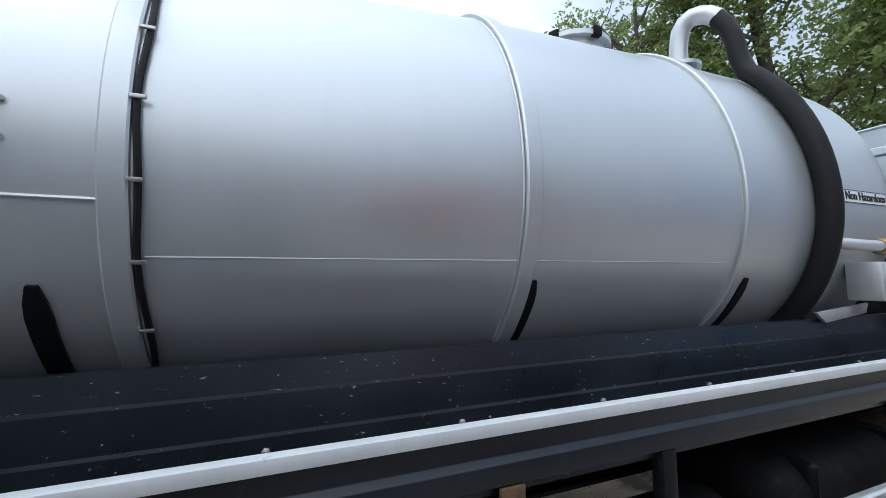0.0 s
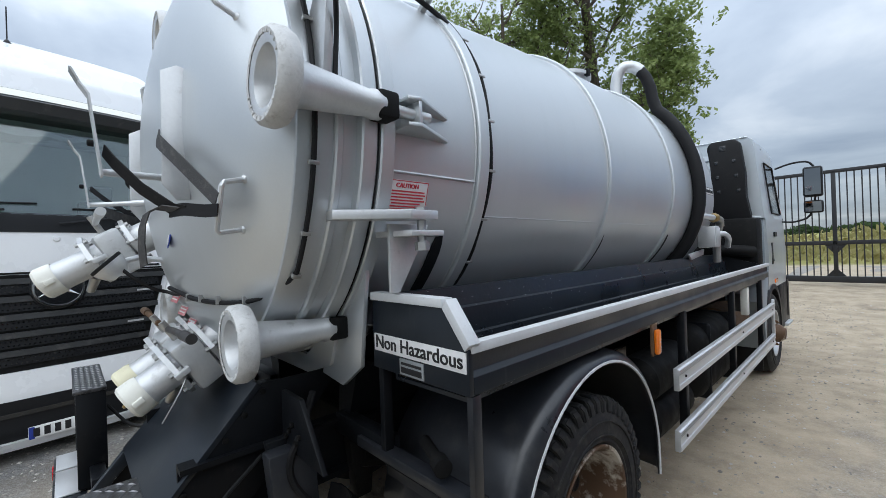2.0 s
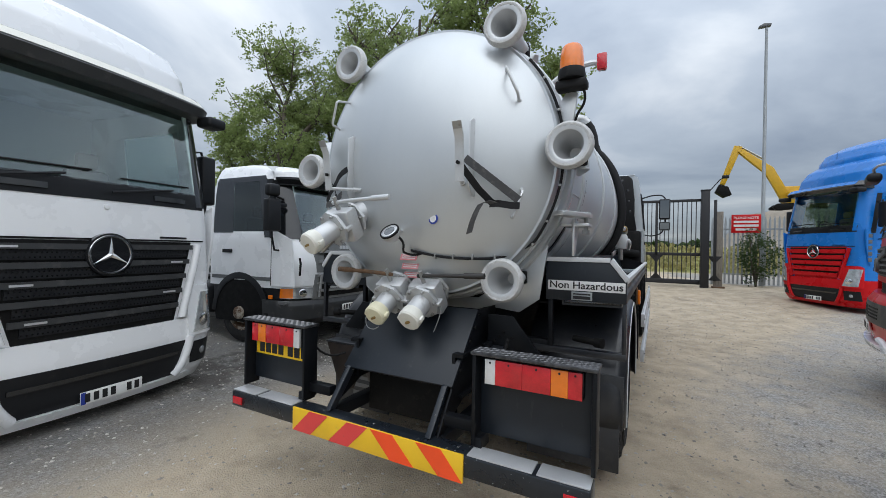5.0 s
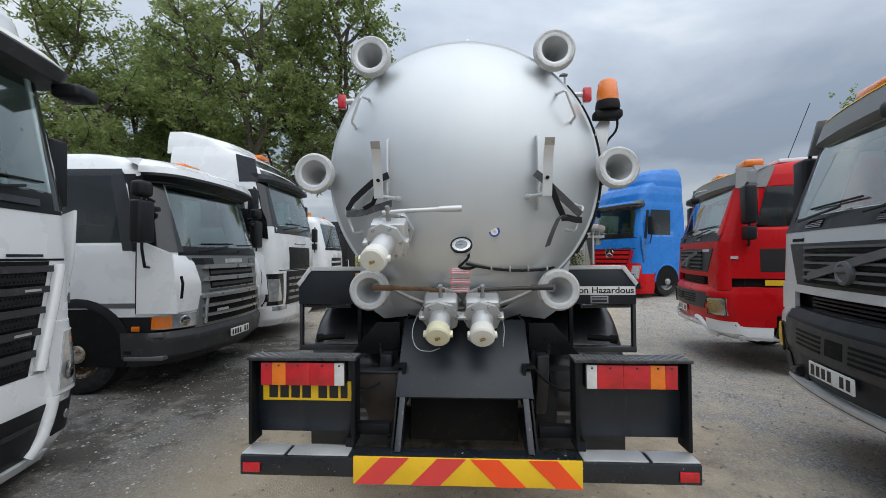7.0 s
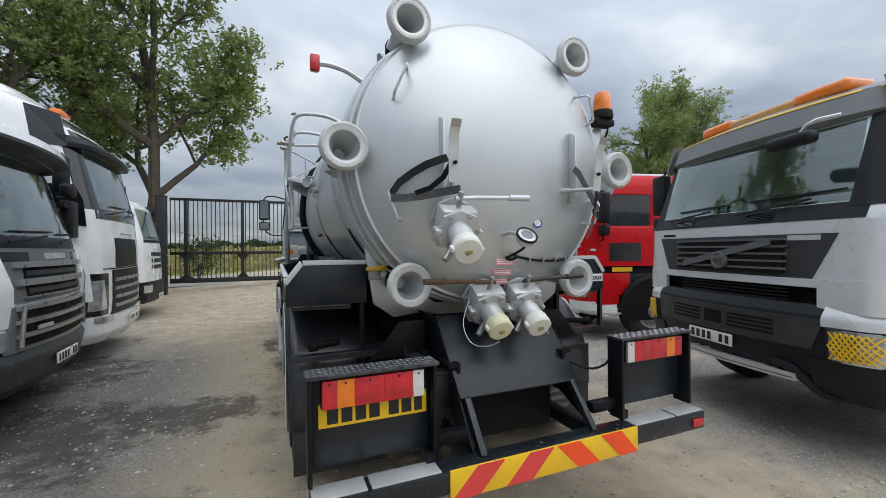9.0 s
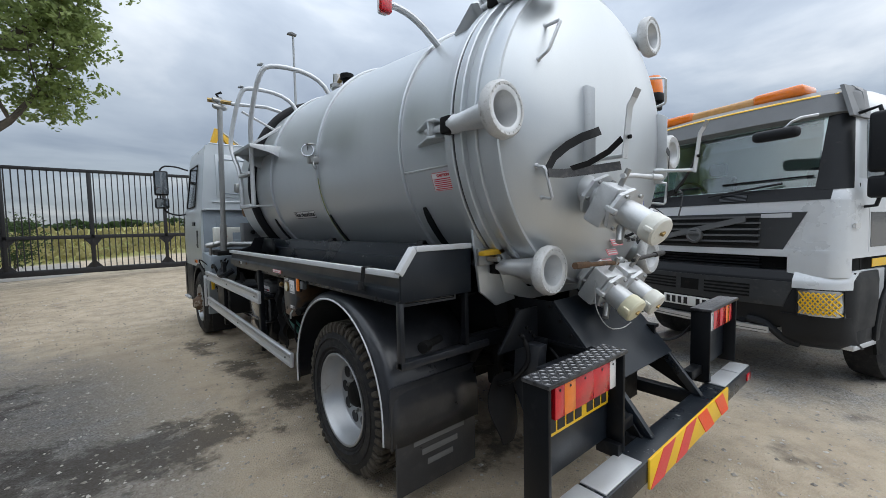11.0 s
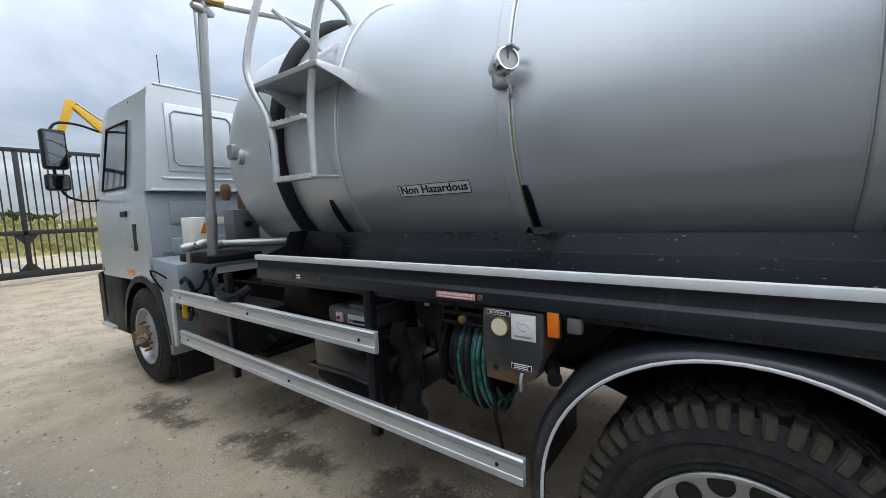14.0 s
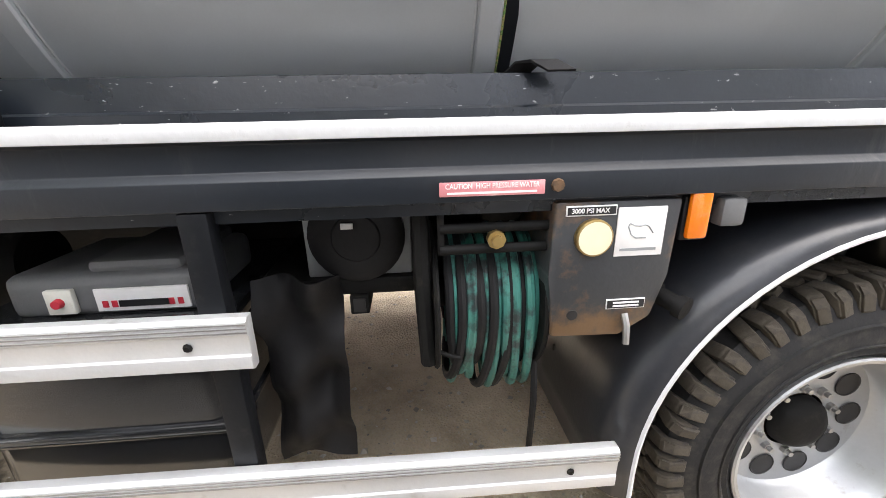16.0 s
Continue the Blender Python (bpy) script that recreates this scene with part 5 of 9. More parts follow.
for i in range(8):
    part("cable_tie", Shape().box(-0.006, 0.006, -0.022, 0.016, -0.004, 0.004, 0.002, Matrix.Translation(on_tank(1.492, 46 - 13.5 * i, 0.022)) @ Euler((0, radians(90 - 46 + 13.5 * i), 0)).to_matrix().to_4x4()), STEEL, tank)
part("cable", Shape().tube([(0.52, 0.98, 3.02), (0.62, 1.10, 2.98), (0.66, 1.25, 2.95), (0.70, 1.40, 2.88), (0.73, 1.44, 2.83)], 0.012, 8, 1), RUBBER, tank)

# ladder with its small platform
ladder = part("ladder_rail", Shape().tube([(-1.15, 4.33, 1.955), (-1.15, 4.33, 2.34), (-1.20, 4.50, 2.62), (-1.20, 4.50, 2.80), (-1.12, 4.36, 3.26), (-1.04, 4.32, 3.36), (-0.60, 4.22, 3.30), (-0.46, 4.18, 3.02)], 0.024, 10, 2), CAST, tanker, "bent silver tube ladder")
part("ladder_rail", Shape().tube([(-1.13, 3.95, 1.955), (-1.13, 3.95, 2.38), (-1.16, 3.84, 2.64), (-1.17, 3.78, 2.86), (-1.14, 3.56, 3.24), (-1.05, 3.49, 3.36), (-0.60, 3.36, 3.30), (-0.42, 3.34, 3.02)], 0.024, 10, 2), CAST, ladder)
for x0, y0 in ((-1.12, 4.36), (-1.14, 3.56)):
    part("tube_cap", Shape().lathe([(-0.012, 0.012), (0, 0.034), (0.010, 0.030), (0.014, 0.0)], (x0 + 0.02, y0 - 0.02, 3.345), (-0.4, 0.1, 0.9), 12, False), GALV, ladder)
for z in (1.955, 2.315):
    part("rung", Shape().box(-1.175, -1.105, 3.95, 4.34, z - 0.015, z + 0.015, 0.004), CAST, ladder)
    for k in range(7):
        part("rung_tooth", Shape().box(-1.176, -1.104, 3.985 + 0.05 * k, 4.0 + 0.05 * k, z + 0.015, z + 0.022, 0.001), CAST, ladder)
part("stay", Shape().tube([(-1.13, 3.95, 1.955), (-0.89, 3.98, 1.965)], 0.012, 6), CAST, ladder)
part("stay", Shape().tube([(-1.12, 4.28, 3.05), (-0.70, 4.25, 2.85)], 0.014, 6), CAST, ladder)
pf = part("platform", Shape().prism([(-1.19, 2.605), (-0.84, 2.605), (-0.84, 2.57), (-1.19, 2.57)], "y", 3.79, 4.49, 0.004), GALV, ladder, "worn slotted plate step")
for i in range(3):
    for j in range(6):
        part("anti_slip_rib", Shape().box(-1.15 + 0.105 * i, -1.07 + 0.105 * i, 3.84 + 0.105 * j, 3.865 + 0.105 * j, 2.605, 2.612, 0.002), WORNCHECK, pf)
part("platform_lip", Shape().prism([(3.74, 2.60), (4.49, 2.60), (4.49, 2.50), (3.86, 2.50), (3.73, 2.455)], "x", -0.865, -0.85, 0.003), CAST, ladder)
part("platform_lip", Shape().prism([(-1.19, 2.60), (-0.85, 2.60), (-0.85, 2.465), (-1.0, 2.53), (-1.19, 2.565)], "y", 3.775, 3.788, 0.003), CAST, ladder)
part("gusset", Shape().prism([(-1.17, 2.565), (-0.85, 2.565), (-0.85, 2.39)], "y", 4.38, 4.39, 0.002), CAST, ladder)
part("gusset", Shape().prism([(-1.16, 2.61), (-1.12, 2.61), (-0.70, 2.90), (-0.72, 2.93)], "y", 4.10, 4.12, 0.002), CAST, ladder)

# ---- side trays ----
WETFLOOR = surface("wet_rusty_tray_floor", (0.035, 0.028, 0.020), 0.16, 0.0, 0.5, 5, 60, 0.2, (0.11, 0.095, 0.07), (0.52, 0.66), stretch=(1, 0.3, 1))
for side in (1, -1):
    y1 = 6.05 if side > 0 else 4.45

    def xz(pts):
        return [(x * side, z) for x, z in pts]
    tray = part("side_tray", Shape().prism(xz([(1.236, 1.445), (1.236, 1.290), (0.895, 1.282), (0.885, 1.37), (0.868, 1.376), (0.856, 1.485), (0.838, 1.492), (0.822, 1.578), (0.800, 1.582), (0.60, 1.545), (0.60, 1.535), (0.800, 1.570), (0.826, 1.484), (0.845, 1.476), (0.857, 1.366), (0.872, 1.36), (0.88, 1.27), (1.25, 1.275), (1.25, 1.445)]), "y", 0.96, y1), CHIPPED, tanker, "dark painted steel side tray, chipped and wet")
    part("tray_floor", Shape().prism(xz([(0.897, 1.286), (1.234, 1.292), (1.234, 1.296), (0.897, 1.290)]), "y", 0.965, y1 - 0.01), WETFLOOR, tray, "wet rusty brown tray floor")
    part("tray_skirt", Shape().prism(xz([(1.250, 1.446), (1.278, 1.446), (1.278, 1.432), (1.264, 1.425), (1.264, 1.374), (1.280, 1.359), (1.280, 1.306), (1.250, 1.300)]), "y", 0.955, y1, 0.002), SKIRT, tray, "dark grey pressed steel skirt")
    part("tray_trim", Shape().prism(xz([(1.250, 1.447), (1.250, 1.464), (1.286, 1.464), (1.286, 1.432), (1.280, 1.432), (1.280, 1.447)]), "y", 0.945, y1, 0.002), TRIM, tray, "white edge trim")
    part("end_plate", Shape().prism(xz([(0.775, 1.568), (1.185, 1.568), (1.279, 1.445), (1.279, 1.304), (0.775, 1.304)]), "y", 0.935, 0.955, 0.002), SKIRT, tray, "dark grey tray end plate")
    part("end_trim", Shape().prism(xz([(0.775, 1.562), (1.178, 1.562), (1.178, 1.592), (0.775, 1.592)]), "y", 0.925, 0.975, 0.003), TRIM, tray)
    part("end_trim", Shape().prism(xz([(1.178, 1.562), (1.196, 1.592), (1.294, 1.462), (1.272, 1.440)]), "y", 0.925, 0.975, 0.003), TRIM, tray)
    if side > 0:
        part("tray_end", Shape().prism(xz([(0.80, 1.57), (0.92, 1.53), (1.25, 1.44), (1.25, 1.30), (0.80, 1.30)]), "y", y1, y1 + 0.01), BLACK, tray)
    else:
        part("tray_end", Shape().prism(xz([(0.80, 1.60), (1.0, 1.60), (1.05, 1.50), (1.26, 1.44), (1.26, 1.30), (0.80, 1.30)]), "y", y1, y1 + 0.012), BLACK, tray)
        part("upstand", Shape().prism([(3.98, 1.50), (4.05, 1.585), (4.33, 1.60), (4.44, 1.46), (4.44, 1.42), (3.98, 1.42)], "x", -0.93, -0.90, 0.006), BLACK, tray)
    for k in range(9 if side > 0 else 6):
        y = 1.2 + 0.62 * k
        part("bolt", Shape().lathe([(0, 0.013), (0.012, 0.013), (0.016, 0.007)], (0.885 * side, y, 1.33), (side, 0, 0.1), 6), STEEL, tray)
    # sign on the end plates' offside only
    if side > 0:
        sg = part("hazard_sign", Shape().box(0.79, 1.272, 0.930, 0.935, 1.372, 1.436, 0.001), LABELW, tray, "white sign reading Non Hazardous")
        letters("Non Hazardous", 0.066, facing((1.031, 0.929, 1.406), (1, 0, 0), (0, 0, 1)), "lettering", INK, sg, "", 0.455)
        mk = part("maker_label", Shape().box(0.945, 1.075, 0.930, 0.935, 1.310, 1.366, 0.001), GALV, tray, "silver maker's label with dark bars")
        part("lettering_bar", Shape().box(0.955, 1.065, 0.928, 0.930, 1.318, 1.338), INK, mk)
        part("lettering_bar", Shape().box(0.955, 1.065, 0.928, 0.930, 1.346, 1.355), INK, mk)
# straps over the nearside tray
part("buckle_strap", Shape().ribbon([(-1.228, 1.272, 1.38), (-1.230, 1.275, 1.455), (-1.245, 1.28, 1.472), (-1.292, 1.29, 1.468), (-1.296, 1.305, 1.36)], (0, 1, 0), 0.036, 0.005), RUBBER, tanker, "black webbing strap with steel buckle")
part("rubber_flap", Shape().ribbon([(-0.80, 1.34, 1.575), (-0.83, 1.325, 1.602), (-0.87, 1.30, 1.597), (-0.92, 1.26, 1.55)], (0.1, 1, 0), 0.075, 0.006), RUBBER, tanker, "curled black rubber flap")
part("buckle", Shape().box(-1.306, -1.297, 1.272, 1.338, 1.335, 1.385, 0.004), PLASTIC, tanker)
part("rubber_flap", Shape().ribbon([(-0.80, 2.66, 1.575), (-0.83, 2.63, 1.605), (-0.87, 2.60, 1.605), (-0.91, 2.56, 1.575)], (0.1, 1, 0), 0.075, 0.006), RUBBER, tanker, "curled black rubber flap")
plab = part("warning_label", Shape().box(-1.2835, -1.2805, 2.717, 2.925, 1.318, 1.346, 0.001), PINK, tanker, "faded red pressure warning label")
letters("CAUTION  HIGH PRESSURE WATER", 0.014, facing((-1.2838, 2.821, 1.3375), (0, -1, 0), (0, 0, 1)), "lettering", LABELW, plab, "", 0.185, 0.0008)
part("lettering_bar", Shape().box(-1.2843, -1.2835, 2.733, 2.910, 1.3225, 1.3265), LABELW, plab)
part("bolt_head", Shape().lathe([(0, 0.014), (0.008, 0.012)], (-1.281, 2.691, 1.334), (-1, 0, 0), 8), RUST, tanker)


# ---- wheels ----
def wheel(parent, at, side, tyre_r, width, rim_r, rimmat, dished, tread=True, lugmat=None):
    """side: +1 if its outer face looks to +x."""
    x = at[0]
    o = Vector((side, 0, 0))
    w = part("wheel", Shape().lathe([(-width, rim_r * 0.98), (-width - 0.012, rim_r + 0.05), (-width - 0.012, tyre_r - 0.09), (-width + 0.02, tyre_r - 0.02), (-width * 0.5, tyre_r - 0.012), (-0.03, tyre_r - 0.018), (-0.008, tyre_r - 0.045), (0.010, tyre_r - 0.09), (0.016, tyre_r - 0.14), (0.014, tyre_r - 0.17), (0.004, rim_r + 0.035), (0.008, rim_r + 0.022), (-0.01, rim_r), (-0.06, rim_r * 0.97)], at, o, 72, False), TYRE, parent, "black tyre on a steel wheel")
    for r in (tyre_r - 0.105, tyre_r - 0.165):
        part("sidewall_ring", Shape().lathe([(0.010, r - 0.004), (0.0195, r - 0.002), (0.0195, r + 0.002), (0.010, r + 0.004)], at, o, 64, False), TYRE, w)
    dd = (0.205 if side > 0 else 0.135) if dished else 0.06
    part("rim", Shape().lathe([(-0.012, rim_r + 0.002), (0.006, rim_r + 0.006), (0.010, rim_r), (0.006, rim_r - 0.012), (-0.02, rim_r - 0.020), (-0.04, rim_r - 0.030), (-dd + 0.02, rim_r - 0.036), (-dd, rim_r - 0.052), (-dd - 0.003 if dished else -dd + 0.05, 0.15), (-dd + (0.004 if dished else 0.075), 0.10)], at, o, 56, False), rimmat, w, "painted steel wheel rim")
    hub = [(-dd, 0.092), (-dd + 0.03, 0.088), (-dd + 0.05, 0.070), (-dd + 0.055, 0.05), (-dd + 0.06, 0.0)] if dished else [(-0.04, 0.12), (0.05, 0.115), (0.09, 0.08), (0.11, 0.07), (0.115, 0.0)]
    part("hub", Shape().lathe(hub, at, o, 24, False), SOOTSHADE if dished else RUSTY, w, "dark muddy hub" if dished else "")
    u, k = Vector((0, 1, 0)), Vector((0, 0, 1))
    for i in range(10):
        a = 2 * math.pi * (i + 0.5) / 10
        q = Vector(at) + (u * math.cos(a) + k * math.sin(a)) * (0.122 if dished else 0.150) + o * (-dd - 0.005 if dished else 0.0)
        part("wheel_nut", Shape().lathe([(0, 0.015), (0.022, 0.015), (0.022, 0.010), (0.036, 0.009)], q, o, 6), RUST if not dished else STEEL, w)
        if dished:
            a = 2 * math.pi * i / 10
            q = Vector(at) + (u * math.cos(a) + k * math.sin(a)) * 0.196 + o * (-dd)
            part("hand_hole", Shape().lathe([(0, 0.043), (0.003, 0.042), (0.004, 0.040), (0.0015, 0.038), (0.0015, 0.0)], q, o, 18, False), INK, w, "dark hand hole in the wheel disc")
    if tread:
        # chunky shoulder blocks that wrap over onto the sidewall, and closed blocks across the crown
        sh_ = Shape()
        for lo, hi, y0, y1 in ((-0.085, -0.004, -0.021, 0.019), (-0.012, 0.004, -0.016, 0.013)):
            sh_.prism([(lo, -0.014), (lo, 0.014), (hi - 0.022, 0.015), (hi, -0.006), (hi + 0.006, -0.050), (hi - 0.004, -0.060)], "y", y0, y1, 0.004)
        lug = mesh_of(sh_, "tread_block", lugmat or MUD)
        mid = mesh_of(Shape().box(-0.05, 0.05, -0.022, 0.022, -0.012, 0.014, 0.006, None, 1), "tread_block", lugmat or MUD)
        n = 52
        for row, dx, ph in ((0, 0.0, 0.0), (1, -width, 0.5), (2, -width * 0.5, 0.25)):
            for i in range(n):
                a = 2 * math.pi * (i + ph) / n
                q = Vector(at) + o * dx + (u * math.cos(a) + k * math.sin(a)) * (tyre_r - 0.012)
                if q.z < tyre_r * 0.12:
                    continue
                b = new("tread_block", mid if row == 2 else lug)
                b.parent = w
                flip = 1 if (side > 0) != (row == 1) else -1
                b.matrix_basis = Matrix.Translation(q) @ Euler((a - math.pi / 2, 0, 0)).to_matrix().to_4x4() @ pose(0, 0, 0, 0, 0, 24 if row == 2 else (180 if flip < 0 else 0) + 12 * math.sin(i * 2.4))
    return w


RY, FY = 1.80, 6.84
for side in (1, -1):
    wheel(tanker, (1.225 * side, RY - 0.02, 0.515), side, 0.528, 0.28, 0.312, RIM if side < 0 else RUSTY, True, True, MUD if side < 0 else TYRE)
    wheel(tanker, (0.895 * side, RY - 0.02, 0.515), side, 0.528, 0.28, 0.300, RUSTY, True, False)
    wheel(tanker, (1.22 * side, FY, 0.515), side, 0.525, 0.29, 0.295, RIM, False, False)
part("rear_axle", Shape().lathe([(-0.9, 0.07), (-0.25, 0.08), (-0.15, 0.19), (0.15, 0.19), (0.25, 0.08), (0.9, 0.07)], (0, RY, 0.530), (1, 0, 0), 20), SOOTSHADE, tanker)
part("front_axle", Shape().box(-0.95, 0.95, FY - 0.06, FY + 0.06, 0.40, 0.52, 0.02), SOOTSHADE, tanker)

# mudguards over the rear wheels: smooth black plastic with a rounded shoulder and a white edge line
GZ = 0.575
for side in (1, -1):
    arc = [(math.cos(math.pi * i / 32), math.sin(math.pi * i / 32), 0.0) for i in range(33)]
    arc = [(1.0, 0.0, -0.10)] + arc + [(-1.0, 0.0, -0.12)]
    wide = [(0.60, 0.684), (0.80, 0.684), (1.10, 0.684), (1.16, 0.683), (1.20, 0.680), (1.235, 0.673), (1.262, 0.660), (1.274, 0.648), (1.276, 0.640), (1.268, 0.634)]

    def arch_at(i, k):
        c, s, drop = arc[int(i)]
        x, r = wide[int(k)]
        r += 0.034 * abs(c) * max(0.0, min(1.0, (r - 0.641) / 0.03))
        return (x * side, RY - 0.009 + c * r, GZ + s * r + drop)
    mg = Shape()
    mg.sheet(arch_at, list(range(len(arc))), list(range(len(wide))))
    guard = part("mudguard", mg, GUARD, tanker, "rounded black mudguard with a white edge line", 60)
    md = guard.modifiers.new("thickness", "SOLIDIFY")
    md.thickness, md.offset = 0.008, 0
    part("edge_line", Shape().tube([(1.278 * side, RY - 0.009 + c * 0.641, GZ + s * 0.641 + d) for c, s, d in arc], 0.007, 6), TRIM, guard, "thin white edge line")
    part("back_panel", Shape().box(min(0.60 * side, 1.262 * side), max(0.60 * side, 1.262 * side), RY - 0.705, RY - 0.692, 0.44, 0.80, 0.003), GUARD, guard)
    flap = part("mudflap", Shape().box(min(0.62 * side, 1.24 * side), max(0.62 * side, 1.24 * side), RY - 0.72, RY - 0.707, 0.16, 0.48, 0.003), GUARD, guard, "black rubber mudflap with worn lettering")
    for k, w in enumerate((0.20, 0.14, 0.10)):
        part("lettering_bar", Shape().box((0.92 - w) * side if side > 0 else (0.92 + w) * side, (0.92 + w) * side if side > 0 else (0.92 - w) * side, RY - 0.7215, RY - 0.720, 0.42 - 0.07 * k, 0.455 - 0.07 * k), GREYPLASTIC, flap)
    part("clip_bolt", Shape().lathe([(0, 0.02), (0.006, 0.016)], (1.12 * side, RY - 0.706, 0.66), (0, -1, 0), 10), BRASS, guard)
    # angle-iron frame that carries the tray behind the wheel
    fr = part("tray_frame", Shape().box(min(1.255 * side, 1.28 * side), max(1.255 * side, 1.28 * side), 0.945, 0.985, 0.95, 1.302, 0.003), GUARD, tanker, "black angle-iron support frame")
    part("upright", Shape().box(min(0.79 * side, 0.82 * side), max(0.79 * side, 0.82 * side), 0.945, 0.985, 0.95, 1.302, 0.003), BLACK, fr)
    part("cross_bar", Shape().box(min(0.62 * side, 1.28 * side), max(0.62 * side, 1.28 * side), 0.94, 1.0, 0.945, 0.985, 0.003), GUARD, fr)
    part("shelf", Shape().box(min(0.80 * side, 1.26 * side), max(0.80 * side, 1.26 * side), 0.96, 1.03, 0.950, 0.965, 0.003), BLACK, fr)
    part("chassis_arm", Shape().box(min(0.40 * side, 0.80 * side), max(0.40 * side, 0.80 * side), 0.96, 1.03, 0.93, 1.02, 0.006), BLACK, fr)
    part("hose_stub", Shape().lathe([(0, 0.022), (0.16, 0.022), (0.16, 0.032), (0.21, 0.032), (0.215, 0.0)], (0.95 * side, 1.03, 1.04), (side * 0.9, -0.4, 0), 12, False), SOOTSHADE, fr)

# ---- chassis ----
for side in (1, -1):
    part("chassis_rail", Shape().prism([(0.36 * side, 0.74), (0.43 * side, 0.74), (0.43 * side, 0.76), (0.38 * side, 0.76), (0.38 * side, 0.98), (0.43 * side, 0.98), (0.43 * side, 1.0), (0.36 * side, 1.0)], "y", 0.35, 8.3), BLACK, tanker, "black steel chassis rail")
    part("tank_bearer", Shape().prism([(0.36 * side, 1.0), (0.46 * side, 1.0), (0.60 * side, 1.42), (0.40 * side, 1.36)], "y", 1.0, 5.2), BLACK, tanker)
    part("leaf_spring", Shape().tube([(0.46 * side, RY - 0.75, 0.80), (0.46 * side, RY - 0.35, 0.67), (0.46 * side, RY, 0.63), (0.46 * side, RY + 0.35, 0.67), (0.46 * side, RY + 0.75, 0.80)], 0.045, 8, 1), SOOTSHADE, tanker)
    part("shackle", Shape().prism([(RY - 0.82, 0.98), (RY - 0.66, 0.98), (RY - 0.70, 0.62), (RY - 0.78, 0.62)], "x", 0.44 * side - 0.03, 0.44 * side + 0.03, 0.01), SOOTSHADE, tanker)
for y in (0.55, 1.1, 2.6, 3.6, 4.6, 5.6):
    part("cross_member", Shape().box(-0.37, 0.37, y - 0.04, y + 0.04, 0.78, 0.96, 0.01), SOOTSHADE, tanker)
part("sub_deck", Shape().box(-0.80, 0.80, 1.02, 5.3, 1.262, 1.275), SOOTSHADE, tanker)
part("gearbox", Shape().lathe([(0, 0.16), (0.3, 0.22), (0.9, 0.26), (1.4, 0.34), (2.1, 0.34)], (0, 5.4, 0.75), (0, 1, 0), 16), SOOTSHADE, tanker)
part("prop_shaft", Shape().cyl((0, 2.0, 0.58), (0, 5.4, 0.72), 0.05), SOOTSHADE, tanker)

# ---- rear end: chute, bumper, lamp boxes ----
chute = part("chute_plate", Shape().prism([(0.62, 1.238), (0.255, 0.835), (0.27, 0.822), (0.64, 1.224)], "x", -0.405, 0.41, 0.003), SKIRT, tanker, "sloping dark steel chute plate")
for side in (1, -1):
    part("chute_leg", Shape().prism([(0.30, 0.86), (0.25, 0.835), (0.06, 0.605), (0.12, 0.605), (0.30, 0.81)], "x", 0.345 * side - 0.035 * (side < 0), 0.345 * side + 0.035 * (side > 0), 0.003), CHIPPED, chute)
    part("chute_cheek", Shape().prism([(0.30, 0.86), (0.64, 1.23), (1.0, 1.23), (0.60, 0.80), (0.16, 0.60), (0.10, 0.60)], "x", 0.40 * side - 0.006, 0.40 * side + 0.006, 0.002), BLACK, chute)
part("chute_floor", Shape().box(-0.34, 0.34, 0.45, 0.48, 0.50, 0.86, 0.003), SOOTSHADE, chute)
bumper = part("rear_bumper", Shape().box(-1.21, 1.21, 0.0, 0.13, 0.495, 0.600, 0.008), CHIPPED, tanker, "black steel rear bumper with chipped edges")
board = part("chevron_board", Shape().box(-0.585, 0.610, -0.012, 0.0, 0.470, 0.612, 0.002), CHEVY, bumper, "red and yellow chevron marker board")
for k in range(4):
    w = 0.15
    for side in (-1, 1):
        c = 0.0125
        a0 = c + side * (0.0 + 0.30 * k + (0.02 if side > 0 else 0.0))
        lo, hi = -0.5825, 0.6075
        sl = 0.14 * side
        pts = [(a0, 0.611), (a0 + side * w, 0.611), (a0 + side * w + sl, 0.471), (a0 + sl, 0.471)]
        pts = [(min(hi, max(lo, x)), z) for x, z in pts]
        if abs(pts[0][0] - pts[1][0]) + abs(pts[2][0] - pts[3][0]) < 0.02:
            continue
        part("red_stripe", Shape().prism(pts, "y", -0.015, -0.012), CHEVR if side > 0 else CHEVF, board)
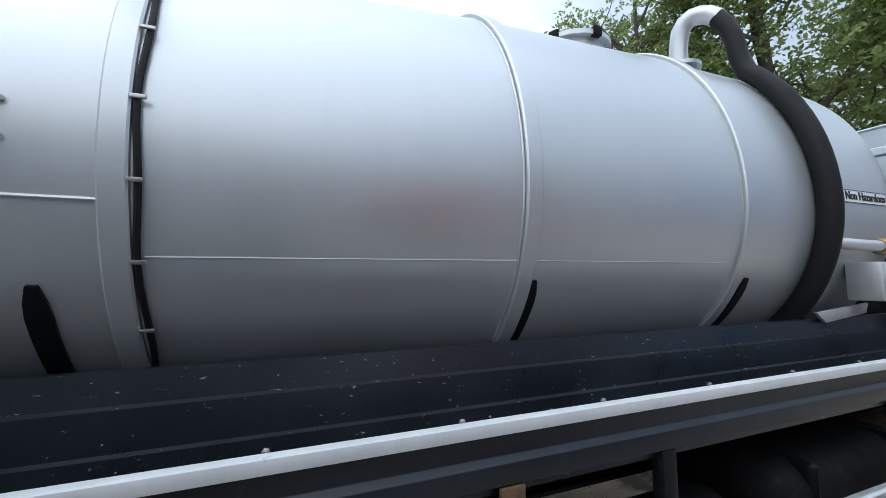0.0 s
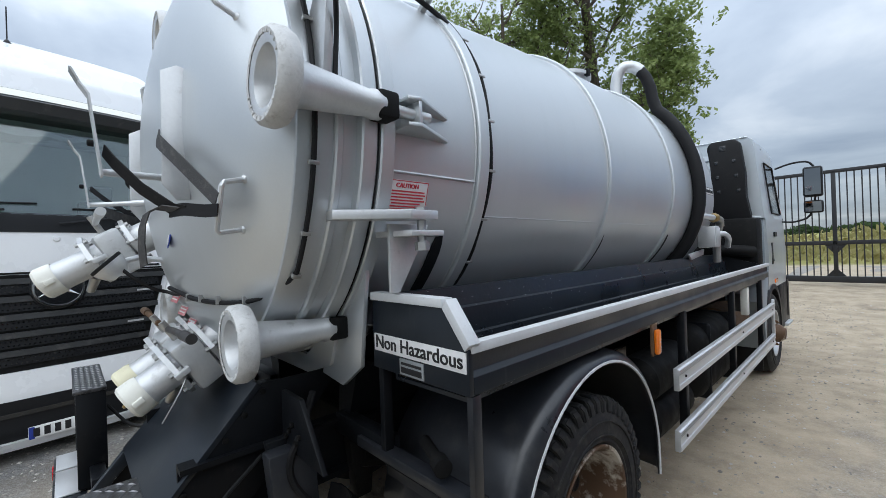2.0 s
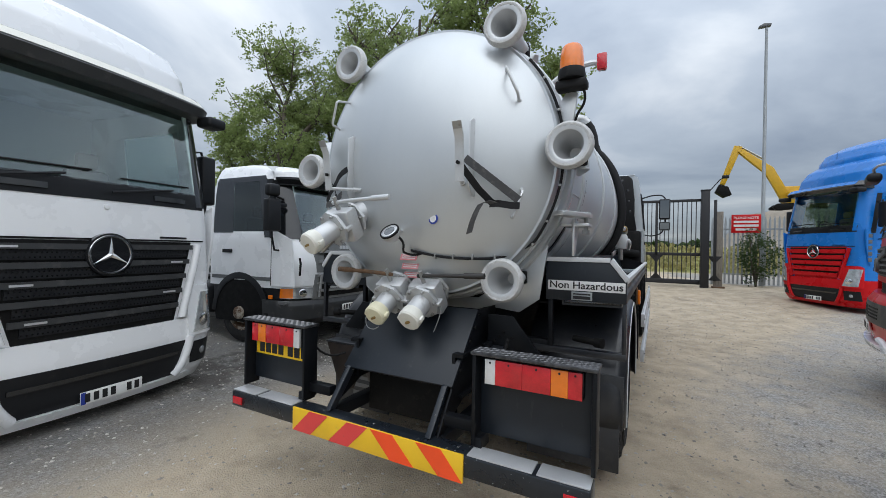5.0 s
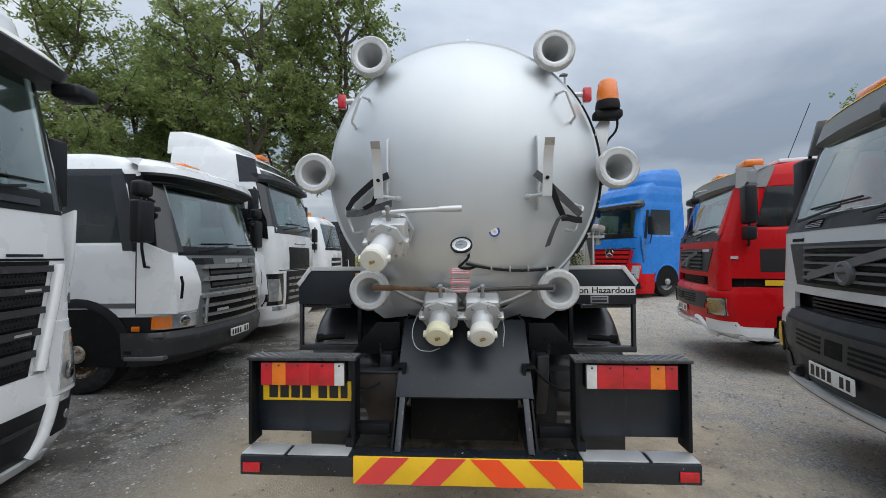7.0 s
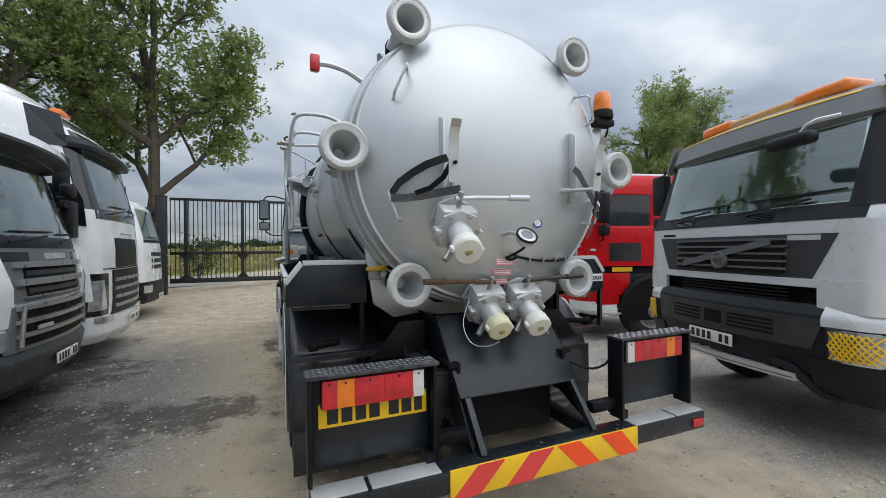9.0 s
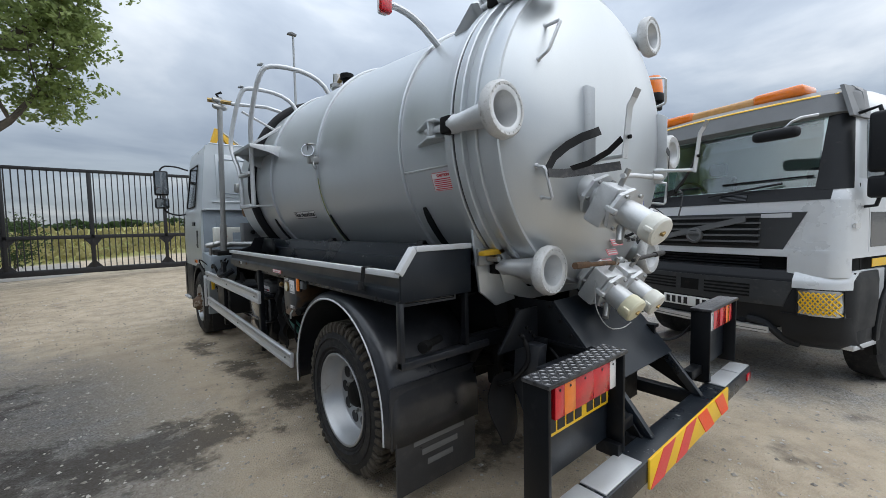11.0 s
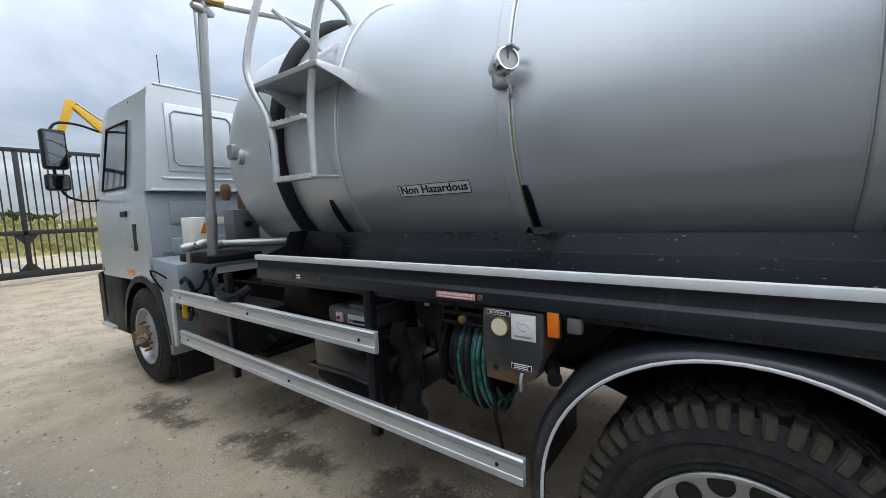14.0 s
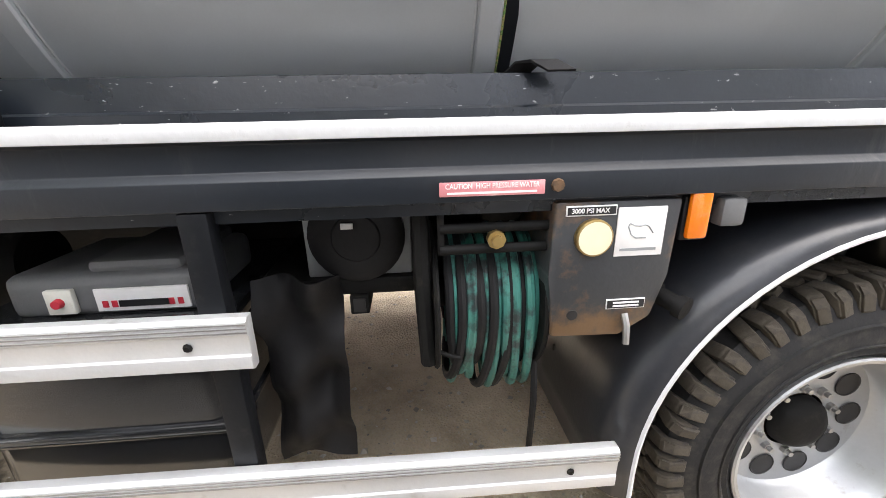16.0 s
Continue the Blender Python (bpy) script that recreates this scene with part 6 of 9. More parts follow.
for side in (1, -1):
    def bx(a, b):
        return (min(a * side, b * side), max(a * side, b * side))
    lamp_box = part("lamp_box", Shape().box(*bx(0.605, 0.625), 0.095, 0.212, 0.615, 1.085, 0.003), BLACK, tanker, "black steel rear lamp box")
    part("side_plate", Shape().box(*bx(1.195, 1.215), 0.095, 0.212, 0.615, 1.085, 0.003), BLACK, lamp_box)
    part("back_plate", Shape().box(*bx(0.625, 1.195), 0.175, 0.19, 0.66, 1.085, 0.002), SKIRT, lamp_box)
    cov = part("cover", Shape().box(*bx(0.597, 1.222), 0.085, 0.215, 1.087, 1.105, 0.004), CHEQUER, lamp_box, "worn chequer plate cover")
    tagged(part("chequer_pattern", lozenges(min(0.60 * side, 1.22 * side), max(0.60 * side, 1.22 * side), 0.09, 0.21, 1.105), WORNCHECK, cov), kind="stuff")
    part("support_arm", Shape().box(*bx(0.42, 0.62), 0.14, 0.20, 0.66, 0.72, 0.004), BLACK, lamp_box)
    part("support_post", Shape().box(*bx(0.62, 0.66), 0.10, 0.212, 0.595, 0.66, 0.004), BLACK, lamp_box)
    tl = part("tail_lamp", Shape().box(*bx(0.665, 1.155), 0.125, 0.175, 0.940, 1.075, 0.008), PLASTIC, lamp_box, "rear lamp cluster")
    for a, b, mt in ((0.67, 0.7255, LENSW), (0.7265, 0.8655, LENSR), (0.8665, 1.0055, LENSR), (1.0065, 1.0855, LENSO), (1.0865, 1.150, LENSR)):
        part("lens", Shape().box(*bx(a, b), 0.108, 0.128, 0.944, 1.071, 0.002), mt, tl)
        part("screw", Shape().lathe([(0, 0.006), (0.003, 0.005)], ((a + b) / 2 * side, 0.1085, 1.055), (0, -1, 0), 8), PLASTIC, tl)
    for k, (a, b) in enumerate(((0.62, 0.95), (0.97, 1.205))):
        part("tread_plate", Shape().box(*bx(a, b), 0.01, 0.125, 0.601, 0.609, 0.002), ALU, bumper, "bright aluminium tread plate")
    part("reflector", Shape().box(*bx(1.095, 1.19), -0.008, 0.0, 0.515, 0.565, 0.002), LENSR, bumper, "red end reflector")
    part("bumper_arm", Shape().box(*bx(0.36, 0.43), 0.13, 0.75, 0.52, 0.60, 0.006), BLACK, bumper)
    if side < 0:
        hang = part("step_bracket", Shape().box(-0.722, -0.362, 0.410, 0.516, 0.928, 0.942, 0.003), GUARD, tanker, "scuffed black step bracket over a hanging plate")
        part("hanging_plate", Shape().prism([(-0.716, 0.926), (-0.368, 0.926), (-0.368, 0.86), (-0.46, 0.62), (-0.58, 0.585)], "y", 0.416, 0.428, 0.003), BROWNED, hang, "dark browned steel plate")
        part("hanging_plate", Shape().prism([(-0.716, 0.926), (-0.700, 0.926), (-0.566, 0.585), (-0.582, 0.585)], "y", 0.428, 0.510, 0.003), BROWNED, hang)
    part("stay_arm", Shape().prism([(0.60, 1.0), (0.78, 1.0), (0.80, 0.72), (0.72, 0.56), (0.62, 0.80)], "x", 0.53 * side - 0.04, 0.53 * side + 0.04, 0.012), GUARD, tanker)
np_ = part("number_plate", Shape().box(-1.163, -0.640, 0.160, 0.172, 0.842, 0.953, 0.002), PLATEY, tanker, "yellow rear number plate with dark bars")
for k, (a, b) in enumerate(((-1.125, -1.075), (-1.06, -1.01), (-0.995, -0.945), (-0.93, -0.88), (-0.835, -0.785), (-0.77, -0.72), (-0.705, -0.665))):
    part("lettering_bar", Shape().box(a, b, 0.157, 0.160, 0.858, 0.937), INK, np_)

# ---- side guards ----
for side in (1, -1):
    spans = ((2.585, 5.93, 0.898, 1.024, 0.0), (2.575, 5.90, 0.556, 0.676, 0.0)) if side > 0 else ((3.315, 5.81, 0.980, 1.098, 0.022), (2.50, 5.74, 0.566, 0.684, 0.075))
    for y0, y1, z0, z1, rise in spans:
        gx = 0.0 if side > 0 else -0.03
        xs = [(1.335, z0), (1.345, z0 + 0.006), (1.345, z0 + 0.035), (1.340, z0 + 0.038), (1.340, z1 - 0.038), (1.345, z1 - 0.035), (1.345, z1 - 0.006), (1.335, z1), (1.312, z1), (1.312, z0)]
        g = part("side_guard", Shape().prism([(x * side, z) for x, z in xs], "y", y0, y1, 0.0015), ALU, tanker, "ribbed aluminium side guard rail")
        g.matrix_basis = Matrix.Translation((gx * side, y0, z0)) @ Euler((math.atan2(rise, y1 - y0), 0, 0)).to_matrix().to_4x4() @ Matrix.Translation((0, -y0, -z0))
        for q in range(3):
            part("groove", Shape().box(min(1.3455 * side, 1.3475 * side), max(1.3455 * side, 1.3475 * side), y0, y1, z1 - 0.012 - 0.009 * q, z1 - 0.009 - 0.009 * q), STEEL, g)
        for yy in (y0 + 0.12, (y0 + y1) / 2, y1 - 0.15):
            part("rivet", Shape().lathe([(0, 0.010), (0.006, 0.006)], (1.341 * side, yy, (z0 + z1) / 2), (side, 0, 0), 8), SOOTSHADE, g)
    for yy in ((2.95, 4.3, 5.6) if side > 0 else (3.39, 4.9)):
        part("guard_post", Shape().box(min(1.235 * side, 1.280 * side), max(1.235 * side, 1.280 * side), yy - 0.028, yy + 0.028, 0.50, 1.303, 0.004), BLACK, tanker, "black side guard post")
    part("guard_end", Shape().box(min(1.312 * side, 1.342 * side), max(1.312 * side, 1.342 * side), 5.76 if side < 0 else 5.90, 5.79 if side < 0 else 5.93, 0.62, 1.06, 0.004), ALU, tanker)


# ---- parked truck cabs: each built nose to +x, x = 0 at the nose, y to its left ----
class Cab:
    def __init__(self, levels, length, bow, corner):
        self.levels, self.length, self.bow, self.corner = levels, length, bow, corner

    def at(self, z, k):
        lv = self.levels
        if z <= lv[0][0]:
            return lv[0][k]
        for a, b in zip(lv, lv[1:]):
            if z <= b[0]:
                t = (z - a[0]) / (b[0] - a[0])
                return a[k] + (b[k] - a[k]) * t
        return lv[-1][k]

    def half(self, z):
        return self.at(z, 2)

    def fx(self, y, z):
        h, c = self.half(z), self.corner
        x = self.at(z, 1) - self.bow * (y / h) ** 2
        e = min(c, abs(y) - (h - c))
        if e > 0:
            x -= c - math.sqrt(max(0.0, c * c - e * e))
        return x

    def flank(self, f, z, s, off=0.0, back=None):
        """A point on a flank: f from 0 at the back to 1 at the front corner."""
        back = -self.length if back is None else back
        h = self.half(z)
        return (back + (self.fx(h, z) - back) * f, s * (h + off), z)

    def side_pane(self, z0, z1, s, f0=0.375, f1=0.875, off=0.003):
        return Shape().sheet(lambda f, z: self.flank(f, z, s, off), [f0 + (f1 - f0) * i / 4 for i in range(5)], [z0 + (z1 - z0) * i / 4 for i in range(5)], 0.005, (0, -s, 0))

    def shell(self, z0, z1, hole=None, rows=16, back=None, top=True, side=None):
        """The painted skin from z0 to z1, open where the windscreen (half width, z0, z1) sits."""
        back = -self.length if back is None else back
        zs = sorted({z0 + (z1 - z0) * i / rows for i in range(rows + 1)} | {lv[0] for lv in self.levels if z0 < lv[0] < z1} | ({hole[1], hole[2]} if hole else set()) | (set(side) if side else set()))
        q = [math.sin(math.pi / 2 * i / 14) for i in range(15)]
        fr = sorted(set(q) | {-v for v in q} | ({hole[0], -hole[0]} if hole else set()), reverse=True)
        sides = 8

        def row(z):
            h = self.half(z)
            xc = self.fx(h, z)
            pts = [(back + (xc - back) * i / sides, h, z) for i in range(sides)]
            for f in fr:
                pts.append((self.fx(f * h, z), f * h, z))
            pts += [(back + (xc - back) * i / sides, -h, z) for i in range(sides - 1, -1, -1)]
            return pts
        g = [row(z) for z in zs]
        n = len(g[0])
        faces = []
        for i in range(len(zs) - 1):
            zc = (zs[i] + zs[i + 1]) / 2
            for j in range(n - 1):
                if hole and hole[1] < zc < hole[2] and sides <= j < n - sides - 1:
                    f = j - sides
                    if f < len(fr) - 1 and abs(fr[f] + fr[f + 1]) / 2 < hole[0]:
                        continue
                if side and side[0] < zc < side[1] and (3 <= j < 7 or 3 <= n - 2 - j < 7):
                    continue
                faces.append((i * n + j, (i + 1) * n + j, (i + 1) * n + j + 1, i * n + j + 1))
        for i in range(len(zs) - 1):
            faces.append((i * n, i * n + n - 1, (i + 1) * n + n - 1, (i + 1) * n))
        if top:
            faces.append(tuple((len(zs) - 1) * n + j for j in range(n)))
        faces.append(tuple(j for j in reversed(range(n))))
        s = Shape()
        s.add([p for r in g for p in r], faces)
        return s

    def front(self, y0, y1, z0, z1, off=0.004, thick=0.02, top=None, ny=14, nz=6):
        """A panel that follows the nose; top: (y0, y1) at its upper edge, if it differs."""
        t0, t1 = top or (y0, y1)

        def fn(u, v):
            z = z0 + (z1 - z0) * v
            a, b = y0 + (t0 - y0) * v, y1 + (t1 - y1) * v
            y = a + (b - a) * u
            return (self.fx(y, z) + off, y, z)
        return Shape().sheet(fn, [i / ny for i in range(ny + 1)], [i / nz for i in range(nz + 1)], thick, (-1, 0, 0))

    def side(self, pts, s, off=0.004, thick=0.02, grow=0.0):
        """A polygon of (x, z) on the left (s = 1) or right (s = -1) flank."""
        v = [(x, s * (self.half(z) + off), z) for x, z in pts] + [(x, s * (self.half(z) + off - thick), z) for x, z in pts]
        n = len(pts)
        sh = Shape()
        sh.add(v, [tuple(range(n)), tuple(range(2 * n - 1, n - 1, -1))] + [(i, n + i, n + (i + 1) % n, (i + 1) % n) for i in range(n)])
        return sh


def pane(name, shape, parent, material=None):
    ob = part(name, shape, material or GLASS, parent, "window glass reflecting the sky")
    ob.visible_shadow = False
    return ob


def plate(parent, cab, y, z, w=0.52, h=0.11, off=0.03, bars=7):
    x = cab.fx(y, z) + off
    p = part("number_plate", Shape().box(x - 0.012, x, y - w / 2, y + w / 2, z - h / 2, z + h / 2, 0.003), PLATEW, parent, "white front number plate with dark bars")
    for k in range(bars):
        a = y - w * 0.40 + w * 0.80 * k / (bars - 1)
        if k == 4:
            continue
        part("lettering_bar", Shape().box(x, x + 0.002, a - 0.021, a + 0.021, z - 0.038, z + 0.038), INK, p)
    return p


def mirror(parent, x, y, z, s, h=0.42, arm=True, w=0.20, small=True):
    hd = part("mirror_head", Shape().box(x - 0.07, x + 0.07, min(y, y + s * w), max(y, y + s * w), z - h / 2, z + h / 2, 0.035, None, 3), PLASTIC, parent, "black door mirror")
    part("mirror_glass", Shape().box(x - 0.074, x - 0.071, min(y + s * 0.03, y + s * (w - 0.03)), max(y + s * 0.03, y + s * (w - 0.03)), z - h / 2 + 0.04, z + h / 2 - 0.04), MIRROR, hd)
    if small:
        h2 = part("mirror_head", Shape().box(x - 0.06, x + 0.06, min(y, y + s * w), max(y, y + s * w), z - h / 2 - 0.22, z - h / 2 - 0.03, 0.03, None, 3), PLASTIC, parent)
        part("mirror_glass", Shape().box(x - 0.064, x - 0.061, min(y + s * 0.03, y + s * (w - 0.03)), max(y + s * 0.03, y + s * (w - 0.03)), z - h / 2 - 0.20, z - h / 2 - 0.05), MIRROR, h2)
    if arm:
        part("mirror_arm", Shape().tube([(x - 0.05, y - s * 0.14, z + h / 2 + 0.02), (x, y + s * w * 0.5, z + h / 2 + 0.06), (x, y + s * w * 0.5, z - h / 2 - 0.28), (x - 0.06, y - s * 0.14, z - h / 2 - 0.30)], 0.016, 8, 1), PLASTIC, parent)


def wipers(parent, cab, z, spans):
    for y0, y1, z1 in spans:
        pts = [(cab.fx(y0 + (y1 - y0) * t, z + (z1 - z) * t) + 0.05 - 0.01 * t, y0 + (y1 - y0) * t, z + (z1 - z) * t) for t in (0, 0.25, 0.5, 0.75, 1)]
        part("wiper_arm", Shape().tube(pts[:4], 0.011, 6), PLASTIC, parent, "black windscreen wiper")
        b = [(cab.fx(y0 + (y1 - y0) * t, z1 + 0.012) + 0.022, y0 + (y1 - y0) * t, z1 + 0.005 + 0.02 * t) for t in (0.12, 0.4, 0.7, 1.0)]
        part("wiper_blade", Shape().tube(b, 0.009, 6), RUBBER, parent)


def interior(parent, cab, z0, z1):
    h = cab.half(z0) - 0.10
    fx = cab.at(z0, 1) - cab.bow
    part("dashboard", Shape().box(fx - 0.62, fx - 0.16, -h + 0.05, h - 0.05, z0 - 0.30, z0 - 0.02, 0.06), DASH, parent)
    part("cab_lining", Shape().box(-cab.length + 0.06, -cab.length + 0.10, -h, h, z0 - 0.7, z1 + 0.15), BLIND, parent)
    part("cab_floor", Shape().box(-cab.length + 0.05, fx - 0.2, -h, h, z0 - 0.75, z0 - 0.70), SEAT, parent)
    for s in (1, -1):
        st = part("seat", Shape().box(fx - 1.30, fx - 0.85, 0.62 * s - 0.24, 0.62 * s + 0.24, z0 - 0.45, z0 - 0.30, 0.05), SEAT, parent, "dark cloth cab seat")
        part("backrest", Shape().box(fx - 1.38, fx - 1.26, 0.62 * s - 0.23, 0.62 * s + 0.23, z0 - 0.35, z0 + 0.30, 0.05), SEAT, st)
        part("headrest", Shape().box(fx - 1.36, fx - 1.27, 0.62 * s - 0.12, 0.62 * s + 0.12, z0 + 0.32, z0 + 0.50, 0.04), SEAT, st)
        part("lining_panel", Shape().box(-cab.length + 0.1, fx - 0.5, (h - 0.0) * s - 0.01, (h - 0.0) * s + 0.01, z0 - 0.7, z0 - 0.02), DASH, parent)
    ringpts = [(fx - 0.70 + 0.08 * math.sin(a), -0.62 + 0.21 * math.cos(a), z0 + 0.02 + 0.19 * math.sin(a)) for a in [2 * math.pi * i / 24 for i in range(25)]]
    part("steering_wheel", Shape().tube(ringpts, 0.016, 8), RUBBER, parent)


def running_gear(parent, length, axle=-1.35, rear=-5.1, wheel_r=0.50, half=1.22, rimmat=RIM, rearmost=True):
    ch = part("chassis", Shape().box(-length, -0.6, -0.42, -0.34, 0.72, 0.98, 0.01), SOOTSHADE, parent, "dark truck chassis")
    part("chassis_rail", Shape().box(-length, -0.6, 0.34, 0.42, 0.72, 0.98, 0.01), SOOTSHADE, parent)
    part("engine", Shape().box(-2.1, -0.35, -0.5, 0.5, 0.45, 1.15, 0.1), SOOTSHADE, parent)
    part("catwalk", Shape().box(-length, -2.3, -0.45, 0.45, 0.99, 1.02, 0.005), CHEQUER, parent)
    for s in (1, -1):
        base = thing_wheel(parent, (axle, half * s, wheel_r), s, wheel_r, 0.29, RUSTY if rimmat is RUSTY else rimmat)
        part("fuel_tank", Shape().box(rear + 0.8, axle - 0.85, min(0.55 * s, 1.15 * s), max(0.55 * s, 1.15 * s), 0.40, 0.95, 0.10, None, 3), PLASTIC, parent, "dark side tank")
        if rearmost:
            thing_wheel(parent, (rear, half * s, wheel_r), s, wheel_r, 0.56, rimmat)
            ang = [math.pi * i / 12 for i in range(13)]
            mg = Shape().sheet(lambda a, y: (rear + 0.60 * math.cos(a), y, wheel_r + 0.60 * math.sin(a)), ang, [min(0.60 * s, 1.24 * s), max(0.60 * s, 1.24 * s)])
            part("mudguard", mg, PLASTIC, parent).modifiers.new("thickness", "SOLIDIFY").thickness = 0.012


def thing_wheel(parent, at, s, r, width, rimmat):
    o = (0, s, 0)
    rr = 0.29
    w = part("wheel", Shape().lathe([(-width, rr), (-width - 0.01, r - 0.09), (-width + 0.02, r - 0.015), (-width * 0.5, r), (-0.02, r - 0.015), (0.012, r - 0.08), (0.012, r - 0.14), (0.0, rr + 0.01), (-0.03, rr - 0.01)], at, o, 40, False), TYRE, parent, "black tyre on a steel wheel")
    part("rim", Shape().lathe([(0.004, rr + 0.008), (0.004, rr - 0.01), (-0.06, rr - 0.04), (-0.08, rr - 0.07), (-0.03, 0.15), (0.02, 0.11), (0.07, 0.10), (0.09, 0.06), (0.09, 0.0)], at, o, 36, False), rimmat, w)
    for i in range(10):
        a = 2 * math.pi * i / 10
        part("wheel_nut", Shape().cyl((at[0] + 0.16 * math.cos(a), at[1] - 0.03 * s, at[2] + 0.16 * math.sin(a)), (at[0] + 0.16 * math.cos(a), at[1] + 0.012 * s, at[2] + 0.16 * math.sin(a)), 0.016, None, 6), STEEL, w)
    return w


def arch(parent, cab, x, z, r, s, mat, thick=0.07, half=None):
    """A wheel-arch lip, and a flat black sheet filling the arch in place of the well's shade."""
    n = 16
    h = (half or cab.half(1.0)) * s
    out = [(x + (r + thick) * math.cos(math.pi * i / n), z + (r + thick) * math.sin(math.pi * i / n)) for i in range(n + 1)]
    inn = [(x + r * math.cos(math.pi * i / n), z + r * math.sin(math.pi * i / n)) for i in range(n, -1, -1)]
    part("wheel_arch", Shape().prism(out + inn, "y", h - 0.03 * s, h + 0.018 * s, 0.004), mat, parent)
    # no well is cut: its shade is this black sheet on the flank
    part("wheel_well", Shape().prism([(x + r, z - 0.15)] + out[1:-1] + [(x - r, z - 0.15)], "y", h - 0.02 * s, h + 0.006 * s), SOOTSHADE, parent)


def badge(parent, cab, z, r, ring_mat=CHROME, spokes=3):
    x = cab.fx(0, z) + 0.05
    b = part("badge", Shape().lathe([(-0.06, r * 1.08), (0.0, r * 1.08), (0.004, r * 0.9), (-0.004, 0.0)], (x, 0, z), (1, 0, 0), 40, False), GLOSSBLACK, parent, "plain round maker's badge")
    part("badge_ring", Shape().lathe([(0.0, r), (0.012, r * 0.97), (0.012, r * 0.90), (0.0, r * 0.87)], (x, 0, z), (1, 0, 0), 40, False), ring_mat, b)
    for k in range(spokes):
        a = math.pi / 2 + 2 * math.pi * k / spokes
        c, d = math.cos(a), math.sin(a)
        sh = Shape()
        w = 0.12 * r
        sh.add([(x + 0.004, -d * w * -1, z + c * w * -1), (x + 0.004, c * 0.9 * r, z + d * 0.9 * r), (x + 0.004, -d * w, z + c * w), (x + 0.016, 0, z)], [(0, 1, 3), (1, 2, 3), (2, 0, 3), (0, 2, 1)])
        part("badge_arm", sh, ring_mat, b)
    return b


def mesh_strip(parent, cab, y0, y1, z0, z1, off=0.012, top=None, label=""):
    """A pierced grille strip: a dark plate with rows of small holes standing proud."""
    g = part("grille_mesh", cab.front(y0, y1, z0, z1, off, 0.02, top), PLASTIC, parent, label)
    rows = max(2, int((z1 - z0) / 0.028))
    s = Shape()
    for i in range(rows):
        z = z0 + (z1 - z0) * (i + 0.5) / rows
        n = int((y1 - y0) / 0.032)
        for j in range(n):
            y = y0 + (y1 - y0) * (j + (0.5 if i % 2 else 0.1)) / n + 0.008
            x = cab.fx(y, z) + off + 0.0015
            s.add([(x, y - 0.009, z), (x, y, z - 0.009), (x, y + 0.009, z), (x, y, z + 0.009)], [(0, 1, 2, 3)])
    tagged(part("grille_hole", s, GLOSSBLACK, g), kind="stuff")


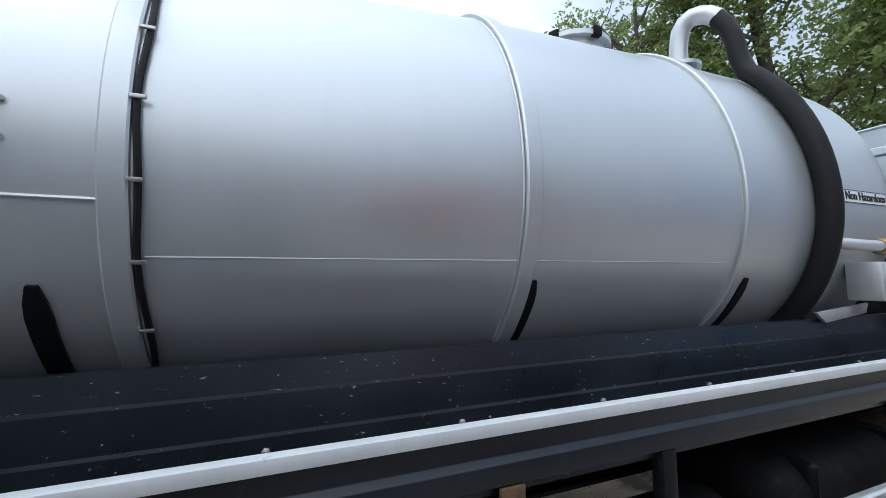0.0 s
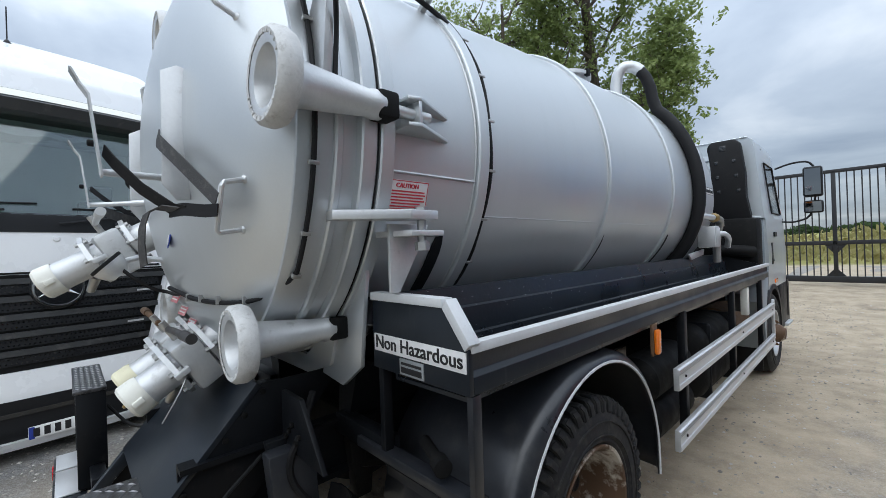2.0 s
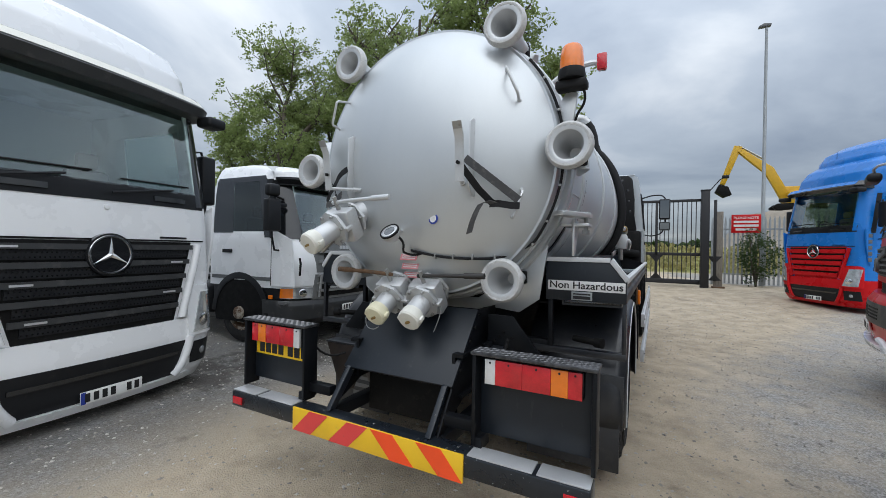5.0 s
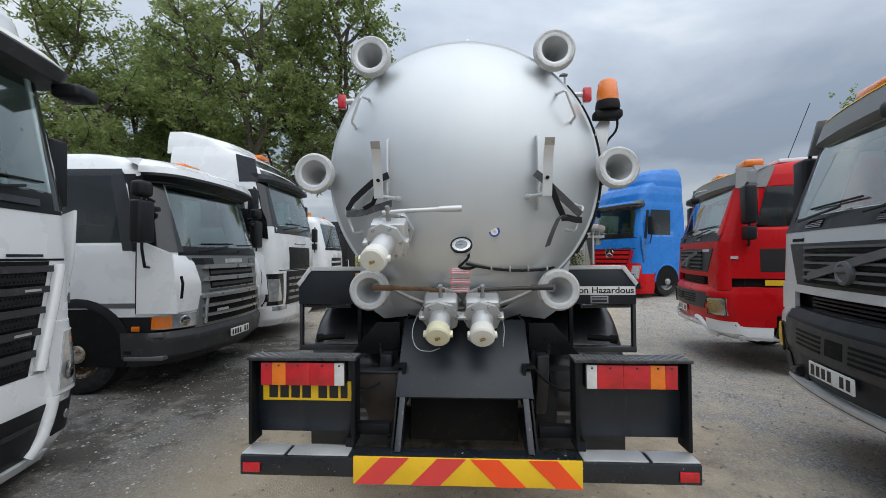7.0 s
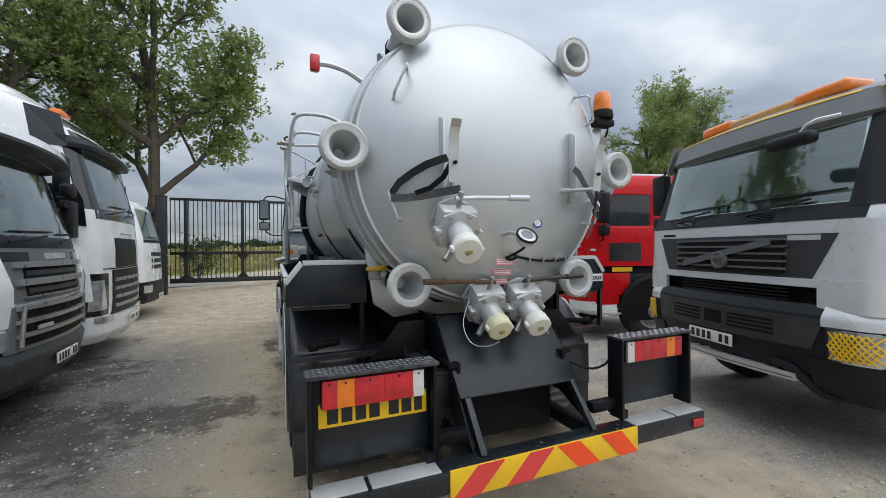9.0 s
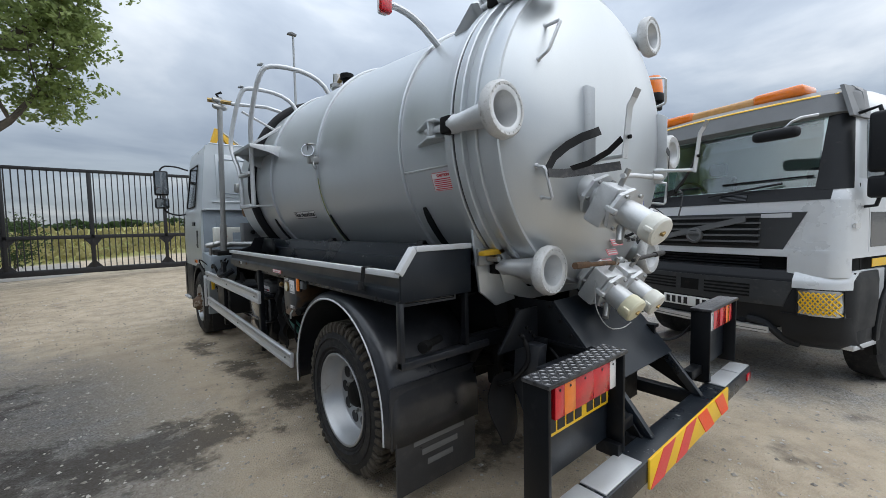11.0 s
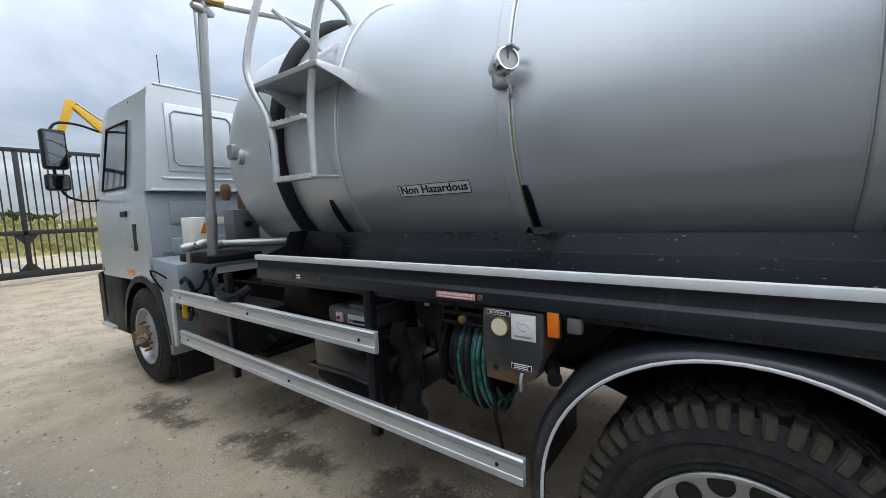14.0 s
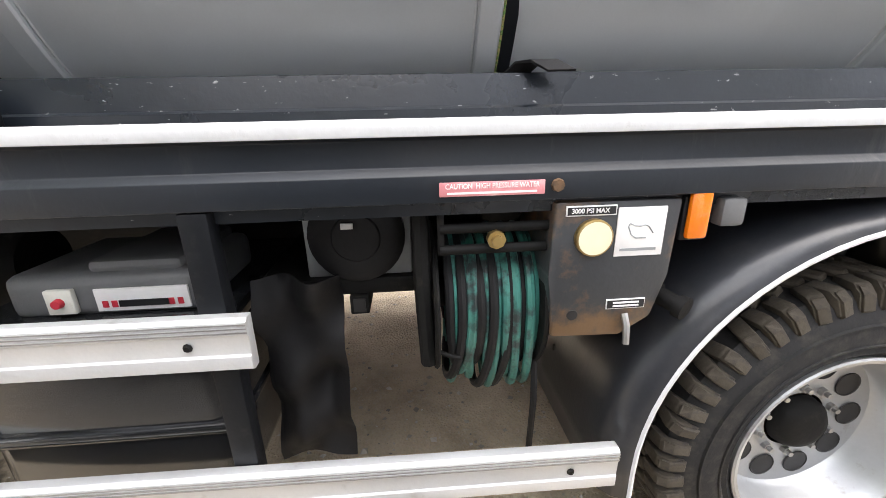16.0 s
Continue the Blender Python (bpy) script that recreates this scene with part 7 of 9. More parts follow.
# white cab with the large grille, next to the tanker's nearside
def white_star_cab(at, yaw, paint, grille, label, high=True, detail=True, group="parked truck cabs"):
    t = thing("truck_cab", pose(at[0], at[1], ground_z(at[0], at[1]) if at[1] > 8 else 0, 0, 0, yaw), label, "truck", group)
    top = 3.42
    cab = Cab([(0.14, -0.03, 1.20), (0.62, 0.0, 1.235), (1.2, 0.0, 1.235), (1.68, -0.01, 1.22), (2.15, -0.04, 1.20), (3.15, -0.21, 1.14), (3.32, -0.25, 1.12), (3.60, -0.33, 1.11), (3.84, -0.50, 1.08), (4.02, -0.80, 1.03), (4.12, -1.25, 0.96), (4.16, -1.7, 0.90)], 2.35, 0.10, 0.20)
    body = part("cab_shell", cab.shell(0.80, 3.32, (0.80, 2.20, 3.14), 18, None, True, (2.14, 3.02)), paint, t, "painted steel cab")
    body.modifiers.new("thickness", "SOLIDIFY").thickness = 0.02
    part("roof", cab.shell(3.322, 4.16, None, 14), paint, t, "rounded high cab roof")
    visor = Cab([(3.06, -0.04, 1.16), (3.21, 0.04, 1.16), (3.33, -0.08, 1.14)], 0.5, 0.10, 0.20)
    part("sun_visor", visor.shell(3.12, 3.325, None, 5, -0.42), GLOSSBLACK if paint is not WHITE else BUMPERGREY, t, "dark sun visor")
    part("visor_strip", visor.front(-1.02, 1.02, 3.235, 3.318, 0.008, 0.012), CAP if paint is WHITE else paint, t, "cream strip along the visor")
    pane("windscreen", cab.front(-0.965, 0.965, 2.19, 3.145, 0.006, 0.006), t)
    part("screen_surround", cab.front(-0.98, 0.98, 3.145, 3.16, 0.01, 0.02), PLASTIC, t)
    interior(t, cab, 2.20, 3.14)
    part("cowl", cab.front(-1.06, 1.06, 2.03, 2.205, 0.006, 0.02), PLASTIC, t, "black cowl below the windscreen")
    for y in (-0.62, 0.62):
        part("cowl_grip", cab.front(y - 0.18, y + 0.18, 2.08, 2.13, 0.022, 0.02), GLOSSBLACK, t)
    wipers(t, cab, 2.11, ((-0.95, -0.12, 2.27), (0.02, 0.86, 2.25)))
    part("bonnet_line", cab.front(-1.05, 1.05, 1.655, 1.672, 0.006, 0.012), SOOTSHADE, t)
    part("centre_button", Shape().lathe([(0, 0.028), (0.012, 0.022), (0.014, 0.0)], (cab.fx(0, 1.97), 0, 1.97), (1, 0, 0), 16, False), paint, t)
    g = part("grille", cab.front(-0.66, 0.66, 0.80, 1.65, 0.012, 0.03, (-0.87, 0.87)), SOOTSHADE if grille is PLASTIC else grille, t, "broad slatted grille")
    for k in range(5):
        z0 = 0.855 + 0.157 * k
        w = 0.62 + 0.045 * k
        if grille is PLASTIC:
            part("slat", cab.front(-w - 0.07, w + 0.07, z0 + 0.085, z0 + 0.135, 0.045, 0.03), BUMPERGREY, g)
            mesh_strip(g, cab, -w, w, z0, z0 + 0.08, 0.028)
            part("slat_tip", cab.front(w - 0.16 if k % 2 else -w + 0.02, w - 0.02 if k % 2 else -w + 0.16, z0 + 0.10, z0 + 0.118, 0.05, 0.01), ALU, g)
        else:
            part("slat", cab.front(-w - 0.07, w + 0.07, z0, z0 + 0.10, 0.05, 0.03), grille, g)
            part("slat_gap", cab.front(-w - 0.06, w + 0.06, z0 + 0.105, z0 + 0.145, 0.018, 0.01), SOOTSHADE, g)
    badge(t, cab, 1.52, 0.185)
    part("model_bar", cab.front(0.50, 0.82, 1.685, 1.705, 0.006, 0.006), GLOSSBLACK, t)
    bump_cab = Cab([(0.10, -0.06, 1.18), (0.25, 0.03, 1.22), (0.60, 0.06, 1.25), (0.82, 0.04, 1.25), (1.15, 0.015, 1.24)], 0.9, 0.12, 0.26)
    bm_paint = paint if paint is WHITE else REDP
    bp = part("front_bumper", bump_cab.shell(0.10, 0.80, None, 8, -0.75), bm_paint, t, "painted front bumper")
    for s in (1, -1):
        part("bumper_cheek", bump_cab.front(min(0.80 * s, 1.2 * s), max(0.80 * s, 1.2 * s), 0.60, 1.16, 0.030, 0.06), bm_paint, bp)
        hl = part("headlamp", bump_cab.front(min(0.86 * s, 1.16 * s), max(0.86 * s, 1.16 * s), 0.64, 1.08, 0.042, 0.03, (0.98 * s, 1.19 * s) if s > 0 else (-1.19, -0.98)), LAMP, bp, "slanted clear headlamp")
        part("lamp_bowl", Shape().lathe([(0, 0.075), (0.008, 0.06), (0.002, 0.0)], (bump_cab.fx(1.0 * s, 0.76) + 0.044, 1.0 * s, 0.76), (1, 0.35 * s, 0), 20, False), CHROME, hl)
        part("fog_recess", bump_cab.front(min(0.86 * s, 1.17 * s), max(0.86 * s, 1.17 * s), 0.28, 0.52, 0.012, 0.02), PLASTIC, bp)
        part("fog_lamp", Shape().lathe([(0, 0.045), (0.01, 0.035), (0.012, 0.0)], (bump_cab.fx(1.02 * s, 0.40) + 0.008, 1.02 * s, 0.40), (1, 0.4 * s, 0), 16, False), LAMP, bp)
        part("air_deflector", Shape().prism([(-0.24, 1.18), (-0.16, 1.68), (-0.14, 2.10), (-0.26, 2.05), (-0.30, 1.20)], "y", min(1.225 * s, 1.262 * s), max(1.225 * s, 1.262 * s), 0.008), paint, t, "corner air deflector")
        for k in range(5):
            part("vent_slot", Shape().box(-0.29, -0.20, min(1.26 * s, 1.268 * s), max(1.26 * s, 1.268 * s), 1.28 + 0.15 * k, 1.37 + 0.15 * k, 0.002), GREYPLASTIC, t)
        pane("side_window", cab.side_pane(2.14, 3.02, s), t, DARKGLASS)
        part("screen_pillar", cab.front(min(0.96 * s, 1.20 * s), max(0.96 * s, 1.20 * s), 2.06, 3.12, 0.007, 0.012, (0.96, 1.14) if s > 0 else (-1.14, -0.96)), GLOSSBLACK if paint is WHITE else paint, t)
        part("pillar_trim", cab.side([(-0.30, 2.0), (-0.50, 3.0), (-0.62, 3.0), (-0.42, 2.0)], s, 0.006, 0.01), PLASTIC, t)
        part("visor_end", Shape().box(-0.18, 0.06, min(1.0 * s, 1.24 * s), max(1.0 * s, 1.24 * s), 3.02, 3.14, 0.04, None, 3), PLASTIC, t, "black front mirror pod")
        mirror(t, -0.45, 1.28 * s, 2.45, s, 0.62, True, 0.20, False)
        arch(t, cab, -1.35, 0.52, 0.56, s, paint, 0.06, 1.235)
        part("door_line", cab.side([(-0.35, 1.05), (-0.35, 2.05), (-0.362, 2.05), (-0.362, 1.05)], s, 0.003, 0.005), SOOTSHADE, t)
        part("step", Shape().box(-0.75, -0.30, min(1.0 * s, 1.22 * s), max(1.0 * s, 1.22 * s), 0.42, 0.46, 0.005), ALU, t)
    part("lower_intake", bump_cab.front(-0.66, 0.66, 0.20, 0.56, 0.006, 0.02, (-0.78, 0.78)), PLASTIC, bp, "black lower air intake")
    part("intake_bar", bump_cab.front(-0.70, 0.70, 0.42, 0.46, 0.02, 0.02), GLOSSBLACK, bp)
    part("bumper_lip", bump_cab.front(-0.85, 0.85, 0.11, 0.19, 0.035, 0.04), bm_paint, bp)
    for s in (1, -1):
        part("bumper_smile", Shape().tube([(bump_cab.fx(y * s, z) + 0.015, y * s, z) for y, z in ((0.66, 0.20), (0.74, 0.30), (0.80, 0.44), (0.83, 0.60))], 0.045, 10, 1), bm_paint, bp)
        part("grille_edge", Shape().tube([(cab.fx(y * s, z) + 0.03, y * s, z) for y, z in ((0.74, 0.82), (0.80, 1.05), (0.90, 1.40), (0.95, 1.62))], 0.04, 10, 1), paint if paint is WHITE else REDP, t)
    pl = plate(bp, bump_cab, 0.03, 0.245)
    part("plate_band", Shape().box(bump_cab.fx(0.03, 0.245) + 0.03, bump_cab.fx(0.03, 0.245) + 0.0315, -0.228, -0.19, 0.192, 0.298), BLUEINK, pl)
    part("aerial", Shape().tube([(-0.75, -0.22, 3.96), (-0.76, -0.22, 4.35)], 0.006, 6), PLASTIC, t)
    part("aerial_base", Shape().lathe([(-0.03, 0.05), (0.02, 0.04), (0.06, 0.012)], (-0.75, -0.22, 3.95), (0, 0, 1), 12), PLASTIC, t)
    if paint is not WHITE:
        part("roof_deflector", Cab([(3.6, -0.62, 1.08), (4.10, -0.72, 1.06), (4.32, -0.86, 1.02), (4.52, -1.2, 0.94), (4.62, -1.9, 0.84)], 2.4, 0.15, 0.3).shell(3.7, 4.62, None, 9), paint, t, "blue roof air deflector")
    running_gear(t, 6.0)
    return t


white_star_cab((-3.10, 0.02), 8.5, WHITE, PLASTIC, "white truck cab with a large black slatted grille, parked")
white_star_cab((5.3, 12.9), 206, BLUEP, REDP, "blue truck cab with red grille and bumper, parked by fence")


# white low cab with a grey ribbed grille
def white_low_cab(at, yaw):
    t = thing("truck_cab", pose(at[0], at[1], 0, 0, 0, yaw), "white low-roofed truck cab with grey ribbed grille, parked", "truck", "parked truck cabs")
    cab = Cab([(0.35, -0.04, 1.18), (0.75, 0.0, 1.22), (1.25, 0.0, 1.23), (1.74, -0.06, 1.23), (2.58, -0.30, 1.16), (2.78, -0.36, 1.13), (2.95, -0.60, 1.04), (3.02, -0.95, 0.97)], 2.05, 0.20, 0.26)
    part("cab_shell", cab.shell(0.95, 3.02, (0.80, 1.82, 2.62), 18, None, True, (1.86, 2.70)), WHITE, t, "white painted steel cab").modifiers.new("thickness", "SOLIDIFY").thickness = 0.02
    pane("windscreen", cab.front(-0.96, 0.96, 1.81, 2.63, 0.006, 0.006), t)
    interior(t, cab, 1.82, 2.60)
    vis = Cab([(2.64, -0.20, 1.16), (2.70, -0.06, 1.18), (2.82, -0.10, 1.18), (2.92, -0.30, 1.15)], 0.8, 0.22, 0.28)
    part("sun_visor", vis.shell(2.62, 2.735, None, 3, -0.55), PLASTIC, t, "dark sun visor")
    part("visor_shell", vis.shell(2.737, 2.92, None, 4, -0.60), WHITE, t, "white roof edge above the visor")
    part("roof_lamp", vis.front(-0.10, 0.10, 2.84, 2.89, 0.012, 0.03), CAP, t)
    part("beacon_bar", Shape().box(-0.95, -0.75, -0.10, 0.35, 3.02, 3.10, 0.03, None, 3), LENSO, t, "amber roof beacon")
    part("cowl", cab.front(-1.02, 1.02, 1.70, 1.822, 0.006, 0.02), PLASTIC, t)
    wipers(t, cab, 1.76, ((-0.75, 0.05, 1.85), (0.10, 0.82, 1.85)))
    up = part("upper_grille", cab.front(-0.78, 0.78, 1.20, 1.70, 0.02, 0.04, (-0.92, 0.92)), RIBGREY, t, "grey ribbed radiator grille")
    for k in range(6):
        part("badge_bar", cab.front(-0.235 + 0.08 * k, -0.175 + 0.08 * k, 1.595, 1.655, 0.030, 0.02, None, 4, 2), ALU, up)
    for s in (1, -1):
        part("dark_corner", cab.front(min(0.50 * s, 0.86 * s), max(0.50 * s, 0.86 * s), 1.58, 1.665, 0.026, 0.02), GLOSSBLACK, up)
    for k in range(2):
        z = 1.25 + 0.165 * k
        part("slot", cab.front(-0.60, 0.60, z, z + 0.105, 0.026, 0.02), SOOTSHADE, up)
        part("slot_mesh", cab.front(-0.58, 0.58, z + 0.03, z + 0.075, 0.031, 0.004), BUMPERGREY, up)
        part("slat", cab.front(-0.72, 0.72, z + 0.106, z + 0.160, 0.062, 0.05), SATIN, up)
        part("slot_lip", cab.front(-0.64, 0.64, z - 0.014, z, 0.048, 0.03), SATIN, up)
    lo = part("lower_grille", cab.front(-0.84, 0.84, 0.76, 1.17, 0.03, 0.04, (-0.80, 0.80)), RIBGREY, t, "grey lower grille")
    for k in range(3):
        z = 0.80 + 0.125 * k
        part("slot", cab.front(-0.68, 0.68, z, z + 0.08, 0.036, 0.02), SOOTSHADE, lo)
        part("slat", cab.front(-0.76, 0.76, z + 0.082, z + 0.118, 0.066, 0.05), SATIN, lo)
    for s in (1, -1):
        part("grille_side", Shape().tube([(cab.fx(y * s, z) + 0.055, y * s, z) for y, z in ((0.74, 0.80), (0.72, 1.0), (0.70, 1.17))], 0.022, 8, 1), SATIN, lo)
    part("model_bar", cab.front(-0.52, -0.30, 0.93, 0.965, 0.068, 0.02), ALU, lo)
    bc = Cab([(0.34, -0.10, 1.18), (0.45, 0.02, 1.23), (0.68, 0.06, 1.25), (0.76, 0.02, 1.25)], 0.8, 0.22, 0.30)
    bp = part("front_bumper", bc.shell(0.34, 0.76, None, 6, -0.75), BUMPERGREY, t, "dark grey scuffed plastic bumper")
    plate(bp, bc, 0.0, 0.58)
    cheek = Cab([(0.95, -0.02, 1.24), (1.35, 0.01, 1.255), (1.62, -0.05, 1.245), (1.74, -0.12, 1.235)], 0.9, 0.16, 0.20)
    for s in (1, -1):
        hl = part("headlamp", cab.front(min(0.80 * s, 1.21 * s), max(0.80 * s, 1.21 * s), 0.79, 0.96, 0.012, 0.03), LAMP, t, "clear headlamp with an amber corner")
        part("indicator", cab.front(min(1.125 * s, 1.215 * s), max(1.125 * s, 1.215 * s), 0.80, 0.95, 0.018, 0.02), LENSO, hl)
        part("lamp_bowl", Shape().lathe([(0, 0.065), (0.008, 0.05), (0.002, 0.0)], (cab.fx(1.0 * s, 0.875) + 0.016, 1.0 * s, 0.875), (1, 0.5 * s, 0), 20, False), CHROME, hl)
        ck = part("corner_panel", cheek.front(min(0.74 * s, 1.25 * s), max(0.74 * s, 1.25 * s), 0.99, 1.70, 0.012, 0.03, (0.86, 1.25) if s > 0 else (-1.25, -0.86), 16, 8), WHITE, t, "rounded white corner deflector")
        part("corner_return", cheek.side([(-0.06, 0.99), (-0.13, 1.72), (-0.56, 1.90), (-0.56, 0.99)], s, 0.006, 0.02), WHITE, ck)
        part("corner_slot", cheek.front(min(1.07 * s, 1.10 * s), max(1.07 * s, 1.10 * s), 1.16, 1.44, 0.018, 0.02, None, 3, 3), SOOTSHADE, ck)
        part("panel_gap", cheek.side([(-0.56, 0.99), (-0.56, 1.90), (-0.572, 1.90), (-0.572, 0.99)], s, 0.009, 0.02), SOOTSHADE, ck)
        pane("side_window", cab.side_pane(1.86, 2.70, s), t, DARKGLASS)
        part("quarter_panel", cab.side_pane(1.84, 2.74, s, 0.03, 0.375, 0.004), GLOSSBLACK, t, "dark rear quarter window")
        part("window_pillar", cab.side_pane(1.76, 2.74, s, 0.86, 1.0, 0.004), GLOSSBLACK, t)
        part("screen_pillar", cab.front(min(0.955 * s, 1.215 * s), max(0.955 * s, 1.215 * s), 1.74, 2.70, 0.007, 0.012, (0.955, 1.13) if s > 0 else (-1.13, -0.955)), GLOSSBLACK, t, "gloss black windscreen pillar")
        part("window_band", cab.side_pane(2.70, 2.79, s, 0.05, 0.99, 0.005), GLOSSBLACK, t)
        part("pillar_trim", cab.side([(-0.46, 1.75), (-0.66, 2.72), (-0.80, 2.72), (-0.62, 1.75)], s, 0.006, 0.01), PLASTIC, t)
        part("waist_strip", cab.side([(-0.55, 1.06), (-0.55, 1.12), (-2.0, 1.12), (-2.0, 1.06)], s, 0.005, 0.01), GREYPLASTIC, t)
        part("door_line", cab.side([(-0.52, 1.1), (-0.52, 1.9), (-0.535, 1.9), (-0.535, 1.1)], s, 0.003, 0.005), SOOTSHADE, t)
        part("door_handle", cab.side([(-1.50, 1.50), (-1.50, 1.56), (-1.72, 1.56), (-1.72, 1.50)], s, 0.02, 0.02), PLASTIC, t)
        part("sill", Shape().box(-2.0, -0.35, min(1.05 * s, 1.20 * s), max(1.05 * s, 1.20 * s), 0.60, 1.05, 0.03), PLASTIC, t, "dark lower sill with steps")
        part("step", Shape().box(-0.72, -0.25, min(1.12 * s, 1.24 * s), max(1.12 * s, 1.24 * s), 0.70, 0.76, 0.01), GREYPLASTIC, t)
        part("step", Shape().box(-0.72, -0.25, min(1.12 * s, 1.24 * s), max(1.12 * s, 1.24 * s), 0.42, 0.47, 0.01), GREYPLASTIC, t)
        part("side_marker", Shape().box(-0.62, -0.52, min(1.24 * s, 1.25 * s), max(1.24 * s, 1.25 * s), 0.78, 0.84, 0.004), LENSO, t)
        mirror(t, -0.36, 1.30 * s, 2.10, s, 0.50, True, 0.25, False)
        part("mirror_head", Shape().box(-0.44, -0.29, min(1.31 * s, 1.53 * s), max(1.31 * s, 1.53 * s), 2.39, 2.58, 0.05, None, 3), PLASTIC, t)
        part("mirror_bracket", Shape().box(-0.42, -0.32, min(1.16 * s, 1.34 * s), max(1.16 * s, 1.34 * s), 2.24, 2.30, 0.015), PLASTIC, t)
        arch(t, cab, -1.30, 0.50, 0.58, s, PLASTIC, 0.10, 1.22)
    running_gear(t, 5.8, -1.30, -4.9, 0.50, 1.20, RUSTY)


white_low_cab((-3.48, 3.80), 3.0)


# white tall cab with a black-banded screen
def white_tall_cab(at, yaw):
    t = thing("truck_cab", pose(at[0], at[1], 0, 0, 0, yaw), "white high-roofed truck cab with dark visor and grille, parked", "truck", "parked truck cabs")
    cab = Cab([(0.30, -0.03, 1.20), (0.9, 0.0, 1.235), (1.7, 0.0, 1.235), (2.25, -0.04, 1.22), (3.18, -0.26, 1.16), (3.45, -0.38, 1.12), (3.70, -0.62, 1.08), (3.90, -1.0, 1.02)], 2.2, 0.12, 0.20)
    part("cab_shell", cab.shell(0.60, 3.90, (0.80, 2.32, 3.16), 20, None, True, (2.25, 3.06)), WHITE, t, "white painted steel cab").modifiers.new("thickness", "SOLIDIFY").thickness = 0.02
    pane("windscreen", cab.front(-0.97, 0.97, 2.31, 3.17, 0.006, 0.006), t)
    interior(t, cab, 2.32, 3.14)
    part("brow", cab.front(-1.12, 1.12, 3.17, 3.66, 0.006, 0.02, (-1.04, 1.04), 20), GLOSSBLACK, t, "dark panel above the windscreen")
    vis = Cab([(3.14, -0.10, 1.15), (3.22, -0.10, 1.16), (3.34, -0.24, 1.14)], 0.6, 0.14, 0.22)
    part("sun_visor", vis.shell(3.16, 3.33, None, 4, -0.45), PLASTIC, t, "dark sun visor")
    part("cowl", cab.front(-1.08, 1.08, 2.15, 2.315, 0.006, 0.02), GLOSSBLACK, t)
    wipers(t, cab, 2.24, ((-0.75, 0.05, 2.36), (0.10, 0.82, 2.36)))
    part("grille", cab.front(-0.60, 0.60, 1.42, 1.88, 0.012, 0.03), PLASTIC, t, "dark upper grille")
    part("bonnet_line", cab.front(-1.0, 1.0, 1.395, 1.41, 0.006, 0.012), SOOTSHADE, t)
    part("chrome_line", cab.front(-0.35, 0.35, 1.945, 1.965, 0.01, 0.01), CHROME, t)
    lo = part("lower_grille", cab.front(-0.78, 0.78, 0.70, 1.38, 0.02, 0.03, (-0.72, 0.72)), PLASTIC, t, "dark lower grille with bars")
    for k in range(4):
        part("slat", cab.front(-0.68, 0.68, 0.80 + 0.135 * k, 0.85 + 0.135 * k, 0.045, 0.03), SATIN, lo)
    bc = Cab([(0.30, -0.06, 1.20), (0.45, 0.04, 1.24), (0.68, 0.05, 1.25)], 0.8, 0.15, 0.26)
    bp = part("front_bumper", bc.shell(0.32, 0.68, None, 5, -0.8), WHITE, t, "white front bumper")
    plate(bp, bc, 0.0, 0.56)
    for s in (1, -1):
        hl = part("headlamp", cab.front(min(0.92 * s, 1.20 * s), max(0.92 * s, 1.20 * s), 0.80, 1.24, 0.016, 0.03, (1.0, 1.215) if s > 0 else (-1.215, -1.0)), LAMP, t, "tall clear headlamp")
        part("lamp_surround", cab.front(min(0.86 * s, 1.225 * s), max(0.86 * s, 1.225 * s), 0.72, 1.34, 0.009, 0.02), GLOSSBLACK, hl)
        part("brow_side", cab.side([(-0.42, 3.16), (-0.52, 3.62), (-0.92, 3.74), (-0.80, 3.16)], s, 0.006, 0.01), GLOSSBLACK, t)
        part("pillar", cab.front(min(0.96 * s, 1.2 * s), max(0.96 * s, 1.2 * s), 2.28, 3.18, 0.007, 0.012, (0.96, 1.14) if s > 0 else (-1.14, -0.96)), GLOSSBLACK, t)
        part("lamp_frame", cab.front(min(0.76 * s, 0.86 * s), max(0.76 * s, 0.86 * s), 0.72, 1.34, 0.014, 0.02), WHITE, hl)
        part("fog_lamp", bc.front(min(0.80 * s, 1.16 * s), max(0.80 * s, 1.16 * s), 0.62, 0.70, 0.012, 0.02), LAMP, bp)
        pane("side_window", cab.side_pane(2.25, 3.06, s), t, DARKGLASS)
        part("window_point", cab.side([(-0.20, 2.02), (-0.24, 2.40), (-0.34, 2.62), (-0.78, 2.62), (-0.78, 2.26), (-0.50, 2.08)], s, 0.006, 0.01), GLOSSBLACK, t)
        part("door_line", cab.side([(-0.32, 0.7), (-0.32, 2.1), (-0.335, 2.1), (-0.335, 0.7)], s, 0.003, 0.005), SOOTSHADE, t)
        mirror(t, -0.42, 1.28 * s, 2.72, s, 0.50, True, 0.20, False)
        arch(t, cab, -1.38, 0.52, 0.56, s, WHITE, 0.06, 1.235)
    de = Cab([(3.78, -0.80, 0.98), (4.05, -1.15, 0.95), (4.24, -1.75, 0.9)], 2.35, 0.15, 0.25)
    part("roof_deflector", de.shell(3.78, 4.24, None, 6), WHITE, t, "white roof air deflector")
    part("roof_marker", Shape().box(-0.95, -0.80, -0.2, 0.2, 3.86, 3.94, 0.02), LENSO, t)
    running_gear(t, 6.0)


white_tall_cab((-3.68, 6.70), 3.0)


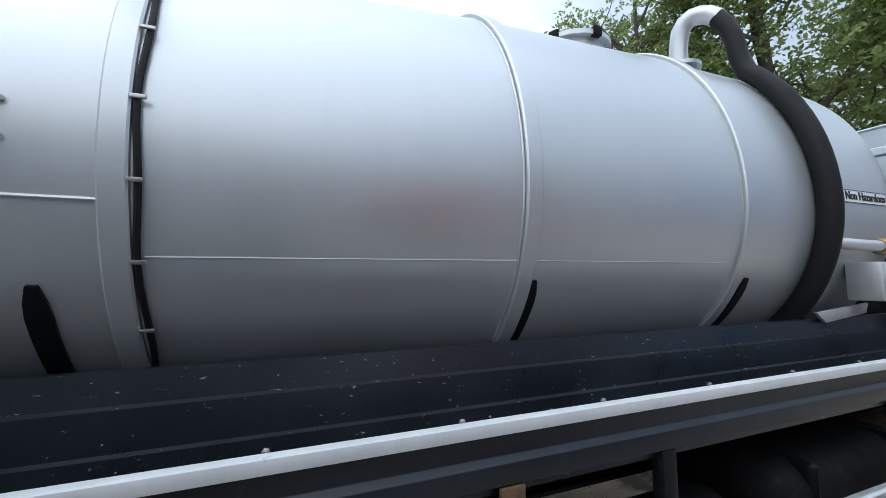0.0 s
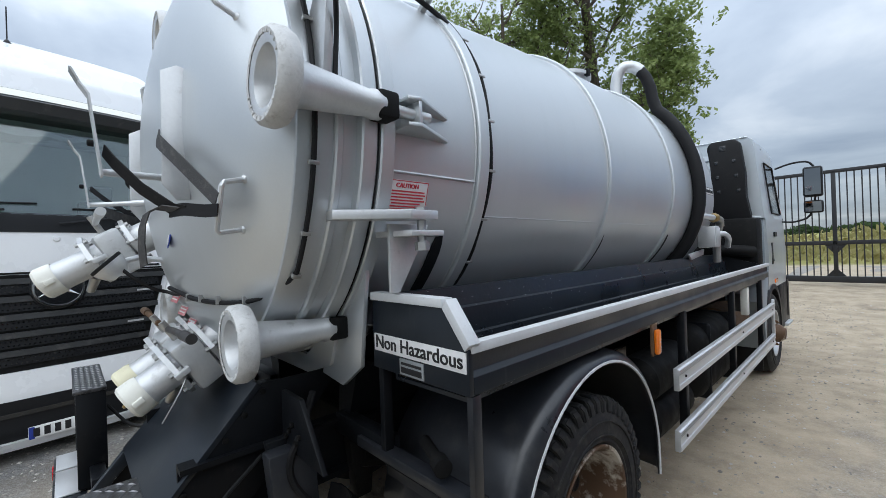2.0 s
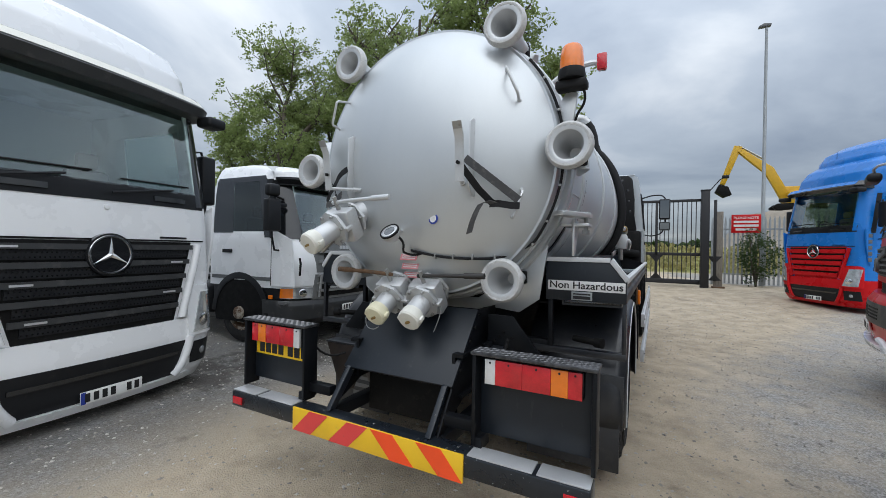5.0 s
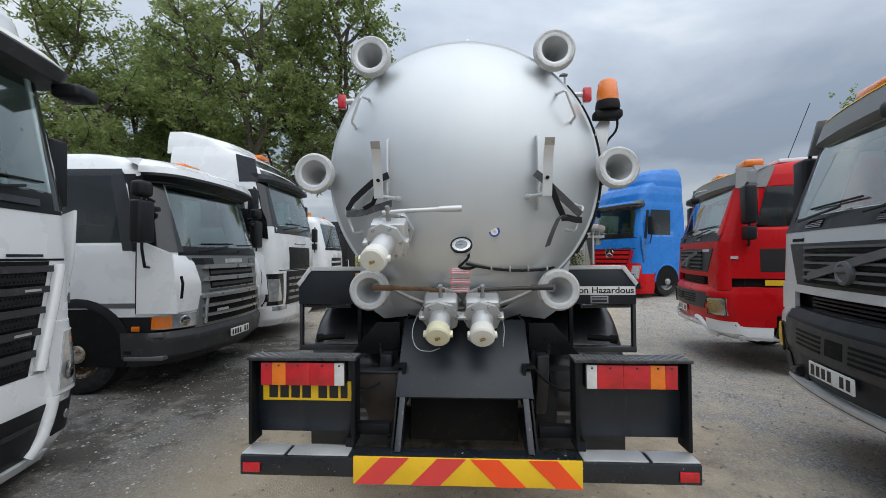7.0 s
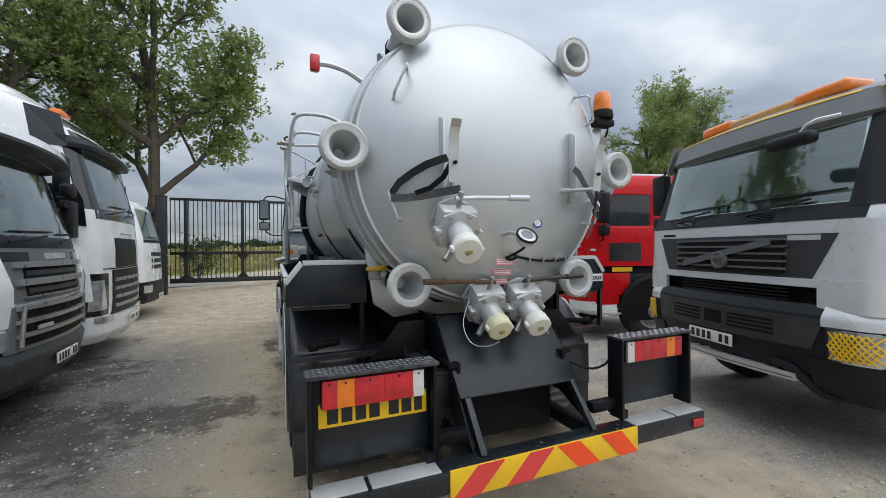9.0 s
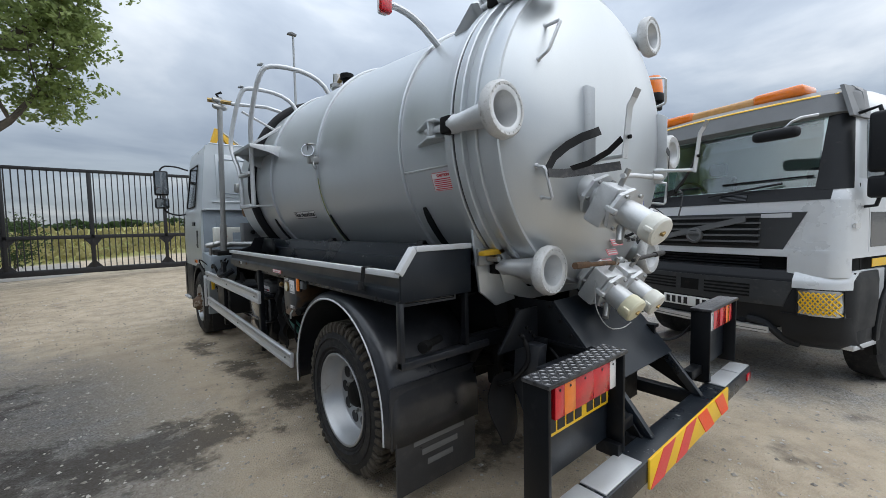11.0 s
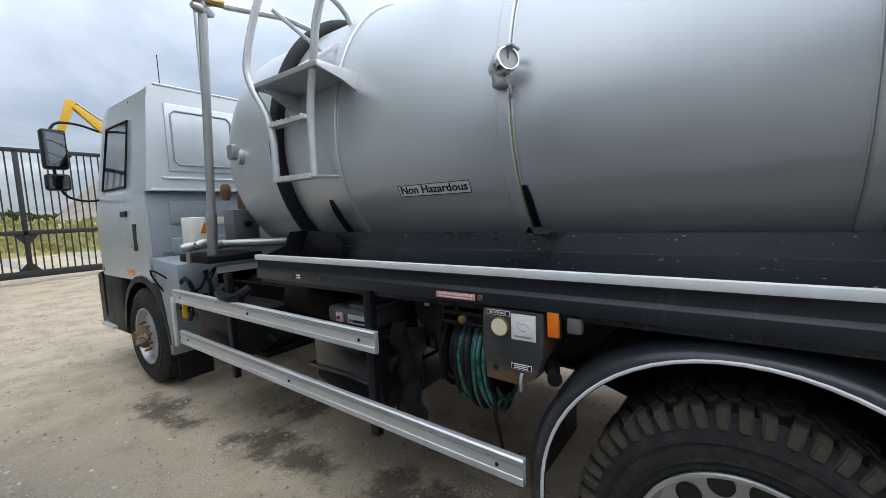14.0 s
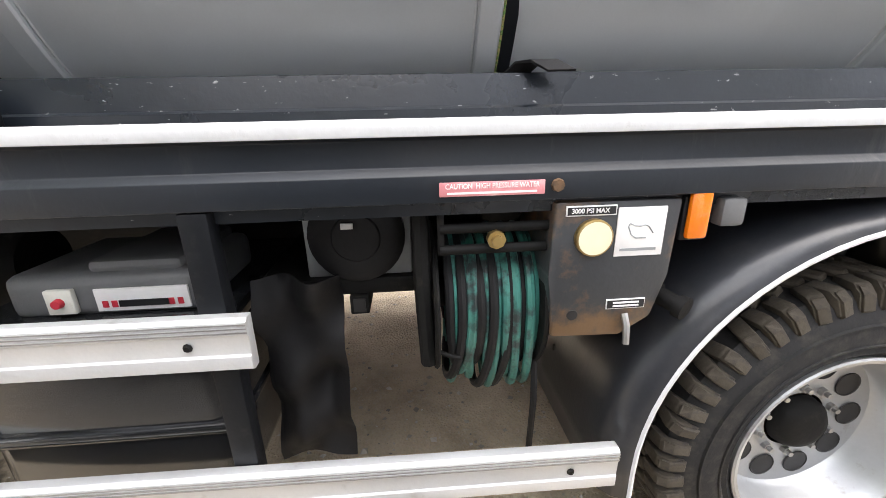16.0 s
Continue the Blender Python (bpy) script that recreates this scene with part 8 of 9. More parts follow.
# white small tipper cab by the gate
def white_small_cab(at, yaw):
    t = thing("truck_cab", pose(at[0], at[1], 0, 0, 0, yaw), "small white truck cab with roof beacons, parked near the gate", "truck", "parked truck cabs")
    cab = Cab([(0.40, -0.03, 1.12), (0.9, 0.0, 1.16), (1.75, -0.03, 1.16), (1.95, -0.06, 1.15), (2.75, -0.26, 1.08), (2.9, -0.40, 1.02)], 1.9, 0.12, 0.18)
    part("cab_shell", cab.shell(0.80, 2.9, (0.78, 1.96, 2.68), 16, None, True, (1.92, 2.60)), WHITE, t, "white painted steel cab").modifiers.new("thickness", "SOLIDIFY").thickness = 0.02
    pane("windscreen", cab.front(-0.90, 0.90, 1.95, 2.69, 0.006, 0.006), t)
    part("screen_surround", cab.front(-0.94, 0.94, 1.88, 1.955, 0.008, 0.02), PLASTIC, t)
    interior(t, cab, 1.96, 2.68)
    wipers(t, cab, 1.92, ((-0.7, 0.0, 2.0), (0.1, 0.7, 2.0)))
    for k in range(3):
        part("grille_slot", cab.front(-0.55, 0.55, 1.22 + 0.16 * k, 1.32 + 0.16 * k, 0.008, 0.02), PLASTIC, t, "dark grille slot")
    bc = Cab([(0.38, -0.04, 1.14), (0.5, 0.04, 1.18), (0.9, 0.05, 1.19)], 0.8, 0.14, 0.22)
    bp = part("front_bumper", bc.shell(0.40, 0.92, None, 5, -0.7), PLASTIC, t, "dark plastic front bumper")
    plate(bp, bc, 0.0, 0.52)
    for s in (1, -1):
        part("headlamp", bc.front(min(0.72 * s, 1.08 * s), max(0.72 * s, 1.08 * s), 0.66, 0.84, 0.012, 0.03), LAMP, bp, "clear headlamp")
        pane("side_window", cab.side_pane(1.92, 2.6, s), t, DARKGLASS)
        part("grab_rail", Shape().tube([(0.02, 1.06 * s, 1.25), (0.09, 1.08 * s, 1.25), (0.09, 1.08 * s, 1.55), (0.02, 1.06 * s, 1.55)], 0.012, 6), ALU, t)
        mirror(t, -0.35, 1.20 * s, 2.3, s, 0.40, True, 0.18, True)
        arch(t, cab, -1.25, 0.48, 0.55, s, PLASTIC, 0.08, 1.16)
        part("roof_beacon", Shape().lathe([(0, 0.07), (0.12, 0.065), (0.15, 0.0)], (-0.7, 0.75 * s, 2.90), (0, 0, 1), 16, False), LENSO, t, "amber roof beacon")
    running_gear(t, 5.2, -1.25, -4.3, 0.48, 1.14)


white_small_cab((-4.2, 10.9), 3.0)


# angular cab with a deep grey bumper (silver one and red one)
def angular_cab(at, yaw, paint, bumper_corner, label, lightbar=True, bar_paint=ALU):
    t = thing("truck_cab", pose(at[0], at[1], 0, 0, 0, yaw), label, "truck", "parked truck cabs")
    cab = Cab([(0.45, -0.05, 1.20), (0.8, 0.0, 1.235), (1.28, 0.0, 1.24), (1.86, -0.02, 1.235), (1.98, -0.07, 1.22), (2.63, -0.27, 1.15), (2.77, -0.32, 1.13), (2.91, -0.62, 1.06), (2.97, -1.0, 1.0)], 1.95, 0.09, 0.13)
    part("cab_shell", cab.shell(1.33, 2.97, (0.84, 1.99, 2.62), 16, None, True, (2.04, 2.60)), paint, t, "painted steel cab").modifiers.new("thickness", "SOLIDIFY").thickness = 0.02
    pane("windscreen", cab.front(-1.01, 1.01, 1.98, 2.63, 0.006, 0.006), t)
    interior(t, cab, 1.99, 2.55)
    vis = Cab([(2.60, -0.28, 1.17), (2.66, -0.17, 1.18), (2.84, -0.22, 1.15), (2.92, -0.40, 1.08)], 0.8, 0.16, 0.20)
    part("sun_visor", vis.shell(2.625, 2.92, None, 5, -0.55), VISORGREY, t, "dark sun visor with a yellow line")
    part("visor_line", vis.front(-1.05, 1.05, 2.83, 2.855, 0.006, 0.01), CHEVY, t)
    part("cowl", cab.front(-1.12, 1.12, 1.86, 1.985, 0.006, 0.02), PLASTIC, t, "dark cowl below the windscreen")
    for y in (-0.55, 0.35):
        for k in range(5):
            part("cowl_vent", cab.front(y - 0.13, y + 0.13, 1.885 + 0.014 * k, 1.892 + 0.014 * k, 0.016, 0.01), GLOSSBLACK, t)
    wipers(t, cab, 1.95, ((-0.78, 0.0, 2.04), (0.12, 0.98, 2.06)))
    gr = part("grille", cab.front(-0.80, 0.80, 1.40, 1.755, 0.008, 0.03, (-0.97, 0.97), 18), BUMPERGREY, t, "dark inset grille with a diagonal bar")
    for k in range(5):
        part("slat", cab.front(-0.60, 0.60, 1.43 + 0.062 * k, 1.458 + 0.062 * k, 0.03, 0.02), SOOTSHADE, gr)
        part("slat", cab.front(-0.62, 0.62, 1.462 + 0.062 * k, 1.480 + 0.062 * k, 0.036, 0.02), GREYPLASTIC, gr)
    part("diagonal_bar", Shape().sheet(lambda u, v: (cab.fx(-0.5 + u, 1.45 + 0.22 * u + v) + 0.05, -0.5 + u, 1.45 + 0.22 * u + v), [i / 10 for i in range(11)], [0, 0.060], 0.02, (-1, 0, 0)), GREYPLASTIC, gr)
    b = part("badge", Shape().lathe([(-0.04, 0.085), (0.01, 0.085), (0.016, 0.062), (0.006, 0.055), (0.006, 0.0)], (cab.fx(0, 1.53) + 0.055, 0, 1.53), (1, 0, 0), 28, False), GREYPLASTIC, t, "plain round maker's badge")
    part("badge_bar", Shape().box(cab.fx(0, 1.53) + 0.06, cab.fx(0, 1.53) + 0.072, -0.06, 0.06, 1.535, 1.575, 0.004), GREYPLASTIC, b)
    part("name_bar", cab.front(-0.92, -0.70, 1.775, 1.80, 0.008, 0.006), SOOTSHADE, t)
    part("model_bar", cab.front(0.62, 0.86, 1.705, 1.745, 0.014, 0.006), ALU, t)
    part("grille_lip", cab.front(-0.86, 0.86, 1.335, 1.40, 0.010, 0.03), paint, t)
    inner = Cab([(1.1, -0.09, 1.19), (1.4, -0.09, 1.19)], 1.9, 0.09, 0.13)
    part("lower_mesh", inner.shell(1.12, 1.335, None, 2), SOOTSHADE, t, "dark gap above the bumper")
    for k in range(4):
        part("lower_slat", cab.front(-0.60, 0.60, 1.205 + 0.03 * k, 1.22 + 0.03 * k, -0.03, 0.05), PLASTIC, t)
    bc = Cab([(0.42, -0.18, 1.16), (0.55, 0.05, 1.23), (0.9, 0.11, 1.26), (1.12, 0.10, 1.26), (1.20, 0.05, 1.25)], 0.9, 0.20, 0.18)
    bp = part("front_bumper", bc.shell(0.66, 1.20, None, 8, -0.72), PLASTIC if paint is SILVERP else REDP, t, "deep front bumper")
    part("bumper_ledge", bc.front(-0.62, 0.50, 1.196, 1.204, -0.06, 0.10), BUMPERGREY, bp)
    part("upper_slot", bc.front(-0.84, 0.84, 0.86, 1.10, 0.010, 0.02, (-0.92, 0.92)), BUMPERGREY, bp, "dark slotted bumper centre")
    for k in range(4):
        part("slot", bc.front(-0.58, -0.16, 0.925 + 0.036 * k, 0.943 + 0.036 * k, 0.014, 0.015), SOOTSHADE, bp)
        part("slot", bc.front(0.16, 0.58, 0.925 + 0.036 * k, 0.943 + 0.036 * k, 0.014, 0.015), SOOTSHADE, bp)
    part("tow_eye_recess", bc.front(-0.10, 0.10, 0.93, 1.05, 0.012, 0.015), SOOTSHADE, bp)
    part("lower_bar", bc.front(-0.74, 0.74, 0.585, 0.645, 0.07, 0.09), bar_paint, bp, "scuffed lower bumper step bar")
    part("bar_groove", bc.front(-0.73, 0.73, 0.606, 0.614, 0.073, 0.006), GREYPLASTIC, bp)
    for y in (-0.5, 0.5):
        part("bar_bracket", Shape().box(-0.20, bc.fx(y, 0.6) + 0.02, y - 0.03, y + 0.03, 0.60, 0.70, 0.005), PLASTIC, bp)
    plate(bp, bc, -0.04, 0.79, 0.52, 0.11, 0.03)
    for s in (1, -1):
        part("bumper_corner", bc.front(min(0.82 * s, 1.24 * s), max(0.82 * s, 1.24 * s), 0.47, 0.80 if paint is SILVERP else 0.72, 0.012, 0.05), PLASTIC if paint is SILVERP else bumper_corner, bp, "bumper corner below the headlamp")
        part("corner_panel", cab.front(min(0.84 * s, 1.235 * s), max(0.84 * s, 1.235 * s), 1.16, 1.40, 0.010, 0.04), paint, t, "painted corner above the headlamp")
        part("screen_pillar", cab.front(min(1.00 * s, 1.22 * s), max(1.00 * s, 1.22 * s), 1.95, 2.66, 0.007, 0.012, (1.0, 1.14) if s > 0 else (-1.14, -1.0)), PLASTIC if paint is SILVERP else paint, t)
        part("visor_cheek", cab.side([(-0.30, 2.60), (-0.34, 2.90), (-0.80, 2.90), (-0.66, 2.60)], s, 0.03, 0.03), VISORGREY, t)
        part("corner_top", bc.front(min(0.90 * s, 1.25 * s), max(0.90 * s, 1.25 * s), 1.05, 1.205, 0.012, 0.05), paint, bp)
        part("corner_return", Shape().box(-0.70, bc.fx(1.24, 0.6) - 0.01, min(1.16 * s, 1.235 * s), max(1.16 * s, 1.235 * s), 0.47, 0.70, 0.02), PLASTIC if paint is SILVERP else bumper_corner, bp)
        part("bumper_arch", Shape().tube([(bc.fx(y * s, z) + 0.02, y * s, z) for y, z in ((0.56, 0.70), (0.68, 0.69), (0.76, 0.62), (0.82, 0.52), (0.90, 0.49))], 0.035, 8, 1), PLASTIC if paint is SILVERP else bumper_corner, bp)
        hl = part("headlamp", bc.front(min(0.95 * s, 1.22 * s), max(0.95 * s, 1.22 * s), 0.80, 1.04, 0.014, 0.03), LAMP, bp, "headlamp behind a yellow wire guard")
        wires = Shape()
        for k in range(9):
            for sg in (1, -1):
                a = 0.955 + 0.26 * k / 8
                pts = []
                for q in range(7):
                    yy = a + sg * (q - 3) * 0.022
                    if 0.95 <= yy <= 1.22:
                        zz = 0.82 + 0.20 * q / 6
                        pts.append((bc.fx(yy * s, zz) + 0.026, yy * s, zz))
                if len(pts) > 1:
                    wires.tube(pts, 0.0065, 4)
        tagged(part("wire_guard", wires, CHEVY if paint is SILVERP else BRASS, hl, "yellow diamond wire headlamp guard"), kind="stuff")
        part("guard_frame", Shape().tube([(bc.fx(y * s, z) + 0.028, y * s, z) for y, z in ((0.945, 0.80), (1.22, 0.80), (1.225, 1.04), (0.945, 1.04), (0.945, 0.80))], 0.009, 6), PLASTIC, hl)
        pane("side_window", cab.side_pane(2.04, 2.6, s), t, DARKGLASS)
        part("low_window", cab.side([(-0.55, 1.42), (-0.55, 1.74), (-1.15, 1.74), (-1.15, 1.42)], s, 0.006, 0.01), GLOSSBLACK, t, "small low window in the door")
        part("low_window_frame", cab.side([(-0.52, 1.38), (-0.52, 1.78), (-1.19, 1.78), (-1.19, 1.38)], s, 0.003, 0.01), paint, t)
        part("door_line", cab.side([(-0.36, 1.22), (-0.36, 2.0), (-0.372, 2.0), (-0.372, 1.22)], s, 0.003, 0.005), SOOTSHADE, t)
        part("warning_label", cab.side([(-0.60, 1.235), (-0.60, 1.31), (-0.98, 1.31), (-0.98, 1.235)], s, 0.005, 0.005), CHEVY, t, "small yellow door label")
        part("sill", Shape().box(-1.9, -0.35, min(1.0 * s, 1.2 * s), max(1.0 * s, 1.2 * s), 0.66, 1.20, 0.03), PLASTIC, t, "dark step panel")
        part("door_skirt", Shape().box(-0.95, -0.30, min(1.19 * s, 1.225 * s), max(1.19 * s, 1.225 * s), 0.82, 1.21, 0.01), paint, t)
        part("step", Shape().box(-0.85, -0.30, min(1.05 * s, 1.24 * s), max(1.05 * s, 1.24 * s), 0.48, 0.53, 0.01), ALU, t)
        part("side_marker", cab.side([(-0.20, 1.60), (-0.20, 1.64), (-0.29, 1.64), (-0.29, 1.60)], s, 0.02, 0.02), LENSW, t)
        mirror(t, -0.38, 1.27 * s, 2.34, s, 0.52, True, 0.22, True)
        arch(t, cab, -1.38, 0.52, 0.58, s, PLASTIC, 0.08, 1.235)
    # front kerb mirror hung from the visor
    part("kerb_mirror", Shape().box(0.08, 0.20, 0.62, 0.98, 2.42, 2.52, 0.04, None, 3), PLASTIC, t, "black front kerb mirror")
    part("kerb_mirror_arm", Shape().tube([(0.13, 0.85, 2.50), (0.15, 0.95, 2.58), (0.02, 1.06, 2.60)], 0.013, 6, 1), ALU, t)
    if lightbar:
        lb = part("light_bar", Shape().box(-0.72, -0.45, -0.72, 0.72, 2.90, 3.02, 0.04, None, 3), FADEDAMBER, t, "faded amber and orange roof light bar")
        for a, b_ in ((-0.76, -0.34), (0.30, 0.76)):
            part("amber_lens", Shape().box(-0.735, -0.435, a, b_, 2.908, 3.035, 0.045, None, 3), LENSO, lb)
    else:
        for y in (-0.6, 0.6):
            part("roof_beacon", Shape().box(-0.80, -0.55, y - 0.18, y + 0.18, 2.95, 3.08, 0.04, None, 3), LENSO, t, "amber roof beacon")
        part("roof_rack", Shape().box(-1.9, -0.9, -0.95, 0.95, 2.96, 3.02, 0.015), WHITE, t)
        part("aerial", Shape().tube([(-1.0, 0.9, 2.95), (-1.25, 1.0, 3.75)], 0.005, 5), PLASTIC, t)
    running_gear(t, 6.2, -1.38, -5.0, 0.51, 1.22)


angular_cab((2.70, 0.83), 165.3, SILVERP, SILVERP, "silver truck cab with grey grille and amber light bar, parked")
angular_cab((3.84, 4.96), 165, REDP, WHITE, "red truck cab with a white lower bumper, parked", False, WHITE)


# ---- the tanker's own cab, nose at y = 8.55 ----
tc = Cab([(1.10, -0.02, 1.21), (1.55, 0.0, 1.22), (2.0, -0.05, 1.20), (2.92, -0.32, 1.12), (3.025, -0.40, 1.10), (3.085, -0.55, 1.03)], 1.93, 0.14, 0.18)
cabm = pose(0, 8.42, 0, 0, 0, 90)
shell = part("cab", tc.shell(2.02, 3.085, (0.82, 2.10, 2.90), 12, None, True, (2.10, 2.78)), CABSILVER, tanker, "silver painted cab with pressed back panel")
shell.matrix_basis = cabm
shell.modifiers.new("thickness", "SOLIDIFY").thickness = 0.015
low = part("lower_cab", tc.shell(1.10, 2.02, None, 8, -1.86), CABSILVER, shell)
pane("windscreen", tc.front(-1.0, 1.0, 2.09, 2.91, 0.006, 0.006), shell)
part("front_grille", tc.front(-0.85, 0.85, 1.20, 1.85, 0.01, 0.02), PLASTIC, shell)
for s in (1, -1):
    pane("side_window", tc.side_pane(2.10, 2.78, s), shell, DARKGLASS)
    part("window_seal", Shape().tube([tc.flank(f, z, s, 0.004) for f, z in ((0.375, 2.10), (0.875, 2.10), (0.875, 2.45), (0.875, 2.78), (0.375, 2.78), (0.375, 2.10))], 0.011, 6), RUBBER, shell)
    part("door_line", tc.side([(-0.36, 1.15), (-0.36, 2.05), (-0.374, 2.05), (-0.374, 1.15)], s, 0.003, 0.005), SOOTSHADE, shell)
    part("door_line", tc.side([(-1.42, 1.45), (-1.42, 2.98), (-1.434, 2.98), (-1.434, 1.45)], s, 0.003, 0.005), SOOTSHADE, shell)
    part("side_vent", tc.side([(-1.50, 1.42), (-1.50, 1.70), (-1.60, 1.70), (-1.60, 1.42)], s, 0.006, 0.01), PLASTIC, shell, "black side vent")
    part("door_handle", tc.side([(-1.20, 1.78), (-1.20, 1.84), (-1.36, 1.84), (-1.36, 1.78)], s, 0.02, 0.02), PLASTIC, shell)
    part("indicator", tc.side([(-1.22, 1.16), (-1.22, 1.21), (-1.40, 1.21), (-1.40, 1.16)], s, 0.012, 0.02), LENSO, shell, "small amber side lamp")
    # wheel arch, front corner and the grey guard behind the wheel
    ang = [math.pi * (0.0 + i / 14) for i in range(15)]
    out = [(-1.58 + 0.64 * math.cos(a), 0.52 + 0.64 * math.sin(a)) for a in ang]
    inn = [(-1.58 + 0.58 * math.cos(a), 0.52 + 0.58 * math.sin(a)) for a in reversed(ang)]
    part("wheel_arch", Shape().prism(out + inn, "y", min(0.92 * s, 1.225 * s), max(0.92 * s, 1.225 * s), 0.004), PLASTIC, shell, "black wheel arch")
    part("corner_panel", Shape().box(-0.94, -0.02, min(1.0 * s, 1.21 * s), max(1.0 * s, 1.21 * s), 0.42, 1.12, 0.05, None, 3), PLASTIC, shell, "dark front corner step")
    part("step", Shape().box(-0.62, -0.18, min(1.18 * s, 1.26 * s), max(1.18 * s, 1.26 * s), 0.46, 0.50, 0.01), ALU, shell)
    part("guard_panel", Shape().prism([(-1.98, 1.24), (-1.92, 1.36), (-2.52, 1.32), (-2.54, 1.02), (-2.34, 0.90), (-2.24, 0.42), (-2.17, 0.42), (-2.18, 0.80), (-2.10, 1.02)], "y", min(0.88 * s, 1.222 * s), max(0.88 * s, 1.222 * s), 0.01), CABGREY, shell, "grey front mudguard extension")
    part("yellow_reflector", Shape().box(-2.60, -2.58, min(1.20 * s, 1.24 * s), max(1.20 * s, 1.24 * s), 0.84, 0.98, 0.003), CHEVY, shell)
    # mirrors on looped arms
    my = 1.46 * s
    hd = part("mirror_head", Shape().box(-0.62, -0.50, min(my, my + 0.21 * s), max(my, my + 0.21 * s), 2.33, 2.76, 0.03, None, 3), PLASTIC, shell, "black door mirror")
    part("mirror_glass", Shape().box(-0.624, -0.621, min(my + 0.02 * s, my + 0.19 * s), max(my + 0.02 * s, my + 0.19 * s), 2.36, 2.73), MIRROR, hd)
    h2 = part("mirror_head", Shape().box(-0.61, -0.51, min(my, my + 0.21 * s), max(my, my + 0.21 * s), 2.10, 2.28, 0.03, None, 3), PLASTIC, shell)
    part("mirror_glass", Shape().box(-0.614, -0.611, min(my + 0.02 * s, my + 0.19 * s), max(my + 0.02 * s, my + 0.19 * s), 2.12, 2.26), MIRROR, h2)
    part("mirror_arm", Shape().tube([(-0.50, 1.14 * s, 2.80), (-0.54, 1.35 * s, 2.86), (-0.56, my + 0.12 * s, 2.84), (-0.56, my + 0.14 * s, 2.5), (-0.56, my + 0.10 * s, 2.06), (-0.50, 1.36 * s, 1.98), (-0.44, 1.20 * s, 2.0)], 0.014, 8, 2), PLASTIC, shell)
    # pressings of the back panel
    pr = part("back_pressing", Shape().box(-1.945, -1.925, min(0.28 * s, 0.98 * s), max(0.28 * s, 0.98 * s), 2.22, 2.90, 0.045, None, 4), CABSILVER, shell)
    part("pressing_groove", Shape().tube([(-1.949, y * s, z) for y, z in ((0.37, 2.29), (0.89, 2.29), (0.93, 2.33), (0.93, 2.79), (0.89, 2.83), (0.37, 2.83), (0.33, 2.79), (0.33, 2.33), (0.37, 2.29))], 0.010, 6), CABGREY, pr)
    part("lower_pressing", Shape().box(-1.885, -1.862, min(0.40 * s, 1.0 * s), max(0.40 * s, 1.0 * s), 1.68, 1.92, 0.02, None, 3), CABGREY, shell)
    part("lower_pressing", Shape().box(-1.885, -1.862, min(0.40 * s, 1.0 * s), max(0.40 * s, 1.0 * s), 1.36, 1.54, 0.02, None, 3), CABGREY, shell)
part("lower_back_panel", Shape().box(-1.872, -1.862, -1.18, 1.18, 1.20, 2.02, 0.003), CABGREY, shell, "plain grey lower back panel")
part("back_ledge", Shape().box(-1.945, -1.86, -1.16, 1.16, 2.02, 2.045, 0.006), CABSILVER, shell)
part("back_rib", Shape().box(-1.942, -1.928, -1.05, 1.05, 2.14, 2.165, 0.006), CABSILVER, shell)
part("roof_gutter", Shape().tube([(-1.93, 1.05, 3.07), (-1.93, -1.05, 3.07)], 0.012, 6), CABSILVER, shell)
interior(shell, tc, 2.10, 2.90)
part("roof_visor", tc.front(-1.05, 1.05, 2.90, 3.02, 0.13, 0.02), PLASTIC, shell)
part("cab_front_bumper", Cab([(0.40, -0.04, 1.18), (0.6, 0.06, 1.22), (1.12, 0.05, 1.22)], 0.6, 0.14, 0.2).shell(0.42, 1.12, None, 5, -0.20), PLASTIC, shell)
part("roof_beacon", Shape().lathe([(0, 0.075), (0.03, 0.08), (0.13, 0.07), (0.17, 0.055), (0.18, 0.0)], (-0.75, 0.55, 3.075), (0, 0, 1), 20, False), LENSO, shell, "amber roof beacon")
part("aerial", Shape().tube([(-1.3, 0.75, 3.07), (-1.33, 0.76, 3.57)], 0.005, 5), PLASTIC, shell)

# raised air intake behind the cab, offside
duct = part("air_intake", Shape().prism([(0.74, 1.98), (0.68, 2.20), (0.70, 2.60), (0.655, 2.97), (0.70, 3.03), (0.96, 3.03), (1.02, 2.97), (1.06, 2.60), (1.06, 2.30), (1.10, 2.06), (1.10, 1.98)], "y", 6.24, 6.36, 0.03), RUBBER, tanker, "tall black moulded air intake duct")
for x, z in ((0.76, 2.75), (0.95, 2.75), (0.77, 2.56), (0.97, 2.56), (0.78, 2.37), (0.99, 2.37)):
    part("hole", Shape().box(x - 0.02, x + 0.02, 6.234, 6.241, z - 0.02, z + 0.02, 0.004), GLOSSBLACK, duct)
part("grille_slot", Shape().box(0.80, 0.87, 6.234, 6.241, 2.89, 2.96, 0.006), GLOSSBLACK, duct)
for k in range(7):
    part("louvre", Shape().box(0.74, 1.08, 6.20, 6.26, 1.72 + 0.036 * k, 1.738 + 0.036 * k, 0.003, None), PLASTIC, duct)
part("engine_cover", Shape().box(0.50, 1.18, 6.16, 6.46, 1.30, 2.02, 0.05), SOOTSHADE, tanker, "black engine side cover")
part("intake_pipe", Shape().tube([(0.75, 6.08, 1.62), (1.0, 6.03, 1.62), (1.12, 6.16, 1.60)], 0.07, 12, 1), SOOTSHADE, tanker)

